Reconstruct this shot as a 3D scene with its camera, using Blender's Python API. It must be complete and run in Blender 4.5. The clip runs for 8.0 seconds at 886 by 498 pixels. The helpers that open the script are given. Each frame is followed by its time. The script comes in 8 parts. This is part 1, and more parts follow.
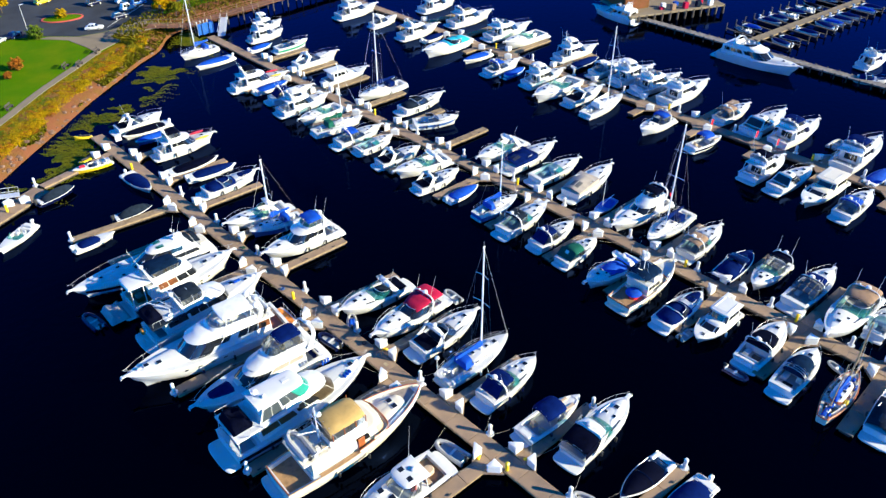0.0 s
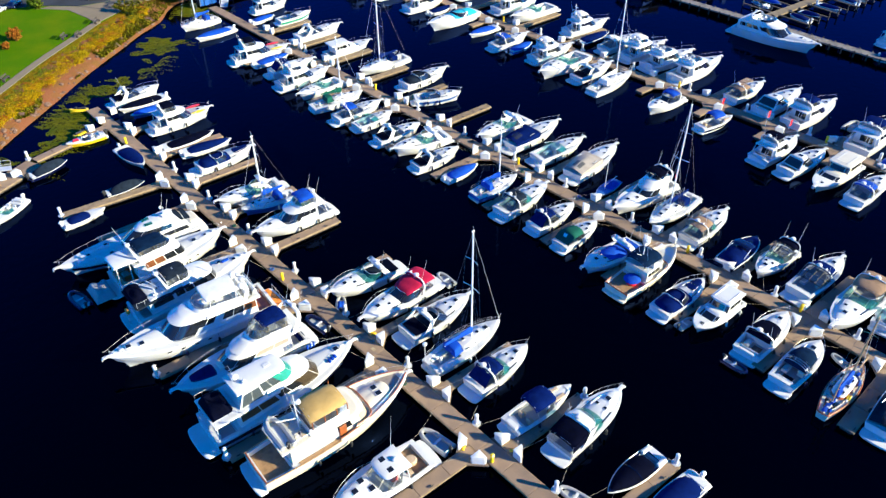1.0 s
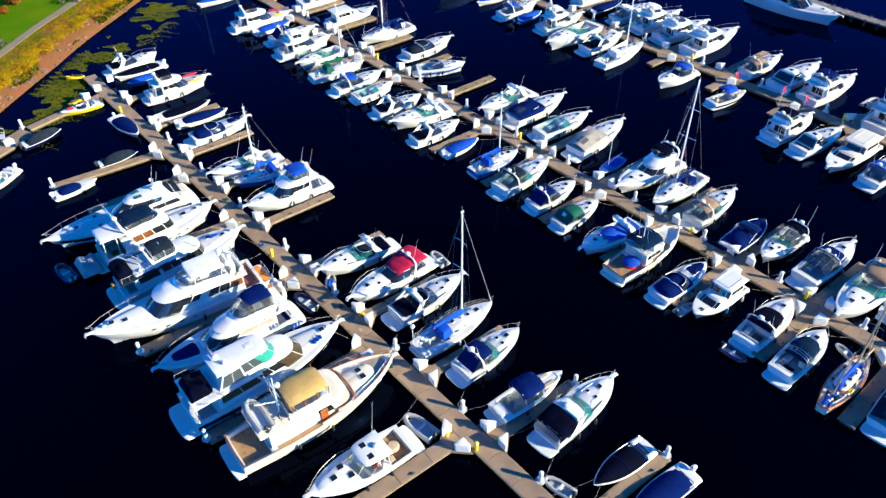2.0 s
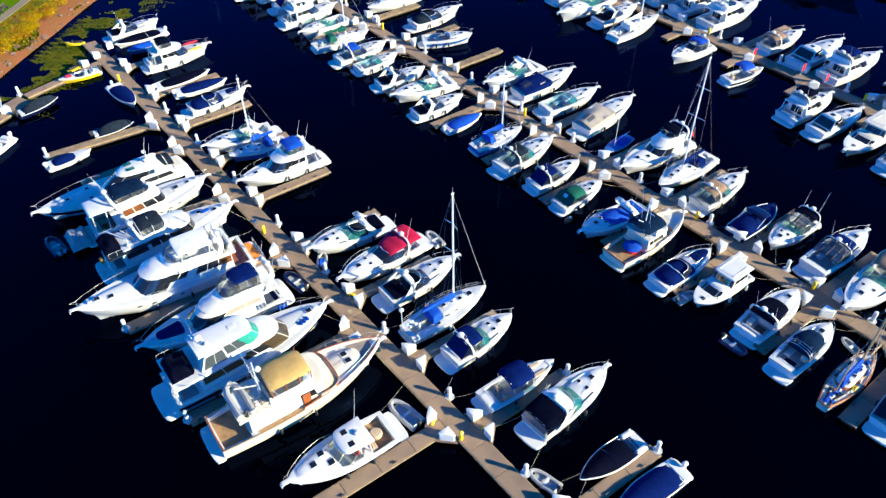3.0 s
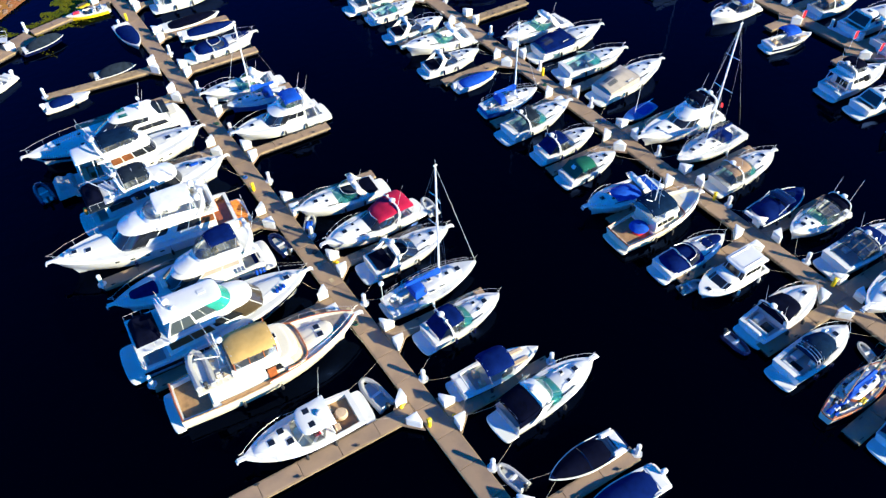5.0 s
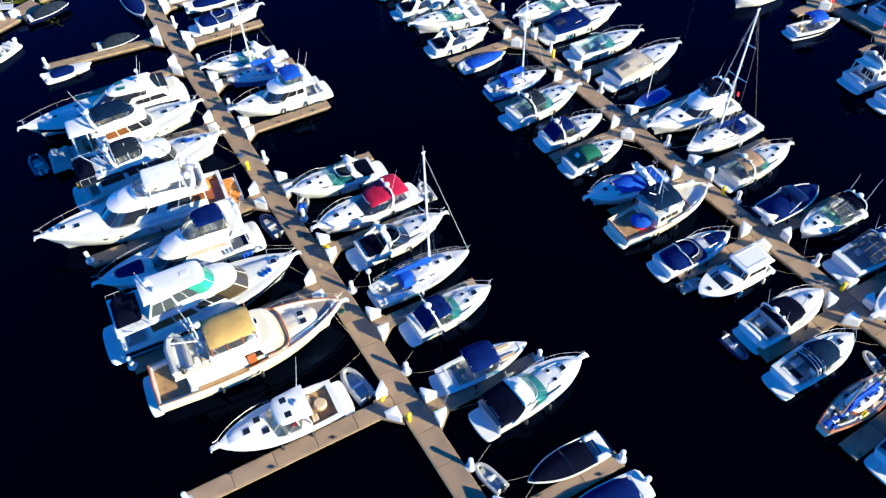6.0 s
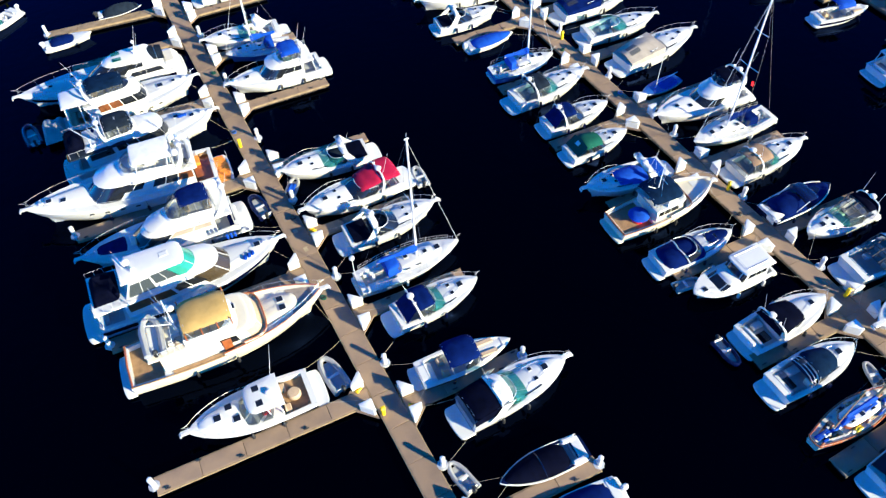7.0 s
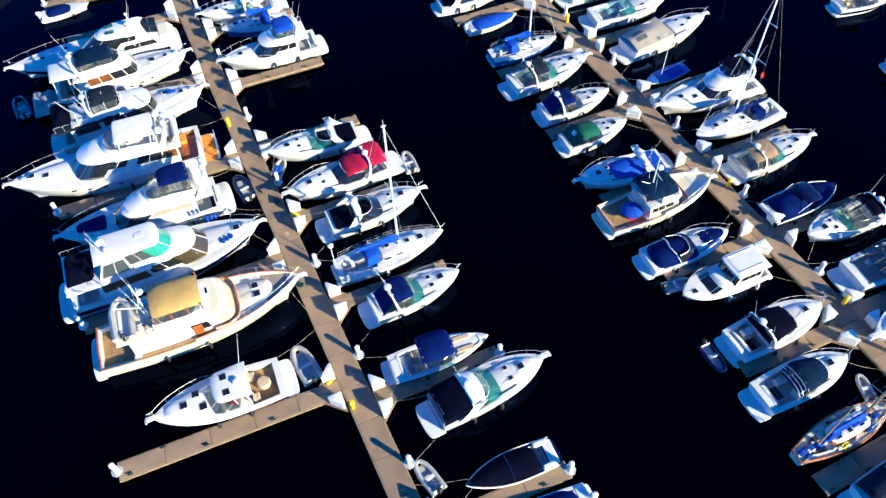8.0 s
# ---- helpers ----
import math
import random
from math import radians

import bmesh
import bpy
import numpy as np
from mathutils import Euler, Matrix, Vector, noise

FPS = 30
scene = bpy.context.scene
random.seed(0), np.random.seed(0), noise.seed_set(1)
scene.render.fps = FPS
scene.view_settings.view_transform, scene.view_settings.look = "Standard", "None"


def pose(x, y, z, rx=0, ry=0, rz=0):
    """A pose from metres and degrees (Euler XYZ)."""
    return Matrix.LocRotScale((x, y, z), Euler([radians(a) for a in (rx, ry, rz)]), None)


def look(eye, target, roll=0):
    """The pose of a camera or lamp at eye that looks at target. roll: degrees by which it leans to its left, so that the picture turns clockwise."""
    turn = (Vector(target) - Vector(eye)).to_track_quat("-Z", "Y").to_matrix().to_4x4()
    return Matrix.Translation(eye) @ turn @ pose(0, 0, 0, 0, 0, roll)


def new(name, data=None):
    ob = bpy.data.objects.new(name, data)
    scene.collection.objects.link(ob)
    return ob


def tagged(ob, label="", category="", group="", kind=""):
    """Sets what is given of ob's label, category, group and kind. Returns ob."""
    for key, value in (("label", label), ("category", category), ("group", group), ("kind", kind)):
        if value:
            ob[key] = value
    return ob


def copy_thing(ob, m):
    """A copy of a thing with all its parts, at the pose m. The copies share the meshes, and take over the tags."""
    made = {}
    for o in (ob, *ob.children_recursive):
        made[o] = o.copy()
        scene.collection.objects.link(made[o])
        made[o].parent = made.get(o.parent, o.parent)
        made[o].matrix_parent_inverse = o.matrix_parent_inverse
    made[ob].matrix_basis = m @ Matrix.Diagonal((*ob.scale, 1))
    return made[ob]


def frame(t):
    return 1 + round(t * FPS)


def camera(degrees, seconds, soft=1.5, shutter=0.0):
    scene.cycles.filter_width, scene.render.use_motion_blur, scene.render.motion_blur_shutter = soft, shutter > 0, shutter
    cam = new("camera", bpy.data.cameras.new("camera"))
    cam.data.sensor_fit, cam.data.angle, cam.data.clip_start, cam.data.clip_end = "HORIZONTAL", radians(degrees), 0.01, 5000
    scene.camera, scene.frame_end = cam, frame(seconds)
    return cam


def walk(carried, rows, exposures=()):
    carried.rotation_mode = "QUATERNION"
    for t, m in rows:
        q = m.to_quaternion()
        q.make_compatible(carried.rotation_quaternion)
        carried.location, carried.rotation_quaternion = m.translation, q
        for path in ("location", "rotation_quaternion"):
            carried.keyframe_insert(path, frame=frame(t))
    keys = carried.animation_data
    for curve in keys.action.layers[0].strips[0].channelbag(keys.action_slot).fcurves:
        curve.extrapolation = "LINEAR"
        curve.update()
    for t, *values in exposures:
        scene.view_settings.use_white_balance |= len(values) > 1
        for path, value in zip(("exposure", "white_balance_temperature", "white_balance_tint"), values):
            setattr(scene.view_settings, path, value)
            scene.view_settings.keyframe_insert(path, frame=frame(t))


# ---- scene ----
cam = camera(62.0, 8.0, soft=1.4)
PATH = [
    (0, (-32.141, -26.631, 54.762), (-9.932, -3.140, 31.206), -0.64),
    (0.5, (-30.390, -26.618, 54.341), (-8.745, -3.101, 30.289), -0.69),
    (1, (-28.592, -26.575, 53.968), (-7.590, -3.101, 29.313), -0.77),
    (1.5, (-26.785, -26.505, 53.630), (-6.478, -3.112, 28.324), -0.88),
    (2, (-24.989, -26.410, 53.314), (-5.411, -3.114, 27.352), -0.99),
    (2.5, (-23.212, -26.295, 53.011), (-4.389, -3.092, 26.415), -1.10),
    (3, (-21.454, -26.164, 52.713), (-3.404, -3.042, 25.518), -1.21),
    (3.5, (-19.705, -26.021, 52.415), (-2.446, -2.962, 24.659), -1.32),
    (4, (-17.954, -25.873, 52.111), (-1.502, -2.859, 23.832), -1.44),
    (4.5, (-16.184, -25.723, 51.799), (-0.560, -2.743, 23.027), -1.56),
    (5, (-14.380, -25.575, 51.476), (0.394, -2.627, 22.234), -1.71),
    (5.5, (-12.530, -25.431, 51.141), (1.373, -2.525, 21.442), -1.87),
    (6, (-10.628, -25.294, 50.793), (2.386, -2.448, 20.648), -2.06),
    (6.5, (-8.673, -25.162, 50.430), (3.444, -2.405, 19.848), -2.28),
    (7, (-6.678, -25.032, 50.053), (4.549, -2.393, 19.046), -2.52),
    (7.5, (-4.667, -24.901, 49.660), (5.699, -2.402, 18.254), -2.78),
    (8, (-2.680, -24.758, 49.252), (6.882, -2.403, 17.489), -3.05),
]
walk(cam, [(t, look(eye, target, roll)) for t, eye, target, roll in PATH], exposures=[(0.0, 1.32), (8.0, 1.32)])

# ---- sky and sun: low autumn sun, clear deep blue sky ----
SUN_ELEVATION, SUN_FROM = 20.0, -59.0    # degrees; SUN_FROM: direction to the sun from +x, anticlockwise
world = bpy.data.worlds.new("sky")
scene.world = world
world.use_nodes = True
nodes, links = world.node_tree.nodes, world.node_tree.links
sky = nodes.new("ShaderNodeTexSky")
sky.sky_type, sky.sun_disc = "NISHITA", False
sky.sun_elevation, sky.sun_rotation = radians(SUN_ELEVATION), radians(90.0 - SUN_FROM)
sky.air_density, sky.dust_density, sky.ozone_density = 0.45, 0.0, 4.0
vivid = nodes.new("ShaderNodeHueSaturation")
vivid.inputs["Saturation"].default_value = 3.0
links.new(sky.outputs[0], vivid.inputs["Color"])
deep = nodes.new("ShaderNodeMix")
deep.data_type, deep.blend_type = "RGBA", "MULTIPLY"
deep.inputs[0].default_value, deep.inputs[7].default_value = 1.0, (0.0, 1.28, 1.6, 1)
links.new(vivid.outputs[0], deep.inputs[6])
links.new(deep.outputs[2], nodes["Background"].inputs["Color"])
nodes["Background"].inputs["Strength"].default_value = 0.112
sun = new("sun", bpy.data.lights.new("sun", "SUN"))
sun.data.energy, sun.data.angle, sun.data.color = 5.0, radians(0.5), (0.99, 0.93, 0.64)
se, sa = radians(SUN_ELEVATION), radians(SUN_FROM)
sun.matrix_world = look((60 * math.cos(se) * math.cos(sa), 60 * math.cos(se) * math.sin(sa), 60 * math.sin(se)), (0, 0, 0))


# ---- materials ----
def material(name, colour, rough=0.5, metal=0.0, vary=0.12, scale=3.0, fine=40.0, bump=0.1, depth=0.01, dirt=None, coat=0.0, by_object=0.0, spec=0.5):
    """Two scales of variation: broad stains and fine grain, with relief."""
    m = bpy.data.materials.new(name)
    m.use_nodes = True
    n, l = m.node_tree.nodes, m.node_tree.links
    b = n["Principled BSDF"]
    b.inputs["Roughness"].default_value, b.inputs["Metallic"].default_value = rough, metal
    b.inputs["Coat Weight"].default_value = coat
    b.inputs["Specular IOR Level"].default_value = spec
    place = n.new("ShaderNodeTexCoord")
    wide, grain = n.new("ShaderNodeTexNoise"), n.new("ShaderNodeTexNoise")
    for tex, s in ((wide, scale), (grain, fine)):
        tex.inputs["Scale"].default_value, tex.inputs["Detail"].default_value = s, 4.0
        l.new(place.outputs["Object"], tex.inputs["Vector"])
    mix = n.new("ShaderNodeMix")
    mix.data_type = "RGBA"
    second = dirt or tuple(c * (1 - 2.2 * vary) for c in colour)
    mix.inputs[6].default_value, mix.inputs[7].default_value = (*colour, 1), (*second, 1)
    ramp = n.new("ShaderNodeMapRange")
    ramp.inputs["From Min"].default_value, ramp.inputs["From Max"].default_value = 0.42, 0.75
    l.new(wide.outputs["Fac"], ramp.inputs["Value"])
    l.new(ramp.outputs[0], mix.inputs[0])
    value = n.new("ShaderNodeHueSaturation")
    shade = n.new("ShaderNodeMapRange")
    shade.inputs["To Min"].default_value, shade.inputs["To Max"].default_value = 1 - vary, 1 + vary
    l.new(grain.outputs["Fac"], shade.inputs["Value"])
    last = shade.outputs[0]
    if by_object:
        info, mul, span = n.new("ShaderNodeObjectInfo"), n.new("ShaderNodeMath"), n.new("ShaderNodeMapRange")
        span.inputs["To Min"].default_value, span.inputs["To Max"].default_value = 1 - by_object, 1 + by_object
        mul.operation = "MULTIPLY"
        l.new(info.outputs["Random"], span.inputs["Value"])
        l.new(span.outputs[0], mul.inputs[0])
        l.new(last, mul.inputs[1])
        last = mul.outputs[0]
    l.new(last, value.inputs["Value"])
    l.new(mix.outputs[2], value.inputs["Color"])
    l.new(value.outputs[0], b.inputs["Base Color"])
    if bump:
        relief = n.new("ShaderNodeBump")
        relief.inputs["Strength"].default_value, relief.inputs["Distance"].default_value = bump, depth
        l.new(grain.outputs["Fac"], relief.inputs["Height"])
        l.new(relief.outputs[0], b.inputs["Normal"])
    return m


def glass(name, colour, rough=0.04):
    m = material(name, colour, rough, 0.0, 0.1, 2.0, 10.0, 0.02, 0.002, coat=0.6)
    return m


def sheer(name, colour, tint, clear, rough=0.06):
    """Thin see-through sheet: part of the light passes, the rest meets a glossy tinted face."""
    m = material(name, colour, rough, 0.0, 0.08, 1.5, 8.0, 0.02, 0.002, coat=0.5)
    n, l = m.node_tree.nodes, m.node_tree.links
    pane, mix = n.new("ShaderNodeBsdfTransparent"), n.new("ShaderNodeMixShader")
    pane.inputs["Color"].default_value = (*tint, 1)
    mix.inputs[0].default_value = clear
    l.new(n["Principled BSDF"].outputs[0], mix.inputs[1])
    l.new(pane.outputs[0], mix.inputs[2])
    l.new(mix.outputs[0], n["Material Output"].inputs["Surface"])
    return m


GEL = material("white_gelcoat", (0.62, 0.62, 0.606), 0.28, vary=0.03, scale=0.6, fine=9.0, bump=0.02, coat=0.3, dirt=(0.7, 0.69, 0.66))
DECK = material("nonskid_deck", (0.61, 0.61, 0.6), 0.6, vary=0.05, scale=0.9, fine=60.0, bump=0.12, dirt=(0.6, 0.6, 0.57))
CREAM = material("cream_gelcoat", (0.72, 0.66, 0.53), 0.35, vary=0.04, scale=0.7, fine=9.0, bump=0.02, coat=0.2)
SOLE = material("cockpit_liner", (0.36, 0.36, 0.36), 0.6, vary=0.08, scale=1.2, fine=30.0)
PLANK = material("grey_teak", (0.33, 0.27, 0.23), 0.7, vary=0.15, scale=2.0, fine=24.0, bump=0.2)
TEAK = material("teak", (0.34, 0.2, 0.1), 0.6, vary=0.18, scale=2.0, fine=24.0, bump=0.2)
VARNISH = material("varnished_wood", (0.36, 0.1, 0.03), 0.3, vary=0.15, scale=2.0, fine=18.0, coat=0.5)
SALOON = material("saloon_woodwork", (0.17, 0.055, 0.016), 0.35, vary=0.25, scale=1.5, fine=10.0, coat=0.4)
ORANGE = material("orange_cushion", (0.75, 0.24, 0.03), 0.7, vary=0.12, scale=3.0)
VINYL = material("tan_vinyl", (0.55, 0.4, 0.26), 0.5, vary=0.08, scale=3.0)
STEEL = material("stainless_steel", (0.6, 0.61, 0.63), 0.4, 0.4, vary=0.05, bump=0.0)
ALLOY = material("painted_mast", (0.78, 0.78, 0.76), 0.35, 0.0, vary=0.05, bump=0.0)
SPAR = material("wooden_mast", (0.5, 0.33, 0.16), 0.45, vary=0.1)
RIGGING = material("wire_rigging", (0.25, 0.25, 0.26), 0.5, 0.3, vary=0.05, bump=0.0)
RUBBER = material("black_rubber", (0.02, 0.02, 0.022), 0.6, vary=0.2)
ROPE = material("mooring_rope", (0.42, 0.39, 0.33), 0.9, vary=0.1)
DARK = glass("smoked_glass", (0.012, 0.014, 0.018))
TEAL = sheer("green_tinted_glass", (0.015, 0.13, 0.12), (0.4, 0.8, 0.75), 0.5)
JADE = sheer("jade_green_glass", (0.03, 0.3, 0.24), (0.3, 0.85, 0.72), 0.35)
SMOKE = sheer("pale_smoked_glass", (0.03, 0.036, 0.042), (0.55, 0.62, 0.66), 0.4)
CLEAR = sheer("clear_vinyl", (0.09, 0.1, 0.11), (0.75, 0.8, 0.85), 0.6)
AMBER = sheer("brown_windscreen_glass", (0.035, 0.025, 0.016), (0.7, 0.6, 0.45), 0.3)
HYPALON = material("grey_hypalon", (0.34, 0.34, 0.34), 0.55, vary=0.08, scale=2.0)
CLOTH = {
    "navy": material("navy_canvas", (0.002, 0.011, 0.085), 0.85, vary=0.15, scale=1.6, fine=50.0, bump=0.25, spec=0.02),
    "blue": material("royal_blue_canvas", (0.003, 0.06, 0.4), 0.8, vary=0.15, scale=1.6, fine=50.0, bump=0.25, spec=0.15),
    "black": material("black_canvas", (0.002, 0.003, 0.012), 0.8, vary=0.2, scale=1.6, fine=50.0, bump=0.25, spec=0.02),
    "charcoal": material("charcoal_canvas", (0.014, 0.022, 0.036), 0.85, vary=0.2, scale=1.6, fine=50.0, bump=0.25, spec=0.02),
    "ink": material("ink_blue_canvas", (0.004, 0.016, 0.045), 0.85, vary=0.2, scale=1.6, fine=50.0, bump=0.25, spec=0.02),
    "crimson": material("crimson_canvas", (0.42, 0.01, 0.05), 0.85, vary=0.1, scale=1.6, fine=50.0, bump=0.25, spec=0.15),
    "sand": material("sand_canvas", (0.42, 0.36, 0.3), 0.8, vary=0.08, scale=1.6, fine=50.0, bump=0.25, spec=0.15),
    "tan": material("tan_canvas", (0.3, 0.19, 0.12), 0.85, vary=0.1, scale=1.6, fine=50.0, bump=0.25, spec=0.15),
    "gold": material("mustard_canvas", (0.43, 0.28, 0.1), 0.85, vary=0.08, scale=1.6, fine=50.0, bump=0.25, spec=0.15),
    "white": material("white_canvas", (0.72, 0.72, 0.7), 0.8, vary=0.06, scale=1.6, fine=50.0, bump=0.2, spec=0.15),
    "green": material("green_canvas", (0.004, 0.08, 0.056), 0.85, vary=0.12, scale=1.6, fine=50.0, bump=0.25, spec=0.15),
    "aqua": material("aqua_canvas", (0.02, 0.42, 0.55), 0.85, vary=0.1, scale=1.6, fine=50.0, bump=0.25, spec=0.15),
}
PAINT = {
    "white": GEL,
    "cream": CREAM,
    "navy": material("navy_hull", (0.003, 0.006, 0.04), 0.25, vary=0.1, scale=0.6, coat=0.2, bump=0.0),
    "blue": material("blue_hull", (0.015, 0.1, 0.38), 0.3, vary=0.08, scale=0.6, coat=0.4, bump=0.0),
    "yellow": material("yellow_hull", (0.8, 0.55, 0.02), 0.3, vary=0.06, scale=0.6, coat=0.4, bump=0.0),
    "green": material("green_hull", (0.01, 0.25, 0.16), 0.3, vary=0.06, scale=0.6, coat=0.4, bump=0.0),
    "red": material("red_paint", (0.6, 0.02, 0.03), 0.35, vary=0.06, scale=0.6, coat=0.3, bump=0.0),
}
DOCK = material("dock_concrete", (0.28, 0.188, 0.122), 0.85, vary=0.12, scale=0.5, fine=22.0, bump=0.25, dirt=(0.19, 0.13, 0.095), by_object=0.1)
TIMBER = material("weathered_timber", (0.3, 0.21, 0.12), 0.85, vary=0.2, scale=1.2, fine=14.0, bump=0.35, by_object=0.18)
OLD_TIMBER = material("dark_timber", (0.07, 0.055, 0.045), 0.9, vary=0.25, scale=1.0, fine=14.0, bump=0.35, by_object=0.2)
GREY_PLANK = material("silvered_planks", (0.2, 0.175, 0.155), 0.85, vary=0.2, scale=0.8, fine=12.0, bump=0.35, dirt=(0.1, 0.09, 0.085), by_object=0.15)
BOARDWALK = material("red_brown_boards", (0.2, 0.085, 0.04), 0.85, vary=0.2, scale=1.2, fine=14.0, bump=0.35, by_object=0.15)
PILE = material("white_piling", (0.68, 0.67, 0.63), 0.5, vary=0.08, scale=1.5, fine=10.0, dirt=(0.5, 0.47, 0.4))
BOX = material("white_fibreglass", (0.78, 0.78, 0.75), 0.4, vary=0.04, scale=1.2, fine=12.0, bump=0.05, dirt=(0.66, 0.64, 0.58), by_object=0.05)
YELLOW = material("yellow_plastic", (0.85, 0.55, 0.01), 0.4, vary=0.06)


def water_material():
    m = bpy.data.materials.new("harbour_water")
    m.use_nodes = True
    n, l = m.node_tree.nodes, m.node_tree.links
    n.remove(n["Principled BSDF"])
    body, gloss, lens, mix = n.new("ShaderNodeBsdfDiffuse"), n.new("ShaderNodeBsdfGlossy"), n.new("ShaderNodeFresnel"), n.new("ShaderNodeMixShader")
    body.inputs["Color"].default_value = (0.0, 0.0001, 0.0006, 1)
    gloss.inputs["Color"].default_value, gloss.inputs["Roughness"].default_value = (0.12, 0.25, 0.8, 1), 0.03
    lens.inputs["IOR"].default_value = 1.17
    l.new(lens.outputs[0], mix.inputs[0])
    l.new(body.outputs[0], mix.inputs[1])
    l.new(gloss.outputs[0], mix.inputs[2])
    l.new(mix.outputs[0], n["Material Output"].inputs["Surface"])
    place = n.new("ShaderNodeTexCoord")
    small, broad, relief = n.new("ShaderNodeTexNoise"), n.new("ShaderNodeTexNoise"), n.new("ShaderNodeBump")
    small.inputs["Scale"].default_value, small.inputs["Detail"].default_value = 0.9, 3.0
    broad.inputs["Scale"].default_value = 0.05
    mul = n.new("ShaderNodeMath")
    mul.operation = "MULTIPLY"
    l.new(place.outputs["Object"], small.inputs["Vector"])
    l.new(place.outputs["Object"], broad.inputs["Vector"])
    l.new(small.outputs["Fac"], mul.inputs[0])
    l.new(broad.outputs["Fac"], mul.inputs[1])
    l.new(mul.outputs[0], relief.inputs["Height"])
    relief.inputs["Strength"].default_value, relief.inputs["Distance"].default_value = 0.35, 0.12
    for node in (body, gloss, lens):
        l.new(relief.outputs[0], node.inputs["Normal"])
    return m


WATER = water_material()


# ---- mesh helpers ----
class Geo:
    """Vertices and faces of one mesh."""

    def __init__(self):
        self.v, self.f = [], []

    def add(self, verts, faces, m=None):
        k = len(self.v)
        self.v += [tuple(m @ Vector(p)) for p in verts] if m else [tuple(p) for p in verts]
        self.f += [tuple(i + k for i in f) for f in faces]
        return self

    def grid(self, rows, closed=False):
        """Rows of equally many points, joined by quads."""
        c = len(rows[0])
        faces = []
        for i in range(len(rows) - 1):
            for j in range(c if closed else c - 1):
                a, b = i * c + j, i * c + (j + 1) % c
                faces.append((a, b, b + c, a + c))
        return self.add([p for r in rows for p in r], faces)

    def solid(self, rows, t):
        """A sheet with thickness t downwards."""
        c, r = len(rows[0]), len(rows)
        low = [[(x, y, z - t) for x, y, z in row] for row in rows]
        self.grid(rows)
        self.grid([list(reversed(row)) for row in low])
        for line, under in ((rows[0], low[0]), (rows[-1], low[-1])):
            self.grid([line, under])
        self.grid([[row[0] for row in rows], [row[0] for row in low]])
        self.grid([[row[-1] for row in rows], [row[-1] for row in low]])
        return self

    def tube(self, pts, r, n=5, tip=None):
        pts = [Vector(p) for p in pts]
        rows = []
        for i, p in enumerate(pts):
            d = (pts[min(i + 1, len(pts) - 1)] - pts[max(i - 1, 0)]).normalized()
            side = d.cross(Vector((0, 0, 1)) if abs(d.z) < 0.9 else Vector((1, 0, 0))).normalized()
            up = side.cross(d)
            q = r if tip is None else r + (tip - r) * i / (len(pts) - 1)
            rows.append([tuple(p + q * (math.cos(2 * math.pi * k / n) * side + math.sin(2 * math.pi * k / n) * up)) for k in range(n)])
        k = len(self.v)
        self.grid(rows, True)
        self.f += [tuple(k + i for i in range(n - 1, -1, -1)), tuple(k + (len(pts) - 1) * n + i for i in range(n))]
        return self

    def box(self, x, y, z, sx, sy, sz, c=0.03, m=None):
        """A box with chamfered edges, centred at x, y, with its base at z."""
        h = (sx / 2, sy / 2, sz / 2)
        c = min(c, 0.45 * min(sx, sy, sz))
        at, verts = {}, []
        for a in (-1, 1):
            for b in (-1, 1):
                for d in (-1, 1):
                    for axis in range(3):
                        s = (a, b, d)
                        at[s, axis] = len(verts)
                        p = [s[i] * (h[i] - (0 if i == axis else c)) for i in range(3)]
                        verts.append((x + p[0], y + p[1], z + h[2] + p[2]))
        faces = []
        for axis in range(3):
            i, j = (axis + 1) % 3, (axis + 2) % 3
            for s in (-1, 1):
                ring = []
                for a, b in ((-1, -1), (1, -1), (1, 1), (-1, 1)):
                    k = [0, 0, 0]
                    k[axis], k[i], k[j] = s, a, b
                    ring.append(at[tuple(k), axis])
                faces.append(tuple(ring if s > 0 else reversed(ring)))
                for s2 in (-1, 1):
                    lo, hi = [0, 0, 0], [0, 0, 0]
                    lo[i], lo[j], lo[axis], hi[i], hi[j], hi[axis] = s, s2, -1, s, s2, 1
                    ring = (at[tuple(lo), i], at[tuple(hi), i], at[tuple(hi), j], at[tuple(lo), j])
                    faces.append(ring if s * s2 < 0 else tuple(reversed(ring)))
        for a in (-1, 1):
            for b in (-1, 1):
                for d in (-1, 1):
                    ring = tuple(at[(a, b, d), k] for k in range(3))
                    faces.append(ring if a * b * d > 0 else tuple(reversed(ring)))
        return self.add(verts, faces, m)

    def loft(self, rings, bottom=False, top=True):
        k, c = len(self.v), len(rings[0])
        self.grid(rings, True)
        if bottom:
            self.f.append(tuple(range(k + c - 1, k - 1, -1)))
        if top:
            self.f.append(tuple(k + (len(rings) - 1) * c + i for i in range(c)))
        return self

    def turned(self, x, y, profile, n=12):
        """A turned body: profile of (radius, z)."""
        return self.loft([[(x + r * math.cos(2 * math.pi * i / n), y + r * math.sin(2 * math.pi * i / n), z) for i in range(n)] for r, z in profile], True)

    def weld(self):
        """Joins vertices at the same place."""
        seen, to, v = {}, [], []
        for p in self.v:
            k = tuple(round(c, 4) for c in p)
            if k not in seen:
                seen[k] = len(v)
                v.append(p)
            to.append(seen[k])
        f = []
        for q in self.f:
            r = []
            for i in q:
                if to[i] not in r:
                    r.append(to[i])
            if len(r) > 2:
                f.append(tuple(r))
        self.v, self.f = v, f
        return self

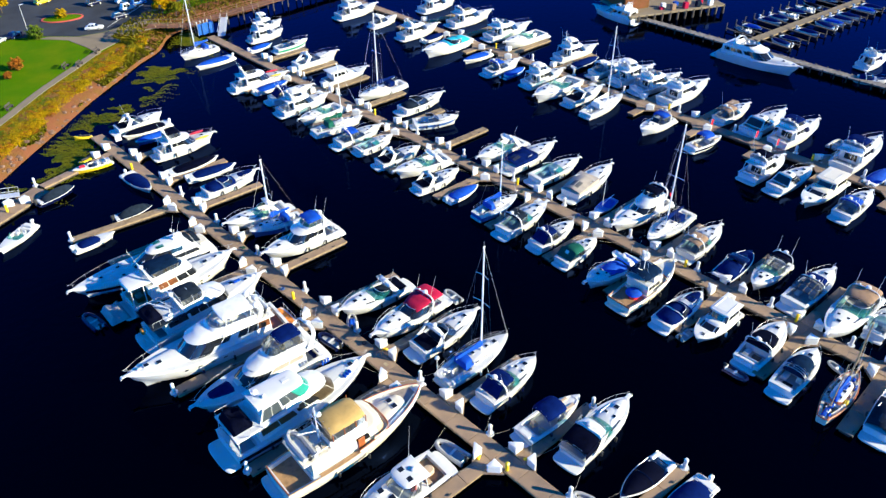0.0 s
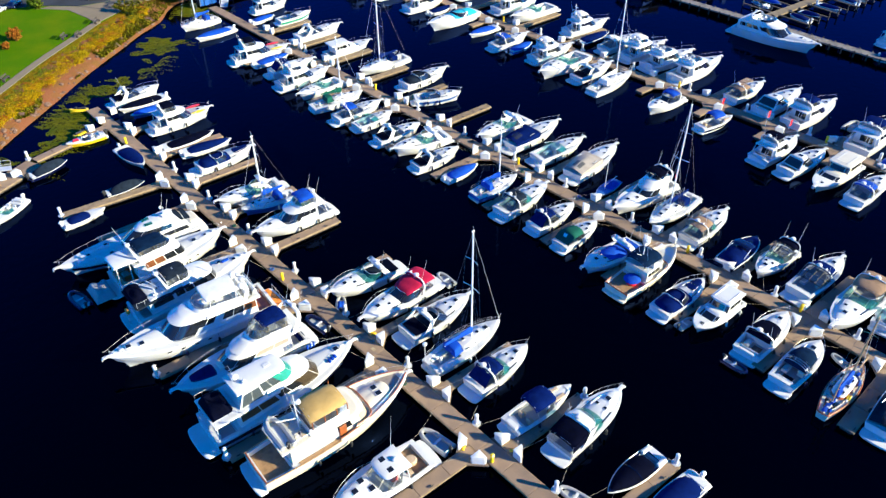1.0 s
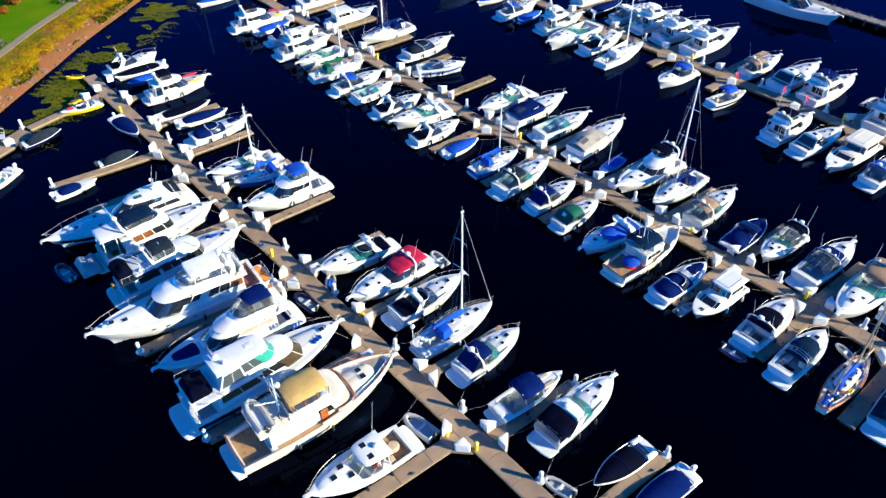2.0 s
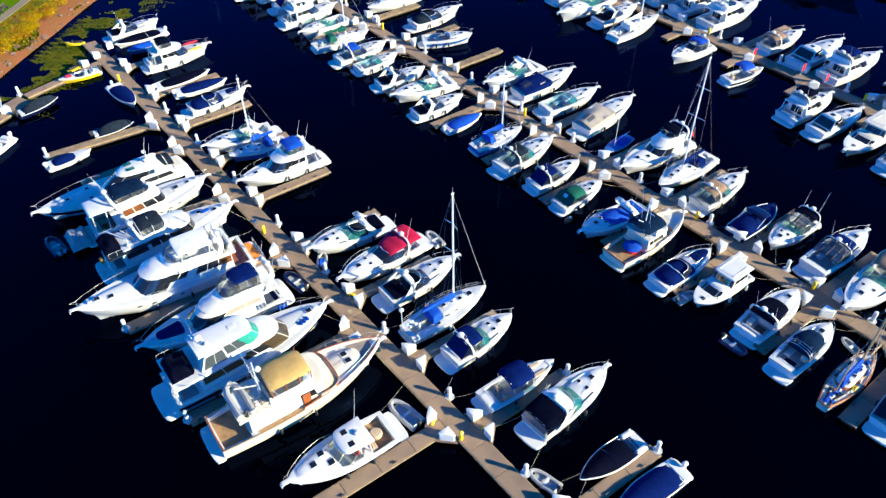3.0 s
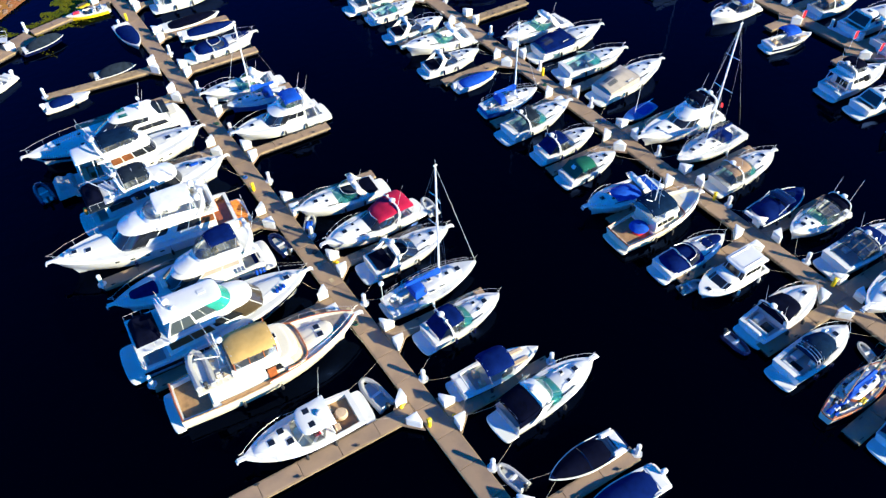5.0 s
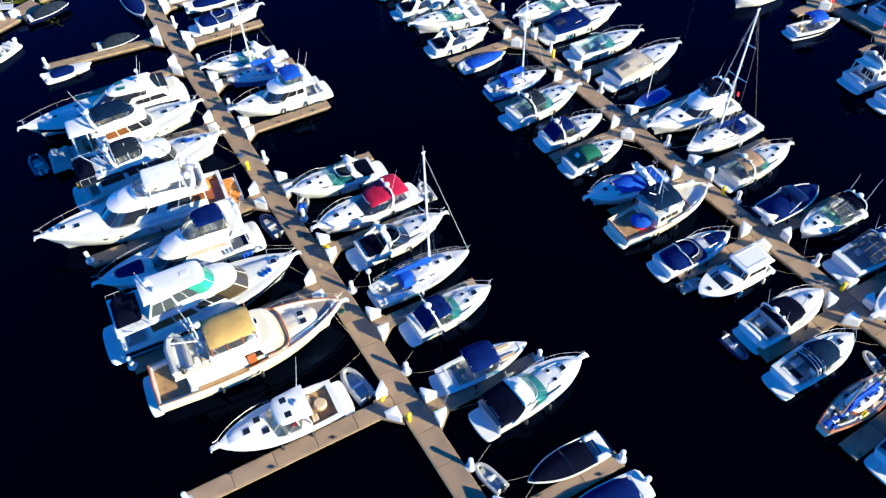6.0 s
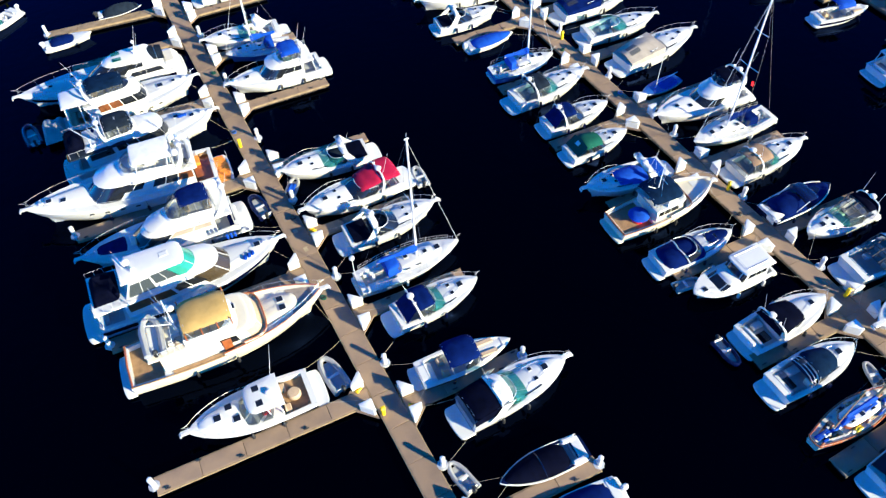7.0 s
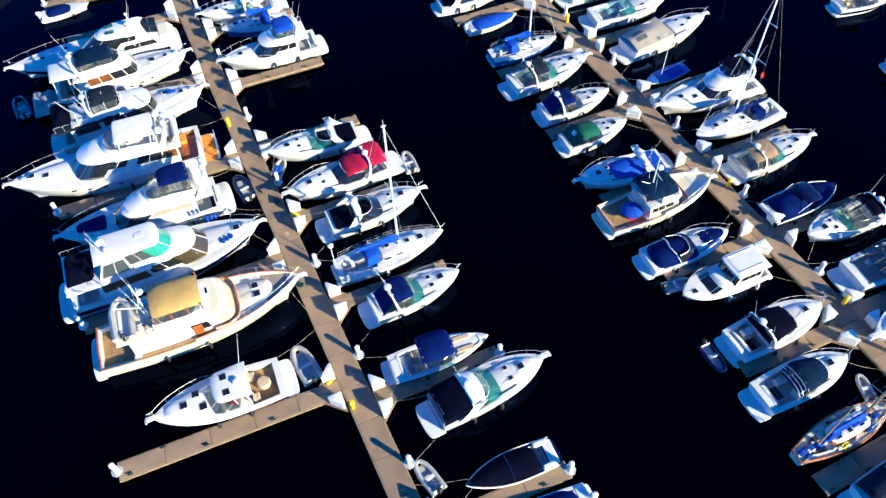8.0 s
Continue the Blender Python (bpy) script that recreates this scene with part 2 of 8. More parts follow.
    def mesh(self, name, mat, angle=35.0):
        me = bpy.data.meshes.new(name)
        me.from_pydata(self.v, [], self.f)
        me.materials.append(mat)
        if angle:
            me.polygons.foreach_set("use_smooth", [True] * len(me.polygons))
            me.set_sharp_from_angle(angle=radians(angle))
        me.update()
        return me


def part(name, geo, mat, parent, label="", angle=35.0):
    """One mesh object under a thing or under a part."""
    ob = new(name, geo.mesh(name, mat, angle) if isinstance(geo, Geo) else geo)
    ob.parent = parent
    return tagged(ob, label)


def thing(name, m, label, category, group="", kind=""):
    ob = new(name)
    ob.empty_display_size = 0.3
    ob.matrix_basis = m
    return tagged(ob, label, category, group, kind)


def lerp(a, b, t):
    return a + (b - a) * t


def arc(a, b, sag, n=8):
    """Points of a hanging line from a to b."""
    a, b = Vector(a), Vector(b)
    return [tuple(a.lerp(b, i / n) - Vector((0, 0, 4 * sag * (i / n) * (1 - i / n)))) for i in range(n + 1)]


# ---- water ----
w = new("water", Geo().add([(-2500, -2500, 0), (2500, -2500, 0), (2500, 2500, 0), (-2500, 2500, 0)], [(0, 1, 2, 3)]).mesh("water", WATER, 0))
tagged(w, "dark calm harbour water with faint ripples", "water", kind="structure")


# ---- floating docks ----
CROSS = -3.0    # degrees by which the fingers turn from the cross axis
DOCKS = {"inner": (0.74, -44.0, 88.5), "middle": (36.53, -44.0, 116.0), "outer": (72.75, -30.0, 116.0)}
SHARED = {}


def shared(key, make, mat):
    """One mesh for alike pieces."""
    if key not in SHARED:
        SHARED[key] = make().mesh(key[0], mat)
    return SHARED[key]


def deck_strip(parent, length, width, top, mat, step=3.0):
    """Panels along local x with open joints, timber walers on both edges, floats below."""
    n = max(1, round(length / step))
    d = length / n
    me = shared(("panel", round(d, 2), width, mat.name), lambda: Geo().box(0, 0, -0.14, d - 0.035, width, 0.14, 0.015), mat)
    for i in range(n):
        ob = part("panel", me, mat, parent)
        ob.location = ((i + 0.5) * d, 0, top)
    part("float", Geo().box(length / 2, 0, top - 0.75, length - 0.4, width - 0.25, 0.58, 0.05), OLD_TIMBER, parent)
    for s in (-1, 1):
        ob = part("waler", shared(("waler", round(length, 2)), lambda: Geo().box(length / 2, 0, -0.22, length, 0.09, 0.2, 0.02), TIMBER), TIMBER, parent)
        ob.location = (0, s * (width / 2 + 0.047), top)


def dock_box():
    """Corner locker of white fibreglass: a three-sided body with a sloping, overhanging lid."""
    ob = thing("dock_box", pose(0, 0, -50), "white fibreglass corner dock box on the finger gusset", "dock box", "dock boxes along the walkways")
    tri = [(-0.45, -0.45), (0.5, -0.45), (0.5, -0.3), (-0.3, 0.5), (-0.45, 0.5)]
    part("body", Geo().loft([[(x * k, y * k, z) for x, y in tri] for k, z in ((0.94, 0), (1, 0.06), (1, 0.66), (0.96, 0.69))], True), BOX, ob)
    def rise(x, y):
        return 0.2 * (0.62 - (x + y) / 2) / 1.2
    part("lid", Geo().loft([[(x * k, y * k, z + rise(x * k, y * k)) for x, y in tri] for k, z in ((1.06, 0.67), (1.08, 0.72), (1.06, 0.77), (0.9, 0.81))], True), BOX, ob)
    return ob


def piling():
    ob = thing("piling", pose(0, 0, -50), "round white-sleeved piling with a conical cap beside the dock", "piling", "dock pilings")
    part("sleeve", Geo().turned(0, 0, [(0.19, -1.5), (0.19, 1.5)], 14), PILE, ob)
    part("cap", Geo().turned(0, 0, [(0.195, 1.48), (0.2, 1.6), (0.15, 1.68), (0.03, 1.72)], 14), BOX, ob)
    ring = [(0.42 * math.cos(a), 0.42 * math.sin(a)) for a in [i * math.pi / 4 + math.pi / 8 for i in range(8)]]
    part("pile_guide", Geo().loft([[(x * 1.0, y * 1.0, z) for x, y in ring] for z in (0.4, 0.52)], True), STEEL, ob)
    return ob


def hose_stand():
    ob = thing("hose_stand", pose(0, 0, -50), "bright yellow plastic safety post on the walkway", "safety post", "yellow posts along the walkways")
    part("post", Geo().box(0, 0, 0, 0.3, 0.3, 0.9, 0.07), YELLOW, ob)
    part("hood", Geo().box(0, 0, 0.88, 0.4, 0.36, 0.18, 0.08), YELLOW, ob)
    return ob


FIRST = {"box": dock_box(), "pile": piling(), "hose": hose_stand()}
USED = set()


def put(kind, x, y, z=0.0, turn=0.0):
    """The first use moves the original, later ones are copies."""
    m = pose(x, y, z, 0, 0, turn)
    if kind in USED:
        return copy_thing(FIRST[kind], m)
    USED.add(kind)
    FIRST[kind].matrix_basis = m
    return FIRST[kind]


TOP = 0.52
for name, (cx, y0, y1) in DOCKS.items():
    d = thing("main_dock", pose(cx, y0, 0, 0, 0, 90), f"long brown concrete floating walkway, {name} main dock", "dock", "main docks", "structure")
    deck_strip(d, y1 - y0, 1.75, TOP, DOCK)


def finger(dock, side, y, length, width=1.2, mat=DOCK, boxes=(1, -1), end_pile=False, shift=0.0):
    """A finger float at right angles to the main dock, with gussets and corner boxes at its root."""
    cx = DOCKS[dock][0]
    turn = CROSS + (0 if side > 0 else 180) + shift
    x = cx + side * 0.975
    f = thing("finger_dock", pose(x, y, 0, 0, 0, turn), "narrow brown floating finger dock between two slips", "dock", "finger docks", "structure")
    deck_strip(f, length, width, TOP - 0.012, mat)
    for i, s in ((0.32, 1), (0.62, 1), (0.95, 1), (0.4, -1), (0.8, -1)) if y < 60 and dock != "outer" else ():
        ob = part("cleat", shared(("cleat",), lambda: Geo().box(0, 0, 0, 0.3, 0.07, 0.1, 0.02).box(0, 0, 0.08, 0.42, 0.08, 0.06, 0.02), RUBBER), RUBBER, f)
        ob.location = (i * length, s * (width / 2 - 0.12), TOP - 0.012)
    h = width / 2 + 0.1
    for s in (-1, 1):
        tri = [(0.02, s * h), (1.4, s * h), (0.02, s * (h + 1.3))]
        g = Geo().loft([[(a, b, z) for a, b in tri] for z in (TOP - 0.2, TOP - 0.02)], True)
        part("gusset", g, mat, f)
    for s in boxes:
        # the locker's square corner points to the angle between finger and dock
        p = pose(x, y, 0, 0, 0, turn) @ Vector((0.55, s * (h + 0.5), TOP - 0.02))
        put("box", p.x, p.y, p.z, turn + (0 if s > 0 else -90))
    if end_pile:
        p = pose(x, y, 0, 0, 0, turn) @ Vector((length + 0.05, -0.1, 0))
        put("pile", p.x, p.y)
    return f


for y in (-30.5, -20.7, -10.6, -0.6, 8.5, 18.4, 28.2, 38.3, 48.0, 57.8, 67.5, 77.3):
    finger("inner", 1, y, 9.8, 1.1, end_pile=y in (-10.6, -0.6))
finger("inner", -1, 1.45, 16.0, 1.3, end_pile=True)
finger("inner", -1, 14.6, 16.2, 1.3, end_pile=True)
finger("inner", -1, 27.8, 16.4, 1.3, end_pile=True)
finger("inner", -1, 41.0, 12.0, 1.2)
finger("inner", -1, 53.4, 12.0, 1.2)
finger("inner", -1, 60.6, 13.4, 1.2, TIMBER, end_pile=True, shift=-4)
finger("middle", -1, -19.3, 9.9, 1.35, shift=3.5)
for y in (-29.0, -10.8, -1.3, 7.6, 16.8, 26.6, 36.6, 46.5, 56.3, 66.2, 76.5, 86.3):
    finger("middle", -1, y, 8.9)
for y in (-20.0, -10.3, -1.5, 8.0, 17.4, 27.0, 37.0, 47.0, 57.0, 66.9, 77.0, 86.8, 96.5):
    finger("middle", 1, y, 9.3, mat=TIMBER if y > 40 else DOCK)
for y in (-16.5, -7.2, 2.4, 12.4, 22.4, 33.0, 44.8, 55.2, 65.0, 72.0, 82.0, 92.0):
    finger("outer", -1, y, 4.2, boxes=(1,))
for y in (-6.5, 3.6, 13.2, 24.0, 34.0, 44.4, 54.0, 65.4, 78.6, 90.0):
    finger("outer", 1, y, 11.0, mat=TIMBER if y > 50 else DOCK, boxes=(1,))
for y in (-25.5, -15.8, -6.0, 3.4, 13.0, 23.2, 32.9, 43.0, 53.0, 62.7):
    put("pile", 2.0, y)
for y in (-15.0, -6.1, 3.1, 12.7, 23.3, 32.5, 42.5, 53.0, 64.8, 74.0, 84.0):
    put("pile", 37.8, y)
for y in (-2.0, 8.0, 18.0, 28.0, 39.0, 50.0, 60.0):
    put("pile", 74.0, y)
for dock, dx, ys in (("inner", -0.7, (-0.5, 32.4, 74.0)), ("middle", 0.65, (-9.3, 4.4, 31.2, 62.8)), ("outer", 0.65, (5.2, 29.6, 69.0))):
    for y in ys:
        put("hose", DOCKS[dock][0] + dx, y, TOP)
# landing stage at the inner end, with a gangway to the bank
side = thing("side_dock", pose(-0.2, 81.2, 0, 0, 0, 193), "short brown floating walkway to the landing stage", "dock", "finger docks", "structure")
deck_strip(side, 11.5, 1.3, TOP, DOCK)
stage = thing("landing_stage", pose(-11.6, 77.8, 0, 0, 0, 204), "brown floating landing stage with white lockers", "dock", "finger docks", "structure")
deck_strip(stage, 9.5, 3.0, TOP - 0.015, DOCK)
for x, y, r in ((-14.6, 75.6, 200), (-16.5, 76.2, 200), (-2.2, 81.6, 10), (0.0, 83.0, 0), (2.6, 84.6, 90)):
    put("box", x, y, TOP, r)
put("pile", -11.9, 79.6)
put("hose", -17.2, 74.9, TOP)
ramp = thing("gangway", pose(-14.5, 78.3, 0.62, 0, -9, 168), "grey aluminium gangway with side rails", "gangway", "", "structure")
part("treadway", Geo().box(4.2, 0, 0, 8.4, 1.3, 0.08, 0.01), STEEL, ramp)
for s in (-1, 1):
    g = Geo().tube([(0, s * 0.62, 0.95), (8.4, s * 0.62, 0.95)], 0.035, 5)
    for i in range(8):
        g.tube([(i * 1.2, s * 0.62, 0.95), (i * 1.2, s * 0.62, 0.05)], 0.025, 4)
    part("handrail", g, STEEL, ramp)


# ---- boats: local x forward, y to port, z up from the waterline ----
class Hull:
    def __init__(self, L, B, zs, zb, plat=0.06, fine=2.3, stern=0.9, full=0.42, nose=0.02):
        self.L, self.B, self.zs, self.zb, self.fine, self.stern, self.full = L, B, zs, zb, fine, stern, full
        self.x0, self.x1, self.plat = -L / 2 + plat * L, L / 2 - nose * L, plat * L

    def b(self, t):
        if t < self.full:
            return self.B / 2 * lerp(self.stern, 1, math.sin(t / self.full * math.pi / 2))
        q = min(1.0, (t - self.full) / (1 - self.full))
        return self.B / 2 * max(0.0, 1 - q**self.fine) ** 0.85

    def z(self, t):
        return lerp(self.zs, self.zb, t**1.7)

    def x(self, t):
        return lerp(self.x0, self.x1, t)

    def t(self, x):
        return min(1.0, max(0.0, (x - self.x0) / (self.x1 - self.x0)))

    def section(self, t):
        x, b, z, rake = self.x(t), self.b(t), self.z(t), 0.09 * self.L * t**5
        out = [(x - rake, 0.0, -0.35)]
        out.append((x - rake * 0.75, b * (0.84 - 0.5 * t**3), 0.06 + 0.3 * z * t**4))
        low = out[-1][2]
        for k in (0.35, 0.7):
            out.append((x - rake * 0.6 * (1 - k), b * (0.84 + 0.16 * k**0.7 - 0.5 * t**3 * (1 - k) ** 1.5), lerp(low, z, k)))
        return out + [(x, b, z)]


def stations(*extra):
    return sorted({*(i / 18 for i in range(19)), 0.97, *extra})


FLEET = []


def hull_parts(boat, H, paint=GEL, deck=DECK, hole=None, sole=0.45, side=0.3, liner=SOLE, band=None, rail=GEL, camber=0.05):
    """Hull, deck with a real cockpit well, rub rail and swim platform."""
    FLEET.append((boat, H))
    rows = []
    for t in stations():
        s = H.section(t)
        rows.append([(x, -y, z) for x, y, z in reversed(s)] + s[1:])
    g = Geo().grid(rows)
    g.f.append(tuple(range(len(rows[0]))))
    part("hull", g, paint, boat)
    if band:
        for s in (-1, 1):
            part("hull_stripe", Geo().grid([[(x, s * (y + 0.015), z) for x, y, z in H.section(t)[2:4]] for t in stations() if t < 0.96]), band, boat)
    ts = stations(*(hole or ()))
    g = Geo()
    for a, b in zip(ts, ts[1:]):
        inside = hole and hole[0] - 1e-6 <= a and b <= hole[1] + 1e-6
        for s in (-1, 1):
            line = []
            for t in (a, b):
                w = max(0.0, H.b(t) - side) if inside else 0.0
                line.append([(H.x(t), s * lerp(H.b(t), w, k), H.z(t) + camber * (1 - (lerp(H.b(t), w, k) / max(H.b(t), 0.01)) ** 2)) for k in (0, 0.5, 1)])
            g.grid(line)
    part("deck", g.weld(), deck, boat, angle=50)
    if hole:
        inner = [t for t in ts if hole[0] - 1e-6 <= t <= hole[1] + 1e-6]
        g = Geo()
        w = [max(0.05, H.b(t) - side) for t in inner]
        top = [H.z(t) + camber * (1 - (v / H.b(t)) ** 2) for t, v in zip(inner, w)]
        for s in (-1, 1):
            g.grid([[(H.x(t), s * v, z), (H.x(t), s * v, sole)] for t, v, z in zip(inner, w, top)])
        for k in (0, -1):
            t, v = inner[k], w[k]
            ys = [-v, -v / 2, 0, v / 2, v]
            g.grid([[(H.x(t), y, H.z(t) + camber * (1 - (y / H.b(t)) ** 2)) for y in ys], [(H.x(t), y, sole) for y in ys]])
        part("cockpit_liner", g, GEL, boat)
        part("cockpit_sole", Geo().grid([[(H.x(t), -v, sole), (H.x(t), v, sole)] for t, v in zip(inner, w)]), liner, boat)
    g = Geo()
    edge = [(H.x(t), H.b(t) + 0.005, H.z(t) - 0.07 - 0.002 * H.L) for t in stations()]
    g.tube(edge + [(x, -y, z) for x, y, z in reversed(edge)], 0.035 + 0.002 * H.L, 5)
    part("rub_rail", g, rail, boat)
    if H.plat > 0.2:
        w = H.b(0) * 0.985
        ring = [(H.x0 + 0.05, -w)]
        for i in range(13):
            a = math.pi * (i / 12 - 0.5)
            ring.append((H.x0 - H.plat * (0.45 + 0.55 * math.cos(a) ** 0.5), w * math.copysign(abs(math.sin(a)) ** 0.75, a)))
        ring.append((H.x0 + 0.05, w))
        part("swim_platform", Geo().loft([[(H.x0 + (x - H.x0) * k, y * k, z) for x, y in ring] for k, z in ((0.97, 0.2), (1, 0.26), (1, 0.38), (0.97, 0.42))], True), deck, boat)


def bow_rail(boat, H, t0=0.5, high=0.62, pulpit=True):
    n = 10
    ts = [lerp(t0, 0.985, i / n) for i in range(n + 1)]
    half = [(H.x(t), max(0.06, H.b(t) - 0.07), H.z(t) + high * min(1, 0.35 + (t - t0) / 0.25)) for t in ts]
    tip = [(H.x(1) + 0.25, 0.0, H.z(1) + high + 0.06)]
    g = Geo().tube(half + tip + [(x, -y, z) for x, y, z in reversed(half)], 0.011 if boat.location.y < 60 else 0.009, 4)
    rail = part("bow_rail", g, STEEL, boat)
    for i in range(0, n + 1, 2 if boat.location.x < 46 and boat.location.y < 52 else 5) if boat.location.x < 60 else ():
        for s in (-1, 1):
            x, y, z = half[i]
            part("stanchion", Geo().tube([(x, s * y, z), (x - 0.02, s * (y + 0.03), H.z(ts[i]))], 0.011, 4), STEEL, rail)
    if pulpit and H.L > 9.0:
        g = Geo().box(H.x(1) + 0.05, 0, H.z(1) - 0.06, 0.9, 0.42, 0.09, 0.03)
        part("bow_pulpit", g, GEL, boat)
        g = Geo().tube([(H.x(1) + 0.2, 0, H.z(1) + 0.06), (H.x(1) + 0.6, 0, H.z(1) - 0.08)], 0.04, 5).box(H.x(1) + 0.55, 0, H.z(1) - 0.3, 0.12, 0.4, 0.2, 0.04)
        part("anchor", g, STEEL, boat)


def hatch(boat, x, y, z, s=0.5, mat=DARK):
    f = part("deck_hatch", Geo().box(x, y, z - 0.02, s + 0.1, s + 0.1, 0.05, 0.02), GEL, boat)
    part("hatch_lens", Geo().box(x, y, z + 0.02, s, s, 0.025, 0.01), mat, f, "dark tinted lens")


def fenders(boat, H, ts=(0.2, 0.45, 0.65), mat=RUBBER, sides=(-1, 1)):
    for t in ts if boat.location.x < 60 and boat.location.y < 75 else ():
        for s in sides:
            x, y, z = H.x(t), s * (H.b(t) + 0.16), H.z(t) * 0.35
            g = Geo().turned(x, y, [(0.03, z - 0.1), (0.12, z), (0.13, z + 0.4), (0.1, z + 0.55), (0.03, z + 0.62)], 8)
            g.tube([(x, y, z + 0.6), (x, y - s * 0.1, H.z(t))], 0.012, 3)
            part("fender", g, mat, boat)


def dome(H, t0, t1, k, high, lift=0.04, n=12, blunt=0.5, flat=4):
    """A crowned top lying on the deck, its plan following the hull."""
    rows = []
    for i in range(n + 1):
        u = i / n
        t = lerp(t0, t1, u)
        e = max(0.0, math.sin(math.pi * min(1, max(0.0, u)))) ** blunt
        w = max(0.03, H.b(t) * k) * (0.55 + 0.45 * min(1.0, e * 1.5))
        rows.append([(H.x(t), j / 5 * w, H.z(t) + lift + high * e * (1 - abs(j / 5) ** flat) - 0.06 * abs(j / 5) ** 6) for j in range(-5, 6)])
    return Geo().grid(rows)


class Shell:
    """A deckhouse: flat aft face, straight sides, rounded front, leaning walls."""

    def __init__(self, xa, xb, wa, wf, nose, z0, z1, rake_f=0.3, rake_a=0.0, tumble=0.1, blunt=0.75, crown=0.08):
        self.p = (xa, xb, wa, wf, nose, z0, z1, rake_f, rake_a, tumble, blunt)
        self.crown = crown

    def at(self, u, f, grow=0.0):
        xa, xb, wa, wf, nose, z0, z1, rf, ra, tum, blunt = self.p
        xa, xb = xa + ra * f, xb - rf * f + grow
        wa, wf = wa - tum * f + grow, wf - tum * f + grow
        z = lerp(z0, z1, f)
        if u < 0.35:
            k = u / 0.35
            return (lerp(xa, xb - nose, k), -lerp(wa, wf, k), z)
        if u > 0.65:
            k = (1 - u) / 0.35
            return (lerp(xa, xb - nose, k), lerp(wa, wf, k), z)
        a = math.pi * ((u - 0.35) / 0.3 - 0.5)
        c, s = math.cos(a), math.sin(a)
        return (xb - nose + nose * abs(c) ** blunt, wf * math.copysign(abs(s) ** blunt, s), z)

    US = [0, 0.12, 0.24, 0.33, 0.35, 0.37, 0.4, 0.44, 0.48, 0.5, 0.52, 0.56, 0.6, 0.63, 0.65, 0.67, 0.76, 0.88, 1.0]

    def ring(self, f, scale=1.0, dz=0.0):
        pts = [self.at(u, f) for u in self.US]
        cx = sum(p[0] for p in pts) / len(pts)
        return [(cx + (x - cx) * scale, y * scale, z + dz) for x, y, z in pts]

    def body(self):
        c = self.crown
        return Geo().loft([self.ring(0), self.ring(0.5), self.ring(0.94), self.ring(1.0, 0.975, 0.02), self.ring(1.0, 0.9, c * 0.6), self.ring(1.0, 0.5, c), self.ring(1.0, 0.1, c * 1.1)])

    def coaming(self, wall=0.09, floor=0.05):
        """An open tub: outer wall, rounded top, inner wall and floor."""
        z = self.p[6] - self.p[5]
        k = 1 - wall / max(0.5, self.p[2])
        return Geo().loft([self.ring(0), self.ring(0.9), self.ring(1.0, 0.99), self.ring(1.0, (1 + k) / 2, 0.02), self.ring(1.0, k), self.ring(0.0, k, floor)])

    def pane(self, u0, u1, f0, f1, n=4, grow=0.014):
        us = sorted({u0, u1, *(u for u in self.US if u0 + 0.004 < u < u1 - 0.004)})
        return Geo().grid([[self.at(u, f0, grow) for u in us], [self.at(u, f1, grow) for u in us]])


def panes(boat, shell, spans, f0, f1, mat=DARK, name="window", n=4):
    for u0, u1 in spans:
        part(name, shell.pane(u0, u1, f0, f1, n), mat, boat)


def canopy(boat, xa, xb, wa, wb, za, zb, mat, drop=0.2, crown=0.24, low=None, name="bimini", curtains=CLEAR, aft=None):
    """Canvas on bows: crowned cloth with turned-down edges, poles or vinyl curtains down to low."""
    def edge(u, j):
        w = lerp(wa, wb, u) * (1 - 0.13 * abs(2 * u - 1) ** 5)
        sag = 0.05 * math.sin(3 * math.pi * u) ** 2
        return (lerp(xa, xb, u) + 0.0, j * w, lerp(za, zb, u) + crown * (1 - abs(j) ** 2.5) - drop * abs(j) ** 7 - sag * (1 - abs(j)) - 0.2 * (abs(2 * u - 1) ** 6))
    js = [-1, -0.97, -0.85, -0.55, -0.2, 0.2, 0.55, 0.85, 0.97, 1]
    c = part(name, Geo().solid([[edge(i / 9, j) for j in js] for i in range(10)], 0.025), mat, boat, angle=60)
    if low is None:
        return c
    for u in (0.05, 0.95):
        foot = lerp(xa, xb, 0.5 + (u - 0.5) * 0.8)
        w = lerp(wa, wb, u) * 1.02
        over = [(x, y, z - 0.04) for x, y, z in (edge(u, j) for j in (-0.97, -0.6, 0, 0.6, 0.97))]
        part("canopy_bow", Geo().tube([(foot, -w, low), *over, (foot, w, low)], 0.02, 4), STEEL, boat)
    if curtains:
        for s in (-1, 1):
            for u0, u1 in ((0.03, 0.48), (0.52, 0.97)):
                rows = []
                for u in (u0, (u0 + u1) / 2, u1):
                    x, y, z = edge(u, s)
                    rows.append([(x, y, z + 0.01), (x, s * lerp(wa, wb, u) * 1.03, low)])
                part("curtain", Geo().grid(rows), curtains, boat, "clear vinyl side curtain")
        rows = [[edge(0, j) for j in (-0.95, 0, 0.95)], [(xa - (0.9 if aft else 0.25), j * wa, low) for j in (-0.95, 0, 0.95)]]
        part("curtain", Geo().grid(rows), aft or curtains, boat, "sloping aft curtain")
    return c


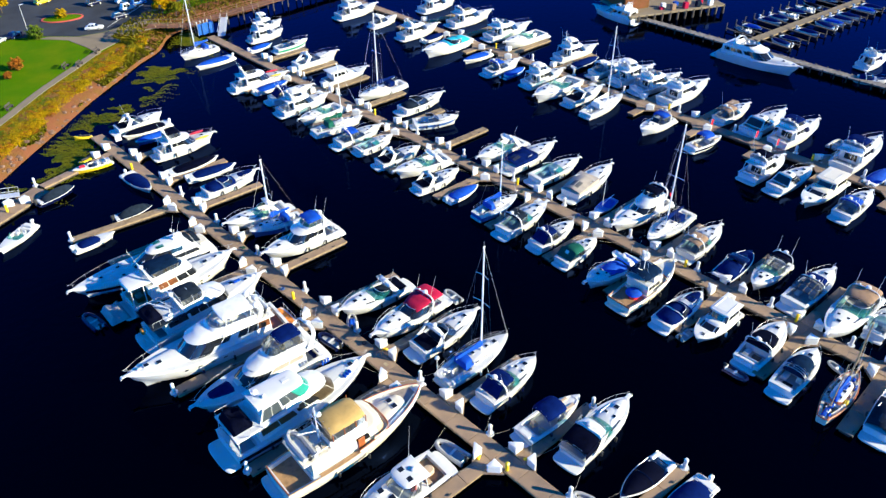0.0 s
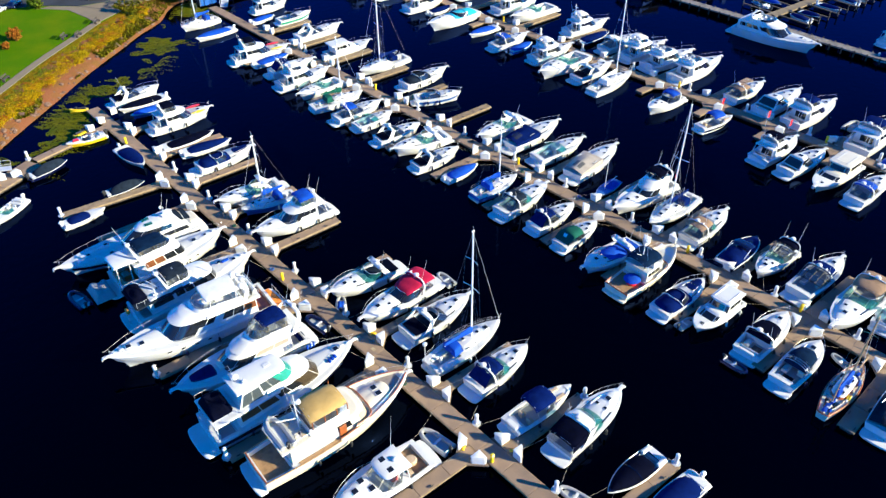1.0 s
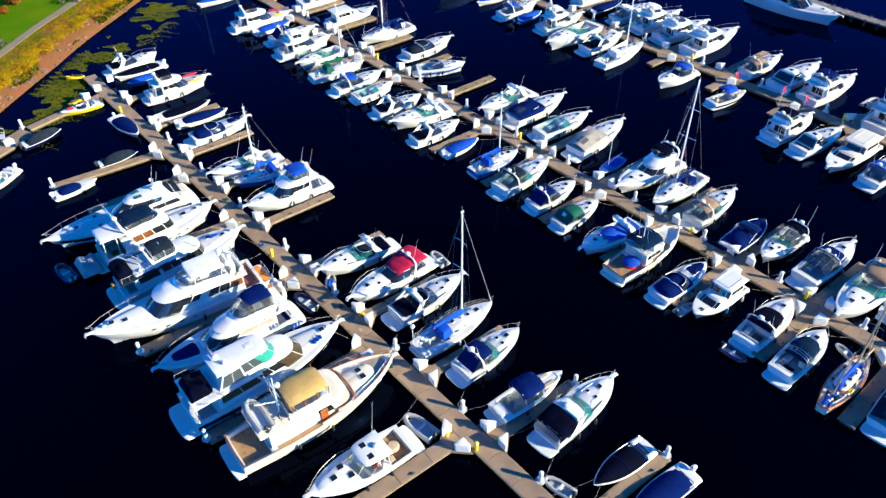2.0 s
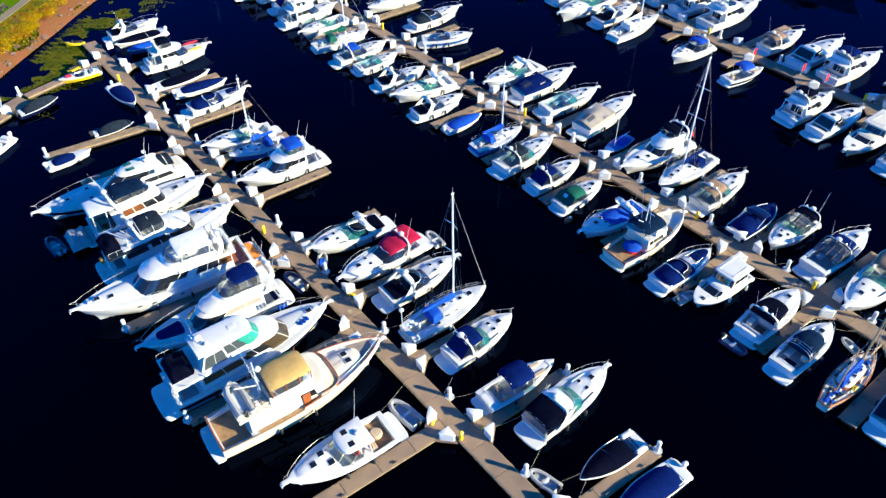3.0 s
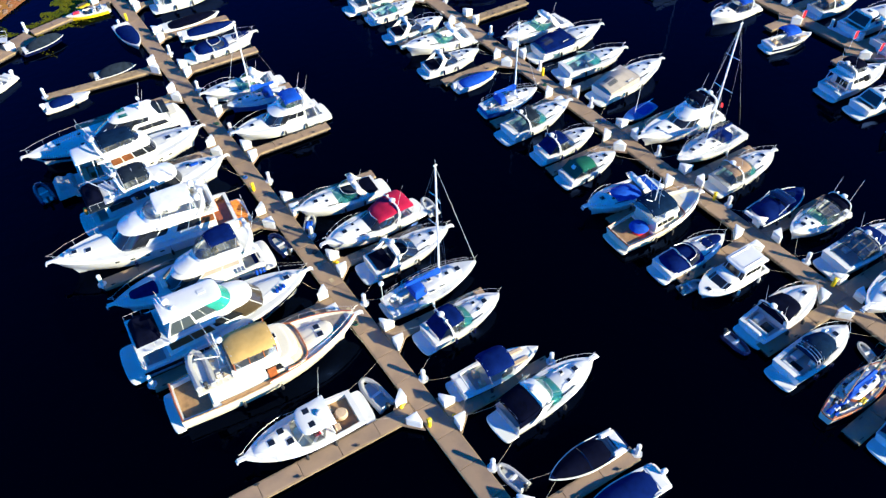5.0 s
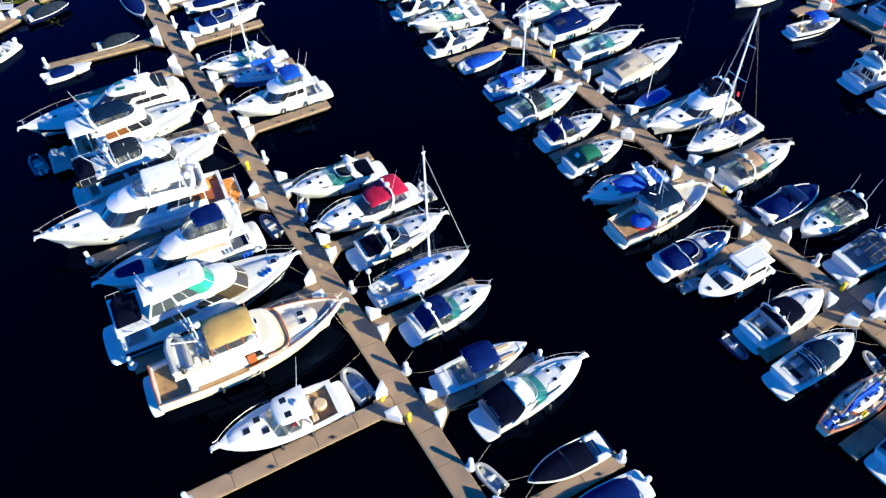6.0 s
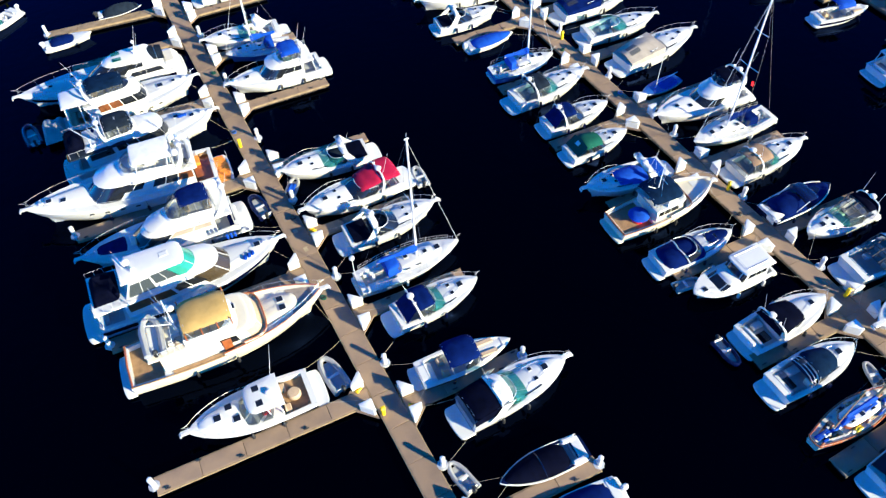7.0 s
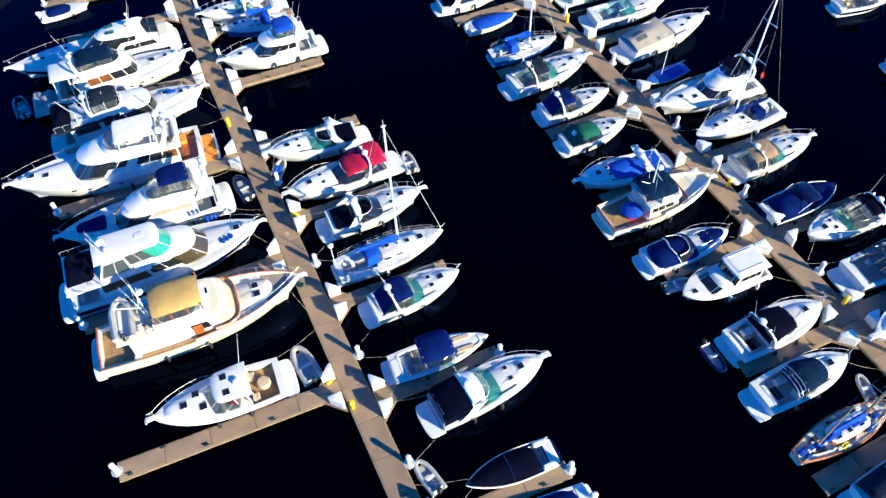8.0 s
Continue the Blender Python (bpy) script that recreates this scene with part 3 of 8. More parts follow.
def arch(boat, x, w, z0, z1, lean=-0.35, mat=GEL, dome_on=True, r=0.1):
    pts = []
    for i in range(13):
        a = math.pi * i / 12
        k = math.sin(a) ** 0.45
        pts.append((x + lean * k, -w * math.copysign(abs(math.cos(a)) ** 0.6, math.cos(a)), lerp(z0, z1, k)))
    ob = part("radar_arch", Geo().grid([[(p[0] - r * 1.6, p[1], p[2]), (p[0] - r, p[1] * 1.0, p[2] + r * 0.8), (p[0] + r * 1.3, p[1], p[2] + r * 0.7), (p[0] + r * 1.6, p[1], p[2]), (p[0], p[1] * 0.97, p[2] - r * 0.6)] for p in pts], True), mat, boat)
    if dome_on:
        part("radome", Geo().turned(x + lean, 0.0, [(0.12, z1), (0.26, z1 + 0.1), (0.28, z1 + 0.2), (0.2, z1 + 0.3), (0.05, z1 + 0.33)], 12), GEL, ob)
        part("antenna", Geo().tube([(x + lean, w * 0.5, z1), (x + lean - 0.7, w * 0.5, z1 + 2.2)], 0.018, 4, 0.008), ALLOY, ob)


def seat(boat, x, y, z, sx, sy, mat=VINYL, back=0.0, name="seat"):
    g = Geo().box(x, y, z, sx, sy, 0.38, 0.07)
    if back:
        g.box(x - math.copysign(sx / 2 - 0.06, back), y, z + 0.36, 0.14, sy * 0.96, 0.36, 0.05)
    part(name, g, mat, boat)


def drape(x, y, z, sx, sy, h, seed=1.0):
    """A cloth thrown over something: sagging, uneven top, skirts down to z."""
    n, rows = 9, []
    for i in range(n + 1):
        u = 2 * i / n - 1
        row = []
        for j in range(n + 1):
            v = 2 * j / n - 1
            k = (1 - abs(u) ** 5) * (1 - abs(v) ** 5)
            lump = 0.75 + 0.5 * noise.noise((x + u * 1.3 + seed, y + v * 1.3, seed))
            row.append((x + u * sx / 2, y + v * sy / 2, z + h * k * lump))
        rows.append(row)
    return Geo().grid(rows)


def boat_at(name, x, y, turn, label, group=""):
    return thing(name, pose(x, y, 0, 0, 0, turn), label, "boat", group)


COLOUR = {"": "", "navy": "navy", "blue": "royal blue", "black": "black", "charcoal": "charcoal", "ink": "ink-blue", "crimson": "crimson", "tan": "tan", "sand": "sand-coloured", "white": "white", "green": "green", "aqua": "aqua", "gold": "mustard"}


def house_at(boat, xa, xb, wa, wf, nose, z0, z1, rake, lean=0.0, tumble=0.2, blunt=0.7, crown=0.08, mat=GEL, name="deckhouse"):
    """A deckhouse with its aft face at xa and the foot of its front at xb."""
    shell = Shell(xa, xb, wa, wf, nose, z0, z1, rake, lean, tumble, blunt, crown)
    part(name, shell.body(), mat, boat)
    return shell


def side_panes(boat, shell, spans, f0, f1, mat=DARK, name="window", sides=(-1, 1)):
    """Windows in the straight sides, from x to x."""
    xa, xb, nose = shell.p[0], shell.p[1], shell.p[4]
    for x0, x1 in spans:
        u0, u1 = (0.35 * (v - xa) / (xb - nose - xa) for v in (x0, x1))
        for s in sides:
            part(name, shell.pane(*((u0, u1) if s < 0 else (1 - u1, 1 - u0)), f0, f1), mat, boat)


def front_panes(boat, shell, cuts, f0, f1, mat=DARK):
    for u0, u1 in zip(cuts, cuts[1:]):
        part("windscreen_pane", shell.pane(u0 + 0.0018, u1 - 0.0018, f0, f1), mat, boat)


def bridge(boat, xa, xb, wa, wf, z, high=0.6, nose=1.4, rake=0.8, screen=DARK, tall=0.34, seats=VINYL):
    """An open steering position: moulded tub, low screen, console and seats."""
    tub = Shell(xa, xb, wa, wf, nose, z, z + high, rake, 0.0, 0.1, 0.75)
    part("flybridge_coaming", tub.coaming(0.12, 0.06), GEL, boat)
    glassy = Shell(lerp(xa, xb, 0.45), xb - rake + 0.02, wf + 0.02, wf - 0.08, nose * 0.95, z + high - 0.02, z + high + tall, 0.4, 0.1, 0.1, 0.75)
    for u0, u1 in ((0.12, 0.34), (0.35, 0.495), (0.505, 0.65), (0.66, 0.88)):
        part("fly_windscreen", glassy.pane(u0, u1, 0, 1), screen, boat)
    c = part("helm_console", Geo().box(xb - rake - nose * 0.6, 0.25 * wf, z + 0.06, 0.55, 1.0, high + 0.1, 0.14), GEL, boat)
    x = xb - rake - nose * 0.6 - 0.4
    part("steering_wheel", Geo().tube([(x + 0.1 * math.sin(a), 0.25 * wf + 0.2 * math.cos(a), z + high + 0.02 + 0.2 * math.sin(a)) for a in [i * math.pi / 5 for i in range(11)]], 0.02, 4), RUBBER, c)
    seat(boat, x - 0.55, 0.3 * wf, z + 0.06, 0.5, 0.55, seats, 1, "helm_seat")
    seat(boat, x - 0.55, -0.4 * wf, z + 0.06, 0.5, 0.55, seats, 1, "helm_seat")
    seat(boat, xa + 0.5, 0, z + 0.06, 0.55, 1.5 * wa, seats, 1, "bench")
    return tub


def swept_arch(boat, x, w, z0, z1, sweep=-0.9, wide=0.42, thick=0.12, mat=GEL):
    """A broad moulded arch leaning aft, with radome, lights and whip aerials."""
    rows = []
    for i in range(15):
        a = math.pi * i / 14
        k = math.sin(a) ** 0.5
        cx, cy, cz = x + sweep * k, -w * math.copysign(abs(math.cos(a)) ** 0.55, math.cos(a)), lerp(z0, z1, k)
        half = wide * (1.25 - 0.5 * k) / 2
        ny, nz = -math.cos(a) * thick / 2, math.sin(a) * thick / 2
        rows.append([(cx - half, cy + ny * 0.4, cz + nz * 0.4), (cx - half * 0.5, cy + ny, cz + nz), (cx + half * 0.5, cy + ny, cz + nz), (cx + half, cy, cz), (cx + half * 0.5, cy - ny, cz - nz), (cx - half * 0.5, cy - ny, cz - nz)])
    ob = part("radar_arch", Geo().grid(rows, True), mat, boat)
    part("radome", Geo().turned(x + sweep, 0.15, [(0.14, z1 + 0.02), (0.29, z1 + 0.1), (0.3, z1 + 0.22), (0.2, z1 + 0.32), (0.04, z1 + 0.35)], 12), GEL, ob)
    part("horn", Geo().box(x + sweep, -0.45 * w, z1 + 0.04, 0.3, 0.16, 0.14, 0.05), STEEL, ob)
    for s, h in ((0.62, 2.4), (-0.7, 1.7)):
        part("antenna", Geo().tube([(x + sweep, s * w, z1), (x + sweep - 0.3 * h, s * w * 1.05, z1 + h)], 0.018, 4, 0.008), ALLOY, ob)
    return ob


def deck_plate(boat, xa, xb, wa, wf, z, thick=0.12, nose=0.5, mat=DECK, name="upper_deck", blunt=0.6):
    part(name, Shell(xa, xb, wa, wf, nose, z - thick, z, 0.02, 0.0, 0.03, blunt, 0.03).body(), mat, boat)


def guard_rail(boat, pts, drop=0.62, r=0.017):
    """A handrail along pts with stanchions."""
    rail = part("guard_rail", Geo().tube(pts, r, 4), STEEL, boat)
    for p in pts:
        part("stanchion", Geo().tube([p, (p[0], p[1], p[2] - drop)], r, 4), STEEL, rail)


def clutter(boat, x0, x1, y0, y1, z, count, seed, mats):
    """Loose gear lying about on a deck: boxes, bags, rolled lines, each a part."""
    pick = random.Random(seed)
    for k in range(count):
        x, y = pick.uniform(x0, x1), pick.uniform(y0, y1)
        m = Matrix.Translation((x, y, z)) @ Matrix.Rotation(pick.uniform(-0.6, 0.6), 4, "Z")
        a, b, h = pick.uniform(0.18, 0.55), pick.uniform(0.15, 0.4), pick.uniform(0.12, 0.4)
        if k % 4 == 3:
            part("rope_coil", Geo().tube([(x + 0.2 * math.cos(q), y + 0.2 * math.sin(q), z + 0.05 + 0.008 * i) for i, q in enumerate([i * 0.6 for i in range(22)])], 0.025, 4), ROPE, boat)
        else:
            part("deck_gear", Geo().box(0, 0, 0, a, b, h, 0.06, m), mats[k % len(mats)], boat, "loose gear lying on deck")


def tent(boat, H, t0, t1, z0, z1, mat, ridge=0.45, side=0.12, window=None):
    """Canvas stretched from the windscreen down to the stern, with a ridge along the middle."""
    def at(k, j):
        t = lerp(t0, t1, k)
        w = H.b(t) - side
        return (H.x(t), j * w, lerp(z0, z1, k ** 0.8) + ridge * (1 - abs(j) ** 1.3) * math.sin(math.pi * min(1, 0.25 + k * 0.75)) ** 0.6 - 0.04 * math.sin(5 * math.pi * k) ** 2)
    js = [-1, -0.8, -0.5, -0.2, 0, 0.2, 0.5, 0.8, 1]
    c = part("cockpit_tent", Geo().solid([[at(i / 8, j) for j in js] for i in range(9)], 0.02), mat, boat, angle=40)
    for s in (-1, 1):
        rows = [[at(i / 8, s), (H.x(lerp(t0, t1, i / 8)), s * (H.b(lerp(t0, t1, i / 8)) - side + 0.06), H.z(lerp(t0, t1, i / 8)) + 0.02)] for i in range(9)]
        part("tent_side", Geo().grid(rows), mat, c)
    if window:
        part("tent_window", Geo().grid([[(x, y, z + 0.02) for x, y, z in (at(k, j) for j in (-0.45, -0.15, 0.15, 0.45))] for k in (0.12, 0.25, 0.4)]), window, c, "clear window sewn into the canvas")
    return c


def express(x, y, turn, L, canvas="", style="bimini", glass="dark", hull="white", shade=0):
    words = f" with {COLOUR[canvas]} canvas" if canvas else " with an open cockpit"
    body = "navy-hulled" if hull == "navy" else "white"
    boat = boat_at("cabin_cruiser", x, y, turn, f"{body} express cruiser{words}, moored in its slip", "moored cruisers")
    B = 0.2 * L + 1.15
    H = Hull(L, B, 0.66 + 0.055 * L, 0.66 + 0.1 * L, 0.12 if L > 8.4 else 0.09, fine=2.55)
    near = boat.location.x < 60
    band = {"bluestripe": PAINT["blue"], "green": PAINT["green"]}.get(hull)
    dark = hull == "navy"
    skin = PAINT["navy"] if dark else GEL
    hull_parts(boat, H, skin, deck=PAINT["navy"] if dark else DECK, hole=(0.06, 0.45), sole=0.5, side=0.3, band=band)
    rise = 0.027 * L
    part("cabin_top", dome(H, 0.45, 0.94, 0.76, rise, 0.02, 14, 0.6, 2.6), PAINT["navy"] if dark else DECK, boat, angle=60)
    z, low = H.z(0.5), H.z(0.3) + 0.06
    tint = TEAL if glass == "teal" else DARK
    shell = Shell(H.x(0.28), H.x(0.585), H.b(0.28) - 0.1, H.b(0.5) - 0.22, 0.15 * L, z + 0.02, z + 0.68, 0.11 * L, 0.1, 0.15)
    bare = dark or (canvas == "blue" and style == "arch")
    for u0, u1 in ((0.06, 0.2), (0.205, 0.345), (0.35, 0.45), (0.455, 0.545), (0.55, 0.65), (0.655, 0.795), (0.8, 0.94)) if not bare else ():
        part("windshield_pane", shell.pane(u0, u1, 0.0, 1.0), tint if 0.3 < u0 < 0.6 or glass == "dark" else SMOKE, boat)
    if not bare:
        part("windshield_frame", Geo().tube([shell.at(0.06 + 0.88 * i / 24, 1.0) for i in range(25)], 0.032, 4), STEEL if near else GEL, boat)
    for k, (t, s) in enumerate(((0.78, 0.0), (0.66, 0.5), (0.66, -0.5))) if not dark else ():
        hatch(boat, H.x(t), s * H.b(t) * 0.62, H.z(t) + rise * (0.95 if not s else 0.86) + 0.03, 0.46 if not k else 0.3)
    if near and not dark:
        for s in (-1, 1):
            part("cabin_port", Geo().grid([[(H.x(t), s * H.b(t) * k * 0.76 + s * 0.01, H.z(t) + 0.03 + rise * q) for t in (0.5, 0.56, 0.62, 0.68)] for k, q in ((0.97, 0.16), (0.9, 0.34))]), DARK, boat)
            part("grab_rail", Geo().tube([(H.x(t), s * H.b(t) * 0.5, H.z(t) + rise + 0.08) for t in (0.6, 0.68, 0.76)], 0.013, 4), STEEL, boat)
            part("cleat", Geo().tube([(H.x(0.07), s * (H.b(0.07) - 0.14), H.z(0.07) + 0.06), (H.x(0.1), s * (H.b(0.1) - 0.14), H.z(0.1) + 0.06)], 0.02, 4), STEEL, boat)
    part("helm_console", Geo().box(H.x(0.45), 0, 0.5, 0.06 * L, 2 * H.b(0.45) - 0.9, z - 0.45, 0.1), GEL, boat)
    trim = VINYL if canvas == "tan" else CREAM
    seat(boat, H.x(0.35), -0.24 * B, 0.5, 0.55, 0.62, trim, 1, "helm_seat")
    seat(boat, H.x(0.32), 0.22 * B, 0.5, 1.2, 0.6, GEL, 0, "lounge")
    seat(boat, H.x(0.1), 0, 0.5, 0.55, 2 * H.b(0.1) - 0.95, trim if canvas == "tan" else GEL, 1, "stern_seat")
    cloth = CLOTH.get(canvas)
    w = H.b(0.3) - 0.14
    lift = 0.35 if L > 10 else 0.0
    if style == "bimini" and cloth:
        xa, xb = H.x(0.1 if canvas == "tan" else 0.19), H.x(0.42)
        canopy(boat, xa, xb, w * 0.95, w * 0.86, low + 1.18 + lift, low + 1.12 + lift, cloth, low=low + 0.02, crown=0.15, drop=0.14, aft=cloth if canvas in ("navy", "black") else CLEAR)
        rows = [[(xb, j * w * 0.8, low + 1.16 + lift + 0.1 * (1 - j * j)) for j in (-1, -0.5, 0, 0.5, 1)], [shell.at(u, 1.0) for u in (0.3, 0.38, 0.5, 0.62, 0.7)]]
        part("front_curtain", Geo().grid(rows), CLEAR, boat, "clear vinyl front curtain")
        swept_arch(boat, H.x(0.24), w + 0.08, low - 0.05, low + 1.36 + lift, -0.3, 0.2, 0.08)
    elif style == "split" and cloth:
        # two canvas panels, flat aft and sloping forward, with a thin arch over the seam
        canopy(boat, H.x(0.04), H.x(0.25), w * 0.98, w * 0.98, low + 1.15, low + 1.3, cloth, low=low, crown=0.1, drop=0.1, curtains=None)
        canopy(boat, H.x(0.23), H.x(0.46), w * 0.97, w * 0.75, low + 1.3, low + 0.72, cloth, crown=0.1, drop=0.12)
        swept_arch(boat, H.x(0.26), w + 0.12, low - 0.05, low + 1.46, -0.42, 0.22, 0.08)
        for s in (-1, 1):
            part("canopy_brace", Geo().tube([(H.x(0.34), s * (w + 0.05), low), (H.x(0.16), s * w, low + 1.1)], 0.03, 4), GEL, boat)
    elif style in ("wing", "arch"):
        # broad moulded arch behind the windscreen
        wide = 0.15 if style == "wing" else 0.08
        wing = Shell(H.x(0.25), H.x(0.25 + wide), w + 0.02, w * 0.86, 0.06 * L if wide > 0.1 else 0.03 * L, low + 1.0, low + 1.2, 0.1, 0.05, 0.14, 0.7, 0.12)
        top = part("moulded_arch", wing.body(), GEL, boat)
        for s in (-1, 1):
            rows = []
            for k in range(7):
                q = k / 6
                cx, half = lerp(H.x(0.16), H.x(0.25 + wide / 2), q ** 0.8), lerp(0.42, 0.3 * wide * L + 0.1, q)
                yy, zz = s * (w + 0.1 - 0.1 * q * q), lerp(low - 0.1, low + 1.12, q ** 1.3)
                rows.append([(cx - half, yy, zz), (cx, yy + s * 0.07, zz), (cx + half, yy, zz), (cx, yy - s * 0.07, zz)])
            part("arch_leg", Geo().grid(rows, True), GEL, boat)
        part("radome", Geo().turned(H.x(0.3), 0.2, [(0.12, low + 1.28), (0.29, low + 1.36), (0.29, low + 1.5), (0.05, low + 1.6)], 10), GEL, top)
        part("antenna", Geo().tube([(H.x(0.28), w * 0.6, low + 1.2), (H.x(0.22), w * 0.65, low + 3.2)], 0.018, 4, 0.008), ALLOY, top)
        if cloth and style == "wing":
            c = canopy(boat, H.x(0.01), H.x(0.28), w * 0.97, w * 0.92, low + 0.82, low + 1.14, cloth, low=low, crown=0.1, drop=0.12, curtains=None)
            for s in (-1, 1):
                part("side_curtain", Geo().grid([[(H.x(t), s * w * 0.97, low + 0.02), (H.x(t), s * w * 0.95, low + h)] for t, h in ((0.0, 0.72), (0.1, 0.85), (0.2, 0.98), (0.28, 1.05))]), cloth, boat)
            part("aft_curtain", Geo().grid([[(H.x(0.01), j * w * 0.95, low + 0.76 + 0.1 * (1 - j * j)) for j in (-1, -0.5, 0, 0.5, 1)], [(H.x(-0.03), j * w * 0.95, low - 0.15) for j in (-1, -0.5, 0, 0.5, 1)]]), CLEAR, boat, "clear vinyl aft curtain")
        elif cloth:
            part("tonneau_cover", Geo().solid([[(H.x(t), j / 4 * (H.b(t) - 0.26), low + 0.03 + 0.05 * math.sin(math.pi * t / 0.25) * (1 - (j / 4) ** 2)) for j in range(-4, 5)] for t in (0.04, 0.09, 0.14, 0.19, 0.23)], 0.03), cloth, boat, angle=60)
            part("helm_cover", dome(H, 0.25, 0.68 if canvas == "blue" else 0.47, 0.78 if canvas == "blue" else 0.74, 0.6 if canvas == "blue" else 0.2, 0.02, 14, 0.6, 2.2 if canvas == "blue" else 3), CLOTH["charcoal"] if canvas == "black" else cloth, boat, angle=60)
    elif style == "coupe":
        roof = house_at(boat, H.x(0.13), H.x(0.6), w, w * 0.85, 0.17 * L, low - 0.1, low + 1.0, 0.15 * L, 0.09 * L, 0.3, 0.8, 0.14, name="coupe_roof")
        front_panes(boat, roof, (0.34, 0.5, 0.66), 0.2, 0.85)
        side_panes(boat, roof, ((H.x(0.2), H.x(0.4)),), 0.4, 0.78)
        rows = [[(roof.at(0, f)[0] - 0.02, k * roof.at(0, f)[1] * 0.88, roof.at(0, f)[2]) for k in (-1, -0.5, 0, 0.5, 1)] for f in (0.12, 0.5, 0.9)]
        part("aft_window", Geo().grid(rows), DARK, boat, "large dark aft window")
        part("roof_hatch", Geo().box(H.x(0.32), 0, low + 1.1, 0.6, 0.6, 0.06, 0.02), DARK, boat)
    elif style == "tent" and cloth:
        tent(boat, H, 0.02, 0.46, low + 0.1, low + 0.78, cloth, 0.42, window=CLEAR)
    elif style == "hood" and cloth:
        # low canvas hood over the helm, dark curtain with a pale window behind it
        canopy(boat, H.x(0.2), H.x(0.5), w * 0.96, w * 0.8, low + 0.95, low + 0.75, cloth, crown=0.22, drop=0.3)
        part("aft_curtain", Geo().grid([[(H.x(0.2), j * w * 0.95, low + 0.85 + 0.2 * (1 - j * j)) for j in (-1, -0.5, 0, 0.5, 1)], [(H.x(0.05), j * w * 0.95, low + 0.1) for j in (-1, -0.5, 0, 0.5, 1)]]), cloth, boat)
        part("curtain_window", Geo().grid([[(H.x(0.165), y, low + 0.89), (H.x(0.165), y + 0.5, low + 0.89)] for y in (-0.25,)] + [[(H.x(0.12), -0.25, low + 0.6), (H.x(0.12), 0.25, low + 0.6)]]), BOX, boat, "pale sewn-in window")
    elif style == "cover" and cloth:
        part("cockpit_cover", dome(H, 0.1 if dark else 0.04, 0.5 if dark else 0.57, 0.95, 0.62, 0.05, 16, 0.4, 2.4), cloth, boat, angle=60)
        if hull == "white" and canvas == "navy":
            part("foredeck_cover", dome(H, 0.64, 0.92, 0.6, 0.06, rise + 0.01, 12, 0.4, 3), cloth, boat, angle=60)
        if hull != "navy":
            part("cover_strap", Geo().tube([(H.x(0.3) - 0.4 * (1 - abs(j / 6)), H.b(0.3) * j / 6, H.z(0.3) + 0.1 + 0.66 * (1 - abs(j / 6) ** 2.4)) for j in range(-6, 7)], 0.07, 4), GEL, boat)
        else:
            # folded bimini laid forward over the helm, white gunwale and transom
            canopy(boat, H.x(0.44), H.x(0.66), w * 0.98, w * 0.9, low + 0.95, low + 0.8, PAINT["navy"], crown=0.08, drop=0.1, curtains=None)
            part("foredeck_cover", dome(H, 0.55, 0.95, 0.9, 0.16, 0.05, 12, 0.4, 3), cloth, boat, angle=60)
            part("transom_cap", Geo().box(H.x(0.03), 0, H.z(0) - 0.2, 0.06 * L, 2 * H.b(0) - 0.1, 0.3, 0.1), GEL, boat, "white moulded transom")
            for s in (-1, 1):
                part("gunwale", Geo().tube([(H.x(k / 12), s * (H.b(k / 12) + 0.02), H.z(k / 12) + 0.0) for k in range(1, 12)], 0.06, 5), GEL, boat, "white gunwale")
                part("bimini_brace", Geo().tube([(H.x(0.3), s * (w - 0.05), low + 0.1), (H.x(0.46), s * w * 0.97, low + 0.9)], 0.035, 4), GEL, boat)
    elif style == "frame":
        # clear enclosure on dark frames between a small canvas top and the windscreen or stern
        ahead = canvas == "navy"
        ta, tb = (0.42, 0.62) if ahead else (0.13, 0.27)
        canopy(boat, H.x(ta), H.x(tb), w * 0.95, w * (0.72 if ahead else 0.95), low + 1.25, low + (0.95 if ahead else 1.25), cloth, crown=0.12, drop=0.14, curtains=None)
        t0, t1 = (0.2, 0.42) if ahead else (0.27, 0.5)
        z0, z1 = (low + 0.35, low + 1.2) if ahead else (low + 1.2, low + 0.72)
        w1 = w * 0.95 if ahead else w * 0.72
        rows = [[(H.x(lerp(t0, t1, k / 5)), j * lerp(w * 0.95, w1, k / 5), lerp(z0, z1, (k / 5) ** 0.8) + 0.14 * (1 - j * j)) for j in (-1, -0.5, 0, 0.5, 1)] for k in range(6)]
        panel = part("enclosure_pane", Geo().grid(rows), CLEAR, boat, "clear vinyl enclosure")
        for j in (0, 1, 2, 3, 4):
            part("enclosure_frame", Geo().tube([r[j] for r in rows], 0.035, 4), RUBBER, panel)
        for k in (0, 2, 5):
            part("enclosure_frame", Geo().tube(rows[k], 0.035, 4), RUBBER, panel)
        for s in (-1, 1):
            part("side_curtain", Geo().grid([[r[0 if s < 0 else 4] for r in rows], [(r[0][0], s * (w - 0.02), low) for r in rows]]), CLEAR, boat, "clear vinyl side curtain")
        swept_arch(boat, H.x(0.44 if ahead else 0.13), w + 0.08, low - 0.05, low + 1.4, -0.25, 0.16, 0.08)
    elif style == "fore":
        canopy(boat, H.x(0.36), H.x(0.68), w * 0.94, w * 0.66, low + 1.05, low + 0.65, cloth, low=low, curtains=cloth)
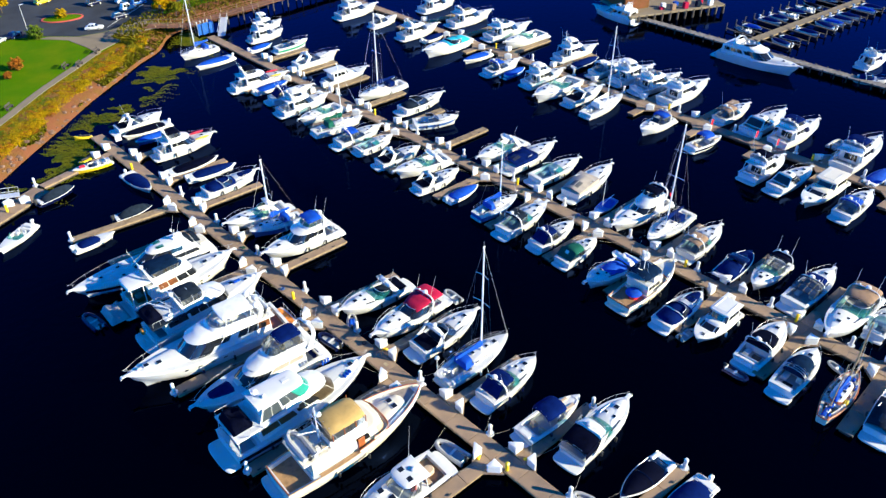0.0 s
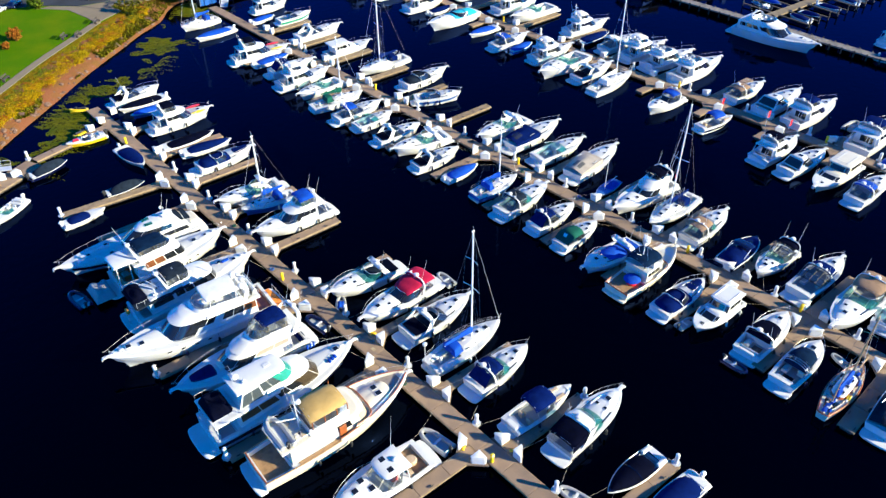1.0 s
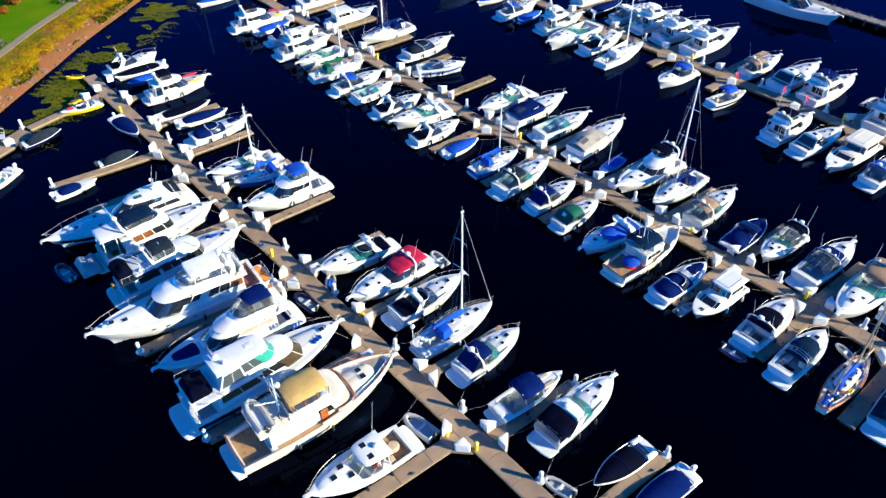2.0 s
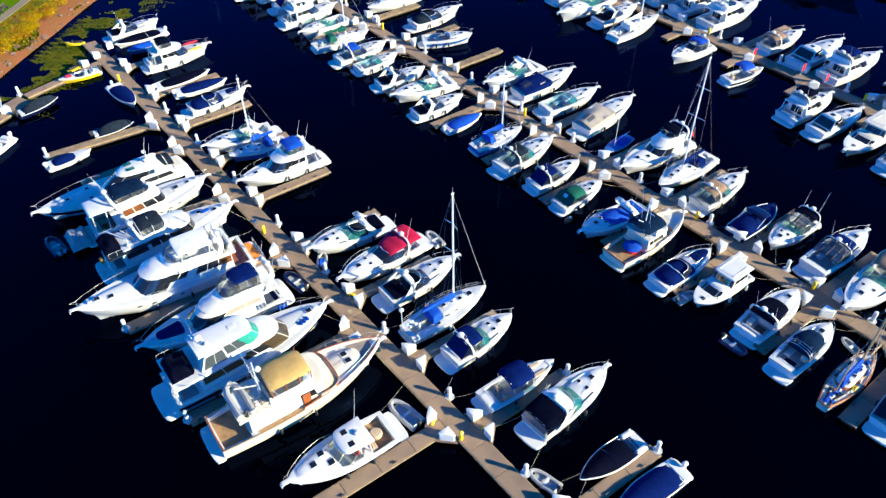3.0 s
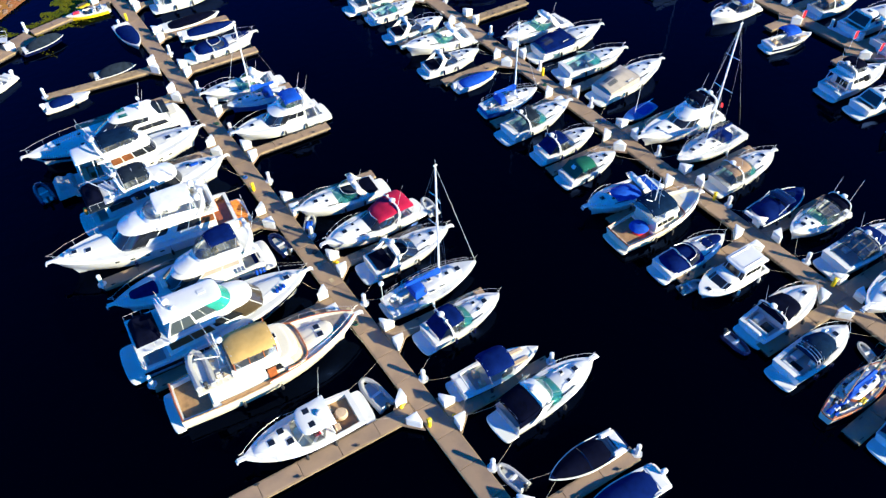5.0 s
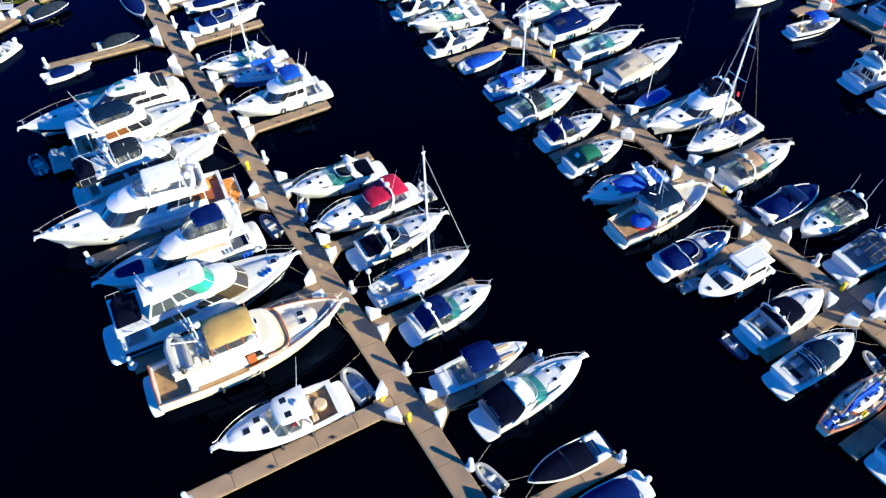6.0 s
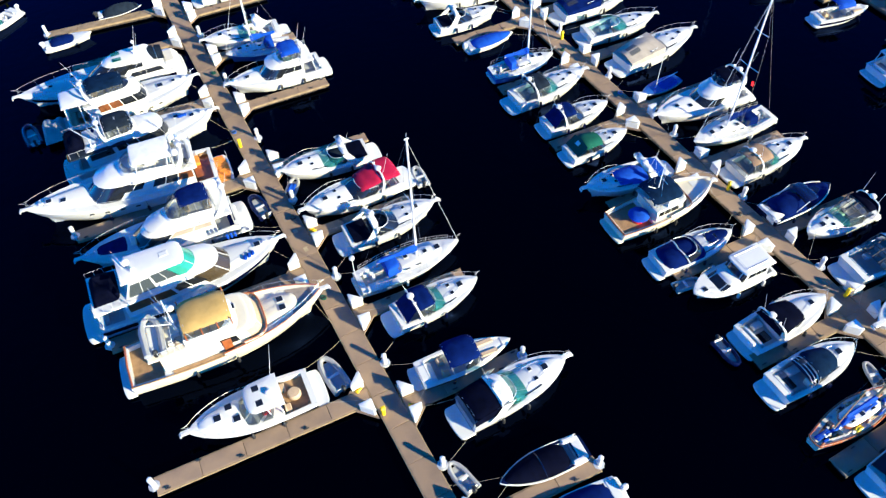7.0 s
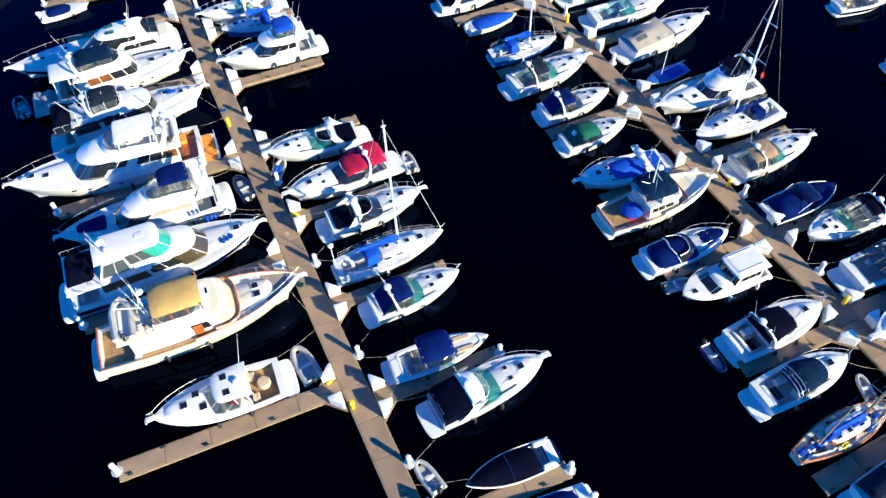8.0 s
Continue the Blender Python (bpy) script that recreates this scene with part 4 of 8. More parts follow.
        for t in (0.26, 0.3, 0.34):
            pts = [(H.x(t), w * math.cos(a) * 1.02, low + 1.15 * math.sin(a) ** 0.6) for a in [math.pi * i / 10 for i in range(11)]]
            part("canopy_bow", Geo().tube(pts, 0.035, 4), STEEL, boat)
        part("rod_locker", Geo().box(H.x(0.3), 0.3 * w, low + 0.95, 0.5, 0.5, 0.3, 0.08), DARK, boat)
        for y0 in (-0.6, 0.6):
            part("cockpit_grating", Geo().box(H.x(0.2), y0, 0.502, 1.1, 0.6, 0.03, 0.01), HYPALON, boat)
            for k in range(4):
                part("locker_lid", Geo().box(H.x(0.13) + 0.3 * k, y0 * 1.6, 0.502, 0.22, 0.34, 0.03, 0.01), GEL, boat)
    fenders(boat, H, (0.25, 0.5), RUBBER if L > 9 else PAINT["navy"])
    if not dark:
        bow_rail(boat, H)
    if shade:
        part("engine_hatch", Geo().box(H.x(0.18), 0, 0.5, 0.9, 1.0, 0.06, 0.02), DARK, boat)
    return boat


def flybridge(x, y, turn, L, canvas="", style="", mast=False):
    """Motor yacht in proportion to its length: raked house, brow, open bridge, swept arch."""
    words = f"{COLOUR[canvas]} canvas over the flybridge" if canvas else "an open flybridge"
    boat = boat_at("motor_yacht", x, y, turn, f"large white motor yacht with {words}" if L > 10 else f"compact white motor yacht with {words}", "moored motor yachts")
    near = boat.location.x < 60 and boat.location.y < 60
    B = 0.185 * L + 1.65
    H = Hull(L, B, 0.62 + 0.055 * L, 0.6 + 0.098 * L, 0.08, fine=2.5)
    hull_parts(boat, H, GEL, hole=(0.03, 0.22), sole=0.6 + 0.01 * L, side=0.28, liner=SOLE, band=None)
    zd = H.z(0.4)
    top = zd + 0.95 + 0.033 * L
    part("cabin_top", dome(H, 0.55, 0.93, 0.7, 0.016 * L, 0.03, 12, 0.5, 3), DECK, boat, angle=60)
    aft = 0.06 if style == "far" else 0.22
    shell = house_at(boat, H.x(aft), H.x(0.7), H.b(0.22) - 0.28, H.b(0.52) - 0.3, 0.17 * L, zd - 0.1, top, 0.13 * L, 0.0, 0.2, 0.75, 0.1)
    front_panes(boat, shell, (0.34, 0.42, 0.5, 0.58, 0.66), 0.22, 0.88)
    if style == "far":
        side_panes(boat, shell, [(H.x(k), H.x(k + 0.085)) for k in (0.1, 0.2, 0.3, 0.42)], 0.4, 0.78)
    else:
        side_panes(boat, shell, ((H.x(0.25), H.x(0.36)), (H.x(0.37), H.x(0.5))), 0.44, 0.82)
    part("saloon_door", Geo().box(H.x(aft) - 0.01, 0, zd - 0.3, 0.05, 0.9 * H.b(0.22), 0.8 * (top - zd) + 0.2, 0.01), DARK, boat)
    wa, wf = H.b(0.2) - 0.28, H.b(0.42) - 0.42
    part("bridge_brow", Shell(H.x(0.26), H.x(0.59), wa - 0.05, wf + 0.05, 0.13 * L, top - 0.02, top + 0.26, 0.07 * L, 0.0, 0.16, 0.8, 0.1).body(), GEL, boat)
    deck_plate(boat, H.x(0.1), H.x(0.36), wa, wa, top + 0.06, 0.12, 0.2)
    bridge(boat, H.x(0.19), H.x(0.5), wa - 0.12, wf, top + 0.06, 0.56, 0.1 * L, 0.05 * L, TEAL if style == "open" else DARK, 0.3, GEL)
    low = top + 0.6
    if canvas:
        canopy(boat, H.x(0.22), H.x(0.42), wa * 0.86, wf * 0.92, top + 1.42, top + 1.38, CLOTH[canvas], low=low, curtains=CLEAR if canvas != "white" else None, crown=0.14, drop=0.14)
    swept_arch(boat, H.x(0.24), wa - 0.05, top + 0.1, top + 1.25, -0.045 * L, 0.03 * L)
    for s in (-1, 1):
        part("deck_post", Geo().tube([(H.x(0.12), s * (wa - 0.1), top), (H.x(0.1), s * (wa + 0.1), H.z(0.08))], 0.045, 5), GEL, boat)
        line = [(H.x(k), s * (wa - 0.08), top + 0.62) for k in (0.105, 0.15, 0.195)]
        if near:
            guard_rail(boat, line, 0.55)
    part("ladder", Geo().tube([(H.x(0.13), -0.5 * wa, top), (H.x(0.07), -0.5 * wa, 0.8)], 0.03, 4).tube([(H.x(0.13), -0.25 * wa, top), (H.x(0.07), -0.25 * wa, 0.8)], 0.03, 4), STEEL, boat)
    seat(boat, H.x(0.06), 0, 0.6 + 0.01 * L, 0.5, 1.3 * H.b(0.05), GEL, 1, "stern_seat")
    if mast:
        g = Geo().tube([(H.x(0.2), 0, top + 0.1), (H.x(0.18), 0, top + 3.2)], 0.07, 6, 0.04)
        for k, s in ((1.9, 0.9), (2.6, 0.6)):
            g.tube([(H.x(0.19), -s, top + k), (H.x(0.19), s, top + k)], 0.03, 4)
        part("signal_mast", g, ALLOY, boat)
    if style == "kayaks":
        for k, c in ((0.35, "red"), (-0.35, "yellow")):
            yy = k * 2.2 * H.b(0.75)
            prof = [(-1.2, 0.03), (-0.8, 0.2), (0, 0.3), (0.8, 0.2), (1.2, 0.03)]
            part("kayak", Geo().loft([[(H.x(0.76) + q, yy + r * math.cos(a), H.z(0.76) + 0.36 + 0.5 * r * math.sin(a)) for a in [i * math.pi / 4 for i in range(8)]] for q, r in prof], True), PAINT[c], boat, f"{c} plastic kayak lashed on deck")
    hatch(boat, H.x(0.8), 0, H.z(0.8) + 0.016 * L + 0.05, 0.45)
    part("windlass", Geo().box(H.x(0.93), 0, H.z(0.93) + 0.06, 0.4, 0.26, 0.2, 0.06), STEEL, boat)
    fenders(boat, H, (0.25, 0.5), RUBBER)
    bow_rail(boat, H, 0.42, 0.7)
    return boat


def cowl_cruiser(x, y, turn, L):
    """Cruiser with a white cowl wrapped round a black canvas top, and a deep cockpit."""
    boat = boat_at("sport_cruiser", x, y, turn, "white cruiser with black canvas top, cowl and deep cockpit", "moored cruisers")
    H = Hull(L, 0.2 * L + 1.35, 1.05, 1.45, 0.09, fine=2.6)
    hull_parts(boat, H, GEL, hole=(0.04, 0.3), sole=0.5, side=0.28)
    part("cabin_top", dome(H, 0.5, 0.94, 0.74, 0.2, 0.02, 14, 0.55, 2.6), DECK, boat, angle=60)
    z, w = H.z(0.45), H.b(0.4) - 0.16
    cowl = house_at(boat, H.x(0.3), H.x(0.7), w, w * 0.86, 0.2 * L, z - 0.08, z + 0.62, 0.1 * L, 0.0, 0.18, 0.85, 0.06, name="cowl")
    front_panes(boat, cowl, (0.36, 0.44, 0.5, 0.56, 0.64), 0.3, 0.78)
    side_panes(boat, cowl, ((H.x(0.34), H.x(0.48)),), 0.45, 0.75)
    canopy(boat, H.x(0.26), H.x(0.6), w * 0.97, w * 0.7, z + 1.2, z + 0.85, CLOTH["black"], low=z + 0.6, curtains=CLOTH["black"], crown=0.14, drop=0.16)
    swept_arch(boat, H.x(0.31), w + 0.05, H.z(0.3), z + 1.35, -0.4, 0.24)
    seat(boat, H.x(0.09), 0, 0.5, 0.5, 2 * H.b(0.09) - 0.9, GEL, 1, "stern_seat")
    seat(boat, H.x(0.22), 0.7, 0.5, 0.9, 0.55, GEL, 0, "lounge")
    part("engine_hatch", Geo().box(H.x(0.2), -0.3, 0.5, 1.0, 0.9, 0.05, 0.02), DARK, boat)
    part("transom_locker", Geo().box(H.x(0.01), 0, 0.4, 0.4, 1.6, 0.75, 0.1), GEL, boat)
    hatch(boat, H.x(0.8), 0, H.z(0.8) + 0.22, 0.42)
    fenders(boat, H, (0.3, 0.55), RUBBER)
    bow_rail(boat, H, 0.5, 0.6)
    return boat


def coupe_cruiser(x, y, turn, L):
    """Small sport cruiser with a bulging brow, crescent windscreen and black bridge canvas."""
    boat = boat_at("sport_cruiser", x, y, turn, "white sport cruiser with crescent windscreen and black bridge canvas", "moored motor yachts")
    H = Hull(L, 3.75, 1.2, 1.7, 0.07, fine=2.3)
    hull_parts(boat, H, GEL, hole=(0.04, 0.2), sole=0.75, side=0.3)
    part("cabin_top", dome(H, 0.5, 0.93, 0.72, 0.24, 0.02, 14, 0.55, 2.6), DECK, boat, angle=60)
    zd = 1.3
    shell = house_at(boat, H.x(0.2), 1.6, 1.6, 1.5, 1.9, zd - 0.1, zd + 1.1, 1.5, 0.0, 0.2, 0.85, 0.2)
    front_panes(boat, shell, (0.3, 0.4, 0.5, 0.6, 0.7), 0.1, 0.7)
    part("bridge_brow", Shell(H.x(0.2), 0.5, 1.55, 1.35, 1.5, zd + 1.05, zd + 1.5, 0.8, 0.0, 0.2, 0.85, 0.16).body(), GEL, boat)
    bridge(boat, H.x(0.16), -0.6, 1.45, 1.2, zd + 1.2, 0.62, 1.2, 0.4, DARK, 0.3, GEL)
    canopy(boat, H.x(0.2), H.x(0.36), 1.3, 1.2, zd + 2.5, zd + 2.45, CLOTH["black"], low=zd + 1.8, curtains=None, crown=0.12, drop=0.12)
    swept_arch(boat, H.x(0.18), 1.5, zd + 1.1, zd + 2.4, -0.5, 0.34)
    clutter(boat, H.x(0.02), H.x(0.16), -1.2, 1.2, 1.2, 6, 21, (GEL, CREAM, PAINT["red"], HYPALON))
    part("ensign", Geo().solid([[(H.x(0.0) - 0.1 * i, 0.9 + 0.03 * math.sin(i), 2.4 - 0.08 * i), (H.x(0.0) - 0.1 * i, 0.9, 1.9 - 0.1 * i)] for i in range(5)], 0.01), PAINT["red"], boat, "small red flag on the stern rail")
    for t, s in ((0.78, 0.0), (0.66, 0.5)):
        hatch(boat, H.x(t), s, H.z(t) + 0.26, 0.42)
    fenders(boat, H, (0.3, 0.55), PAINT["navy"])
    bow_rail(boat, H, 0.45, 0.65)
    return boat


def bowrider(x, y, turn, L, canvas="navy"):
    boat = boat_at("bowrider", x, y, turn, f"white open bowrider with {COLOUR[canvas]} bimini and tan seats", "moored cruisers")
    H = Hull(L, 0.2 * L + 0.95, 0.58 + 0.05 * L, 0.5 + 0.08 * L, 0.08, fine=2.0)
    hull_parts(boat, H, GEL, hole=(0.1, 0.58), sole=0.4, side=0.25, band=PAINT["navy"], liner=SOLE)
    # the bow well lies on the deck as a moulded tub
    ring = [[(H.x(t), s * max(0.05, H.b(t) * k), H.z(t) + dz) for t, s in ((0.64, -1), (0.75, -1), (0.84, -1), (0.9, -1), (0.9, 1), (0.84, 1), (0.75, 1), (0.64, 1))] for k, dz in ((0.86, 0.02), (0.84, 0.1), (0.76, 0.1), (0.72, 0.03))]
    part("bow_tub", Geo().loft(ring), GEL, boat)
    for s in (-1, 1):
        part("bow_cushion", Geo().box(H.x(0.74), s * H.b(0.74) * 0.5, H.z(0.74) + 0.03, 0.16 * L, 0.42, 0.12, 0.05, None), VINYL, boat)
    z = H.z(0.55)
    shell = Shell(H.x(0.42), H.x(0.64), H.b(0.42) - 0.15, H.b(0.55) - 0.2, 0.1 * L, z + 0.02, z + 0.5, 0.06 * L, 0.1, 0.1)
    panes(boat, shell, ((0.12, 0.34), (0.35, 0.49), (0.51, 0.65), (0.66, 0.88)), 0, 1, SMOKE, "windshield_pane")
    part("windshield_frame", Geo().tube([shell.at(0.12 + 0.76 * i / 20, 1.0) for i in range(21)], 0.03, 4), STEEL, boat)
    w, low = H.b(0.35) - 0.12, H.z(0.35)
    canopy(boat, H.x(0.28), H.x(0.61), w * 1.02, w * 0.97, low + 1.45, low + 1.45, CLOTH[canvas], low=low, curtains=None)
    seat(boat, H.x(0.26), 0.2 * H.B, 0.4, 0.6, 0.55, VINYL, 1)
    seat(boat, H.x(0.26), -0.2 * H.B, 0.4, 0.6, 0.55, VINYL, 1)
    seat(boat, H.x(0.12), 0, 0.4, 0.6, 2 * H.b(0.12) - 0.7, GEL, 1)
    part("engine_cover", Geo().box(H.x(0.05), 0, H.z(0.05) - 0.25, 0.09 * L, 1.5, 0.33, 0.1), GEL, boat)
    fenders(boat, H, (0.3,), PAINT["navy"])
    return boat


def runabout(x, y, turn, L, cover="", hull="white", partial=False, lounge=False):
    words = f"under a {COLOUR[cover]} mooring cover" if cover else "with an open cockpit"
    boat = boat_at("runabout", x, y, turn, f"small {hull} runabout {words}, moored", "moored runabouts")
    H = Hull(L, min(2.5, 0.2 * L + 0.85), 0.55 + 0.02 * L, 0.5 + 0.06 * L, 0.05, fine=2.0)
    paint = PAINT[hull]
    hull_parts(boat, H, paint, deck=DECK if hull != "navy" else PAINT["navy"], hole=(0.12, 0.58), sole=0.35, side=0.22)
    if cover:
        t1 = 0.62 if partial else 0.95
        part("mooring_cover", dome(H, 0.2 if lounge else 0.1, t1, 0.98, 0.85 if cover == "charcoal" else 0.42, 0.04, 16, 0.5, 1.2 if cover == "charcoal" else 2.2), CLOTH[cover], boat, angle=60)
        part("cover_hem", Geo().tube([(H.x(lerp(0.12, t1 - 0.02, i / 10)), H.b(lerp(0.12, t1 - 0.02, i / 10)) * 0.98, H.z(lerp(0.12, t1 - 0.02, i / 10)) + 0.03) for i in range(11)], 0.025, 4), ROPE, boat)
    else:
        z = H.z(0.5)
        shell = Shell(H.x(0.4), H.x(0.62), H.b(0.4) - 0.12, H.b(0.5) - 0.2, 0.1 * L, z, z + 0.42, 0.06 * L, 0.1, 0.08)
        panes(boat, shell, ((0.14, 0.34), (0.35, 0.49), (0.51, 0.65), (0.66, 0.86)), 0, 1, TEAL if L > 6.5 else DARK, "windshield_pane")
        seat(boat, H.x(0.34), 0.2 * H.B, 0.35, 0.55, 0.5, GEL, 1)
        seat(boat, H.x(0.34), -0.2 * H.B, 0.35, 0.55, 0.5, GEL, 1)
        seat(boat, H.x(0.17), 0, 0.35, 0.5, H.B - 0.7, GEL, 1)
        if hull == "yellow":
            part("red_locker", Geo().box(H.x(0.75), 0, H.z(0.75), 0.9, 0.6, 0.28, 0.08), PAINT["red"], boat)
    if lounge:
        part("cover_seam", Geo().tube([(H.x(0.52), H.b(0.52) * 0.96 * j / 6, H.z(0.52) + 0.06 + 0.42 * (1 - abs(j / 6) ** 2.2)) for j in range(-6, 7)], 0.03, 4), PAINT["navy"], boat)
        for s in (-1, 1):
            part("seat_arm", Geo().box(H.x(0.11), s * (H.b(0.1) - 0.22), H.z(0.1) - 0.1, 0.16 * L, 0.4, 0.3, 0.1), GEL, boat, "white moulded seat arm")
            part("gunwale", Geo().tube([(H.x(k / 14), s * (H.b(k / 14) + 0.02), H.z(k / 14) + 0.01) for k in range(0, 14)], 0.035, 4), GEL, boat, "white gunwale")
    part("stern_deck", Geo().box(H.x(0.05), 0, H.z(0.05) - 0.1, 0.1 * L, H.B * 0.8, 0.18, 0.06), GEL, boat)
    g = Geo().box(H.x0 - 0.2, 0, 0.15, 0.4, 0.36, 0.7, 0.1).box(H.x0 - 0.24, 0, 0.8, 0.55, 0.4, 0.42, 0.12)
    if not lounge:
        part("outboard_motor", g, RUBBER if hull != "white" else GEL, boat)
    part("cleat", Geo().tube([(H.x(0.9), -0.12, H.z(0.9) + 0.07), (H.x(0.9), 0.12, H.z(0.9) + 0.07)], 0.02, 4), STEEL, boat)
    return boat


def house_windows(boat, shell, f0=0.38, f1=0.86, mat=DARK, tint=None, sides=((0.03, 0.11), (0.12, 0.21), (0.22, 0.335))):
    for u0, u1 in sides:
        panes(boat, shell, ((u0, u1), (1 - u1, 1 - u0)), f0, f1, mat)
    panes(boat, shell, ((0.365, 0.445), (0.455, 0.545), (0.555, 0.635)), f0 - 0.12, 0.93, tint or mat, "windscreen_pane")


def trawler(x, y, turn, L, canvas="gold", small=False):
    boat = boat_at("trawler_yacht", x, y, turn, f"cream trawler yacht with {COLOUR[canvas]} bimini and varnished wooden rails", "moored motor yachts")
    B = 0.185 * L + 1.65
    H = Hull(L, B, 0.6 + 0.05 * L, 0.75 + 0.1 * L, 0.05, fine=2.6, stern=0.84)
    hull_parts(boat, H, CREAM, deck=CREAM if small else DECK, hole=(0.015, 0.16 if not small else 0.3), sole=0.95, side=0.28, liner=TEAK, rail=GEL)
    zd, hh = H.z(0.4), 0.95 + 0.02 * L if small else 1.2 + 0.03 * L
    top = zd + hh
    house = Shell(H.x(0.17 if not small else 0.32), H.x(0.68), H.b(0.25) - (0.3 if small else 0.55), H.b(0.55) - 0.4, 0.1 * L, zd - 0.1, top, 0.03 * L, 0.0, 0.08, 0.55)
    part("deckhouse", house.body(), CREAM, boat)
    house_windows(boat, house, 0.45, 0.85, tint=None if small else VINYL, sides=((0.03, 0.11), (0.12, 0.21), (0.22, 0.335)) if small else ((0.26, 0.335),))
    trim = [house.at(0.33 + 0.34 * i / 16, 0.5, 0.35) for i in range(17)]
    part("bridge_screen", Geo().grid([trim, [(a, b, d - 0.75) for a, b, d in trim]]), CREAM, boat)
    part("bridge_cap", Geo().tube(trim, 0.07, 5), VARNISH, boat)
    # aft boat deck and upper coaming
    xa, xb = H.x(0.12 if not small else 0.3), H.x(0.62)
    wa, wf = H.b(0.25) - (0.22 if small else 0.5), H.b(0.5) - (0.35 if small else 0.5)
    part("boat_deck", Shell(xa, xb, wa, wf, 0.08 * L, top - 0.02, top + 0.12, 0.02, 0, 0.02, 0.6, 0.03).body(), DECK if small else CREAM, boat)
    fx = lerp(xa, xb, 0.36)
    tub = Shell(fx, xb - 0.05 * L, wa - (0.1 if small else 0.2), wf - (0.1 if small else 0.12), 0.07 * L, top + 0.1, top + 0.8, 0.05 * L, 0, 0.1, 0.6)
    part("flybridge_coaming", tub.coaming(), GEL, boat)
    part("helm_console", Geo().box(xb - 0.13 * L, 0, top + 0.16, 0.6, 1.2, 0.8, 0.15), GEL, boat)
    seat(boat, fx + 0.6, 0, top + 0.16, 0.6, 1.3 * wa, VINYL, 1)
    low = top + 0.8
    canopy(boat, H.x(0.27) if small else fx + 0.25, H.x(0.57) if small else xb - 0.07 * L, wa * (0.92 if small else 0.86), wf * (1.0 if small else 0.8), top + (1.25 if small else 1.8), top + (1.2 if small else 1.7), CLOTH[canvas], low=low, curtains=CLEAR)
    if not small:
        for s in (-1, 1):
            for u in (0.02, 0.35, 0.68, 0.97):
                x0, w0 = lerp(fx + 0.25, xb - 0.07 * L, u), lerp(wa * 0.86, wf * 0.8, u) * 1.035
                part("enclosure_post", Geo().tube([(x0, s * w0, low), (x0, s * w0 * 0.985, top + 1.62)], 0.05, 5), VARNISH, boat)
        for s in (-1, 1):
            part("side_plank", Geo().solid([[(H.x(t), s * (H.b(t) - 0.06), H.z(t) + 0.07), (H.x(t), s * (H.b(t) - 0.42), H.z(t) + 0.09)] for t in (0.2, 0.28, 0.36, 0.44, 0.52, 0.6)], 0.05), TEAK, boat, "teak side deck")
        for s in (-1, 1):
            line = [(lerp(xa + 0.1, fx + 1.2, i / 5), s * (wa - 0.08), top + 0.8) for i in range(6)]
            rail = part("boat_deck_rail", Geo().tube(line, 0.02, 4), STEEL, boat)
            for p in line:
                part("stanchion", Geo().tube([p, (p[0], p[1], top + 0.1)], 0.018, 4), STEEL, rail)
            part("deck_locker", Geo().box(fx + 0.9, s * (wa - 0.42), top + 0.12, 1.3, 0.38, 0.34, 0.06), GEL if s > 0 else VINYL, boat)
        clutter(boat, xa + 1.6, fx + 0.1, -wa * 0.85, wa * 0.85, top + 0.12, 12, 31, (GEL, VINYL, STEEL, HYPALON, CREAM, PAINT["navy"]))
        part("life_ring", Geo().tube([(fx + 0.2, 0.9 + 0.3 * math.cos(a), top + 0.9 + 0.3 * math.sin(a)) for a in [i * math.pi / 6 for i in range(13)]], 0.06, 6), ORANGE, boat)
        part("deck_cushion", Geo().box(fx - 0.35, -0.9, top + 0.12, 0.6, 0.9, 0.18, 0.07), VINYL, boat)
        part("deck_cushion", Geo().box(fx + 2.4, -(wa - 0.4), top + 0.13, 0.5, 0.3, 0.05, 0.01), DARK, boat, "dark deck vent")
        part("house_door", Geo().box(lerp(xa, xb, 0.72), -(H.b(0.5) - 0.4) + 0.02, zd + 0.1, 0.7, 0.1, 1.3, 0.02), VARNISH, boat)
    # mast with boom and stays
    mx = fx - 0.25
    g = Geo().tube([(mx, 0, top), (mx, 0, top + 4.2)], 0.065, 6, 0.04).tube([(mx, 0, top + 1.2), (mx - 0.11 * L, 0, top + 2.1)], 0.04, 5)
    g.tube([(mx, -0.9, top + 2.6), (mx, 0.9, top + 2.6)], 0.03, 4)
    for s in (-1, 1):
        g.tube([(mx, 0, top + 3.9), (mx - 0.6, s * (wa - 0.1), top)], 0.012, 3)
    part("mast_and_boom", g, ALLOY, boat)
    part("radome", Geo().turned(mx + 0.3, 0, [(0.1, top + 2.9), (0.28, top + 3.0), (0.28, top + 3.15), (0.05, top + 3.28)], 10), GEL, boat)
    for s in (-0.5, 0.5):
        part("antenna", Geo().tube([(mx, s, top + 1), (mx - 0.5, s * 1.4, top + 5.2)], 0.016, 4, 0.008), ALLOY, boat)
    if not small:
        # grey inflatable on the boat deck
        tx = lerp(xa, fx, 0.28)
        pts = [(tx - 0.55, -1.5), (tx - 0.62, 0.6), (tx - 0.4, 1.35), (tx, 1.7), (tx + 0.4, 1.35), (tx + 0.62, 0.6), (tx + 0.55, -1.5)]
        t = part("stowed_tender", Geo().tube([(px, py, top + 0.62 + 0.25 * (tx - px)) for px, py in [(a, b * 1.15) for a, b in pts]], 0.27, 8), HYPALON, boat, "grey inflatable tender on the boat deck")
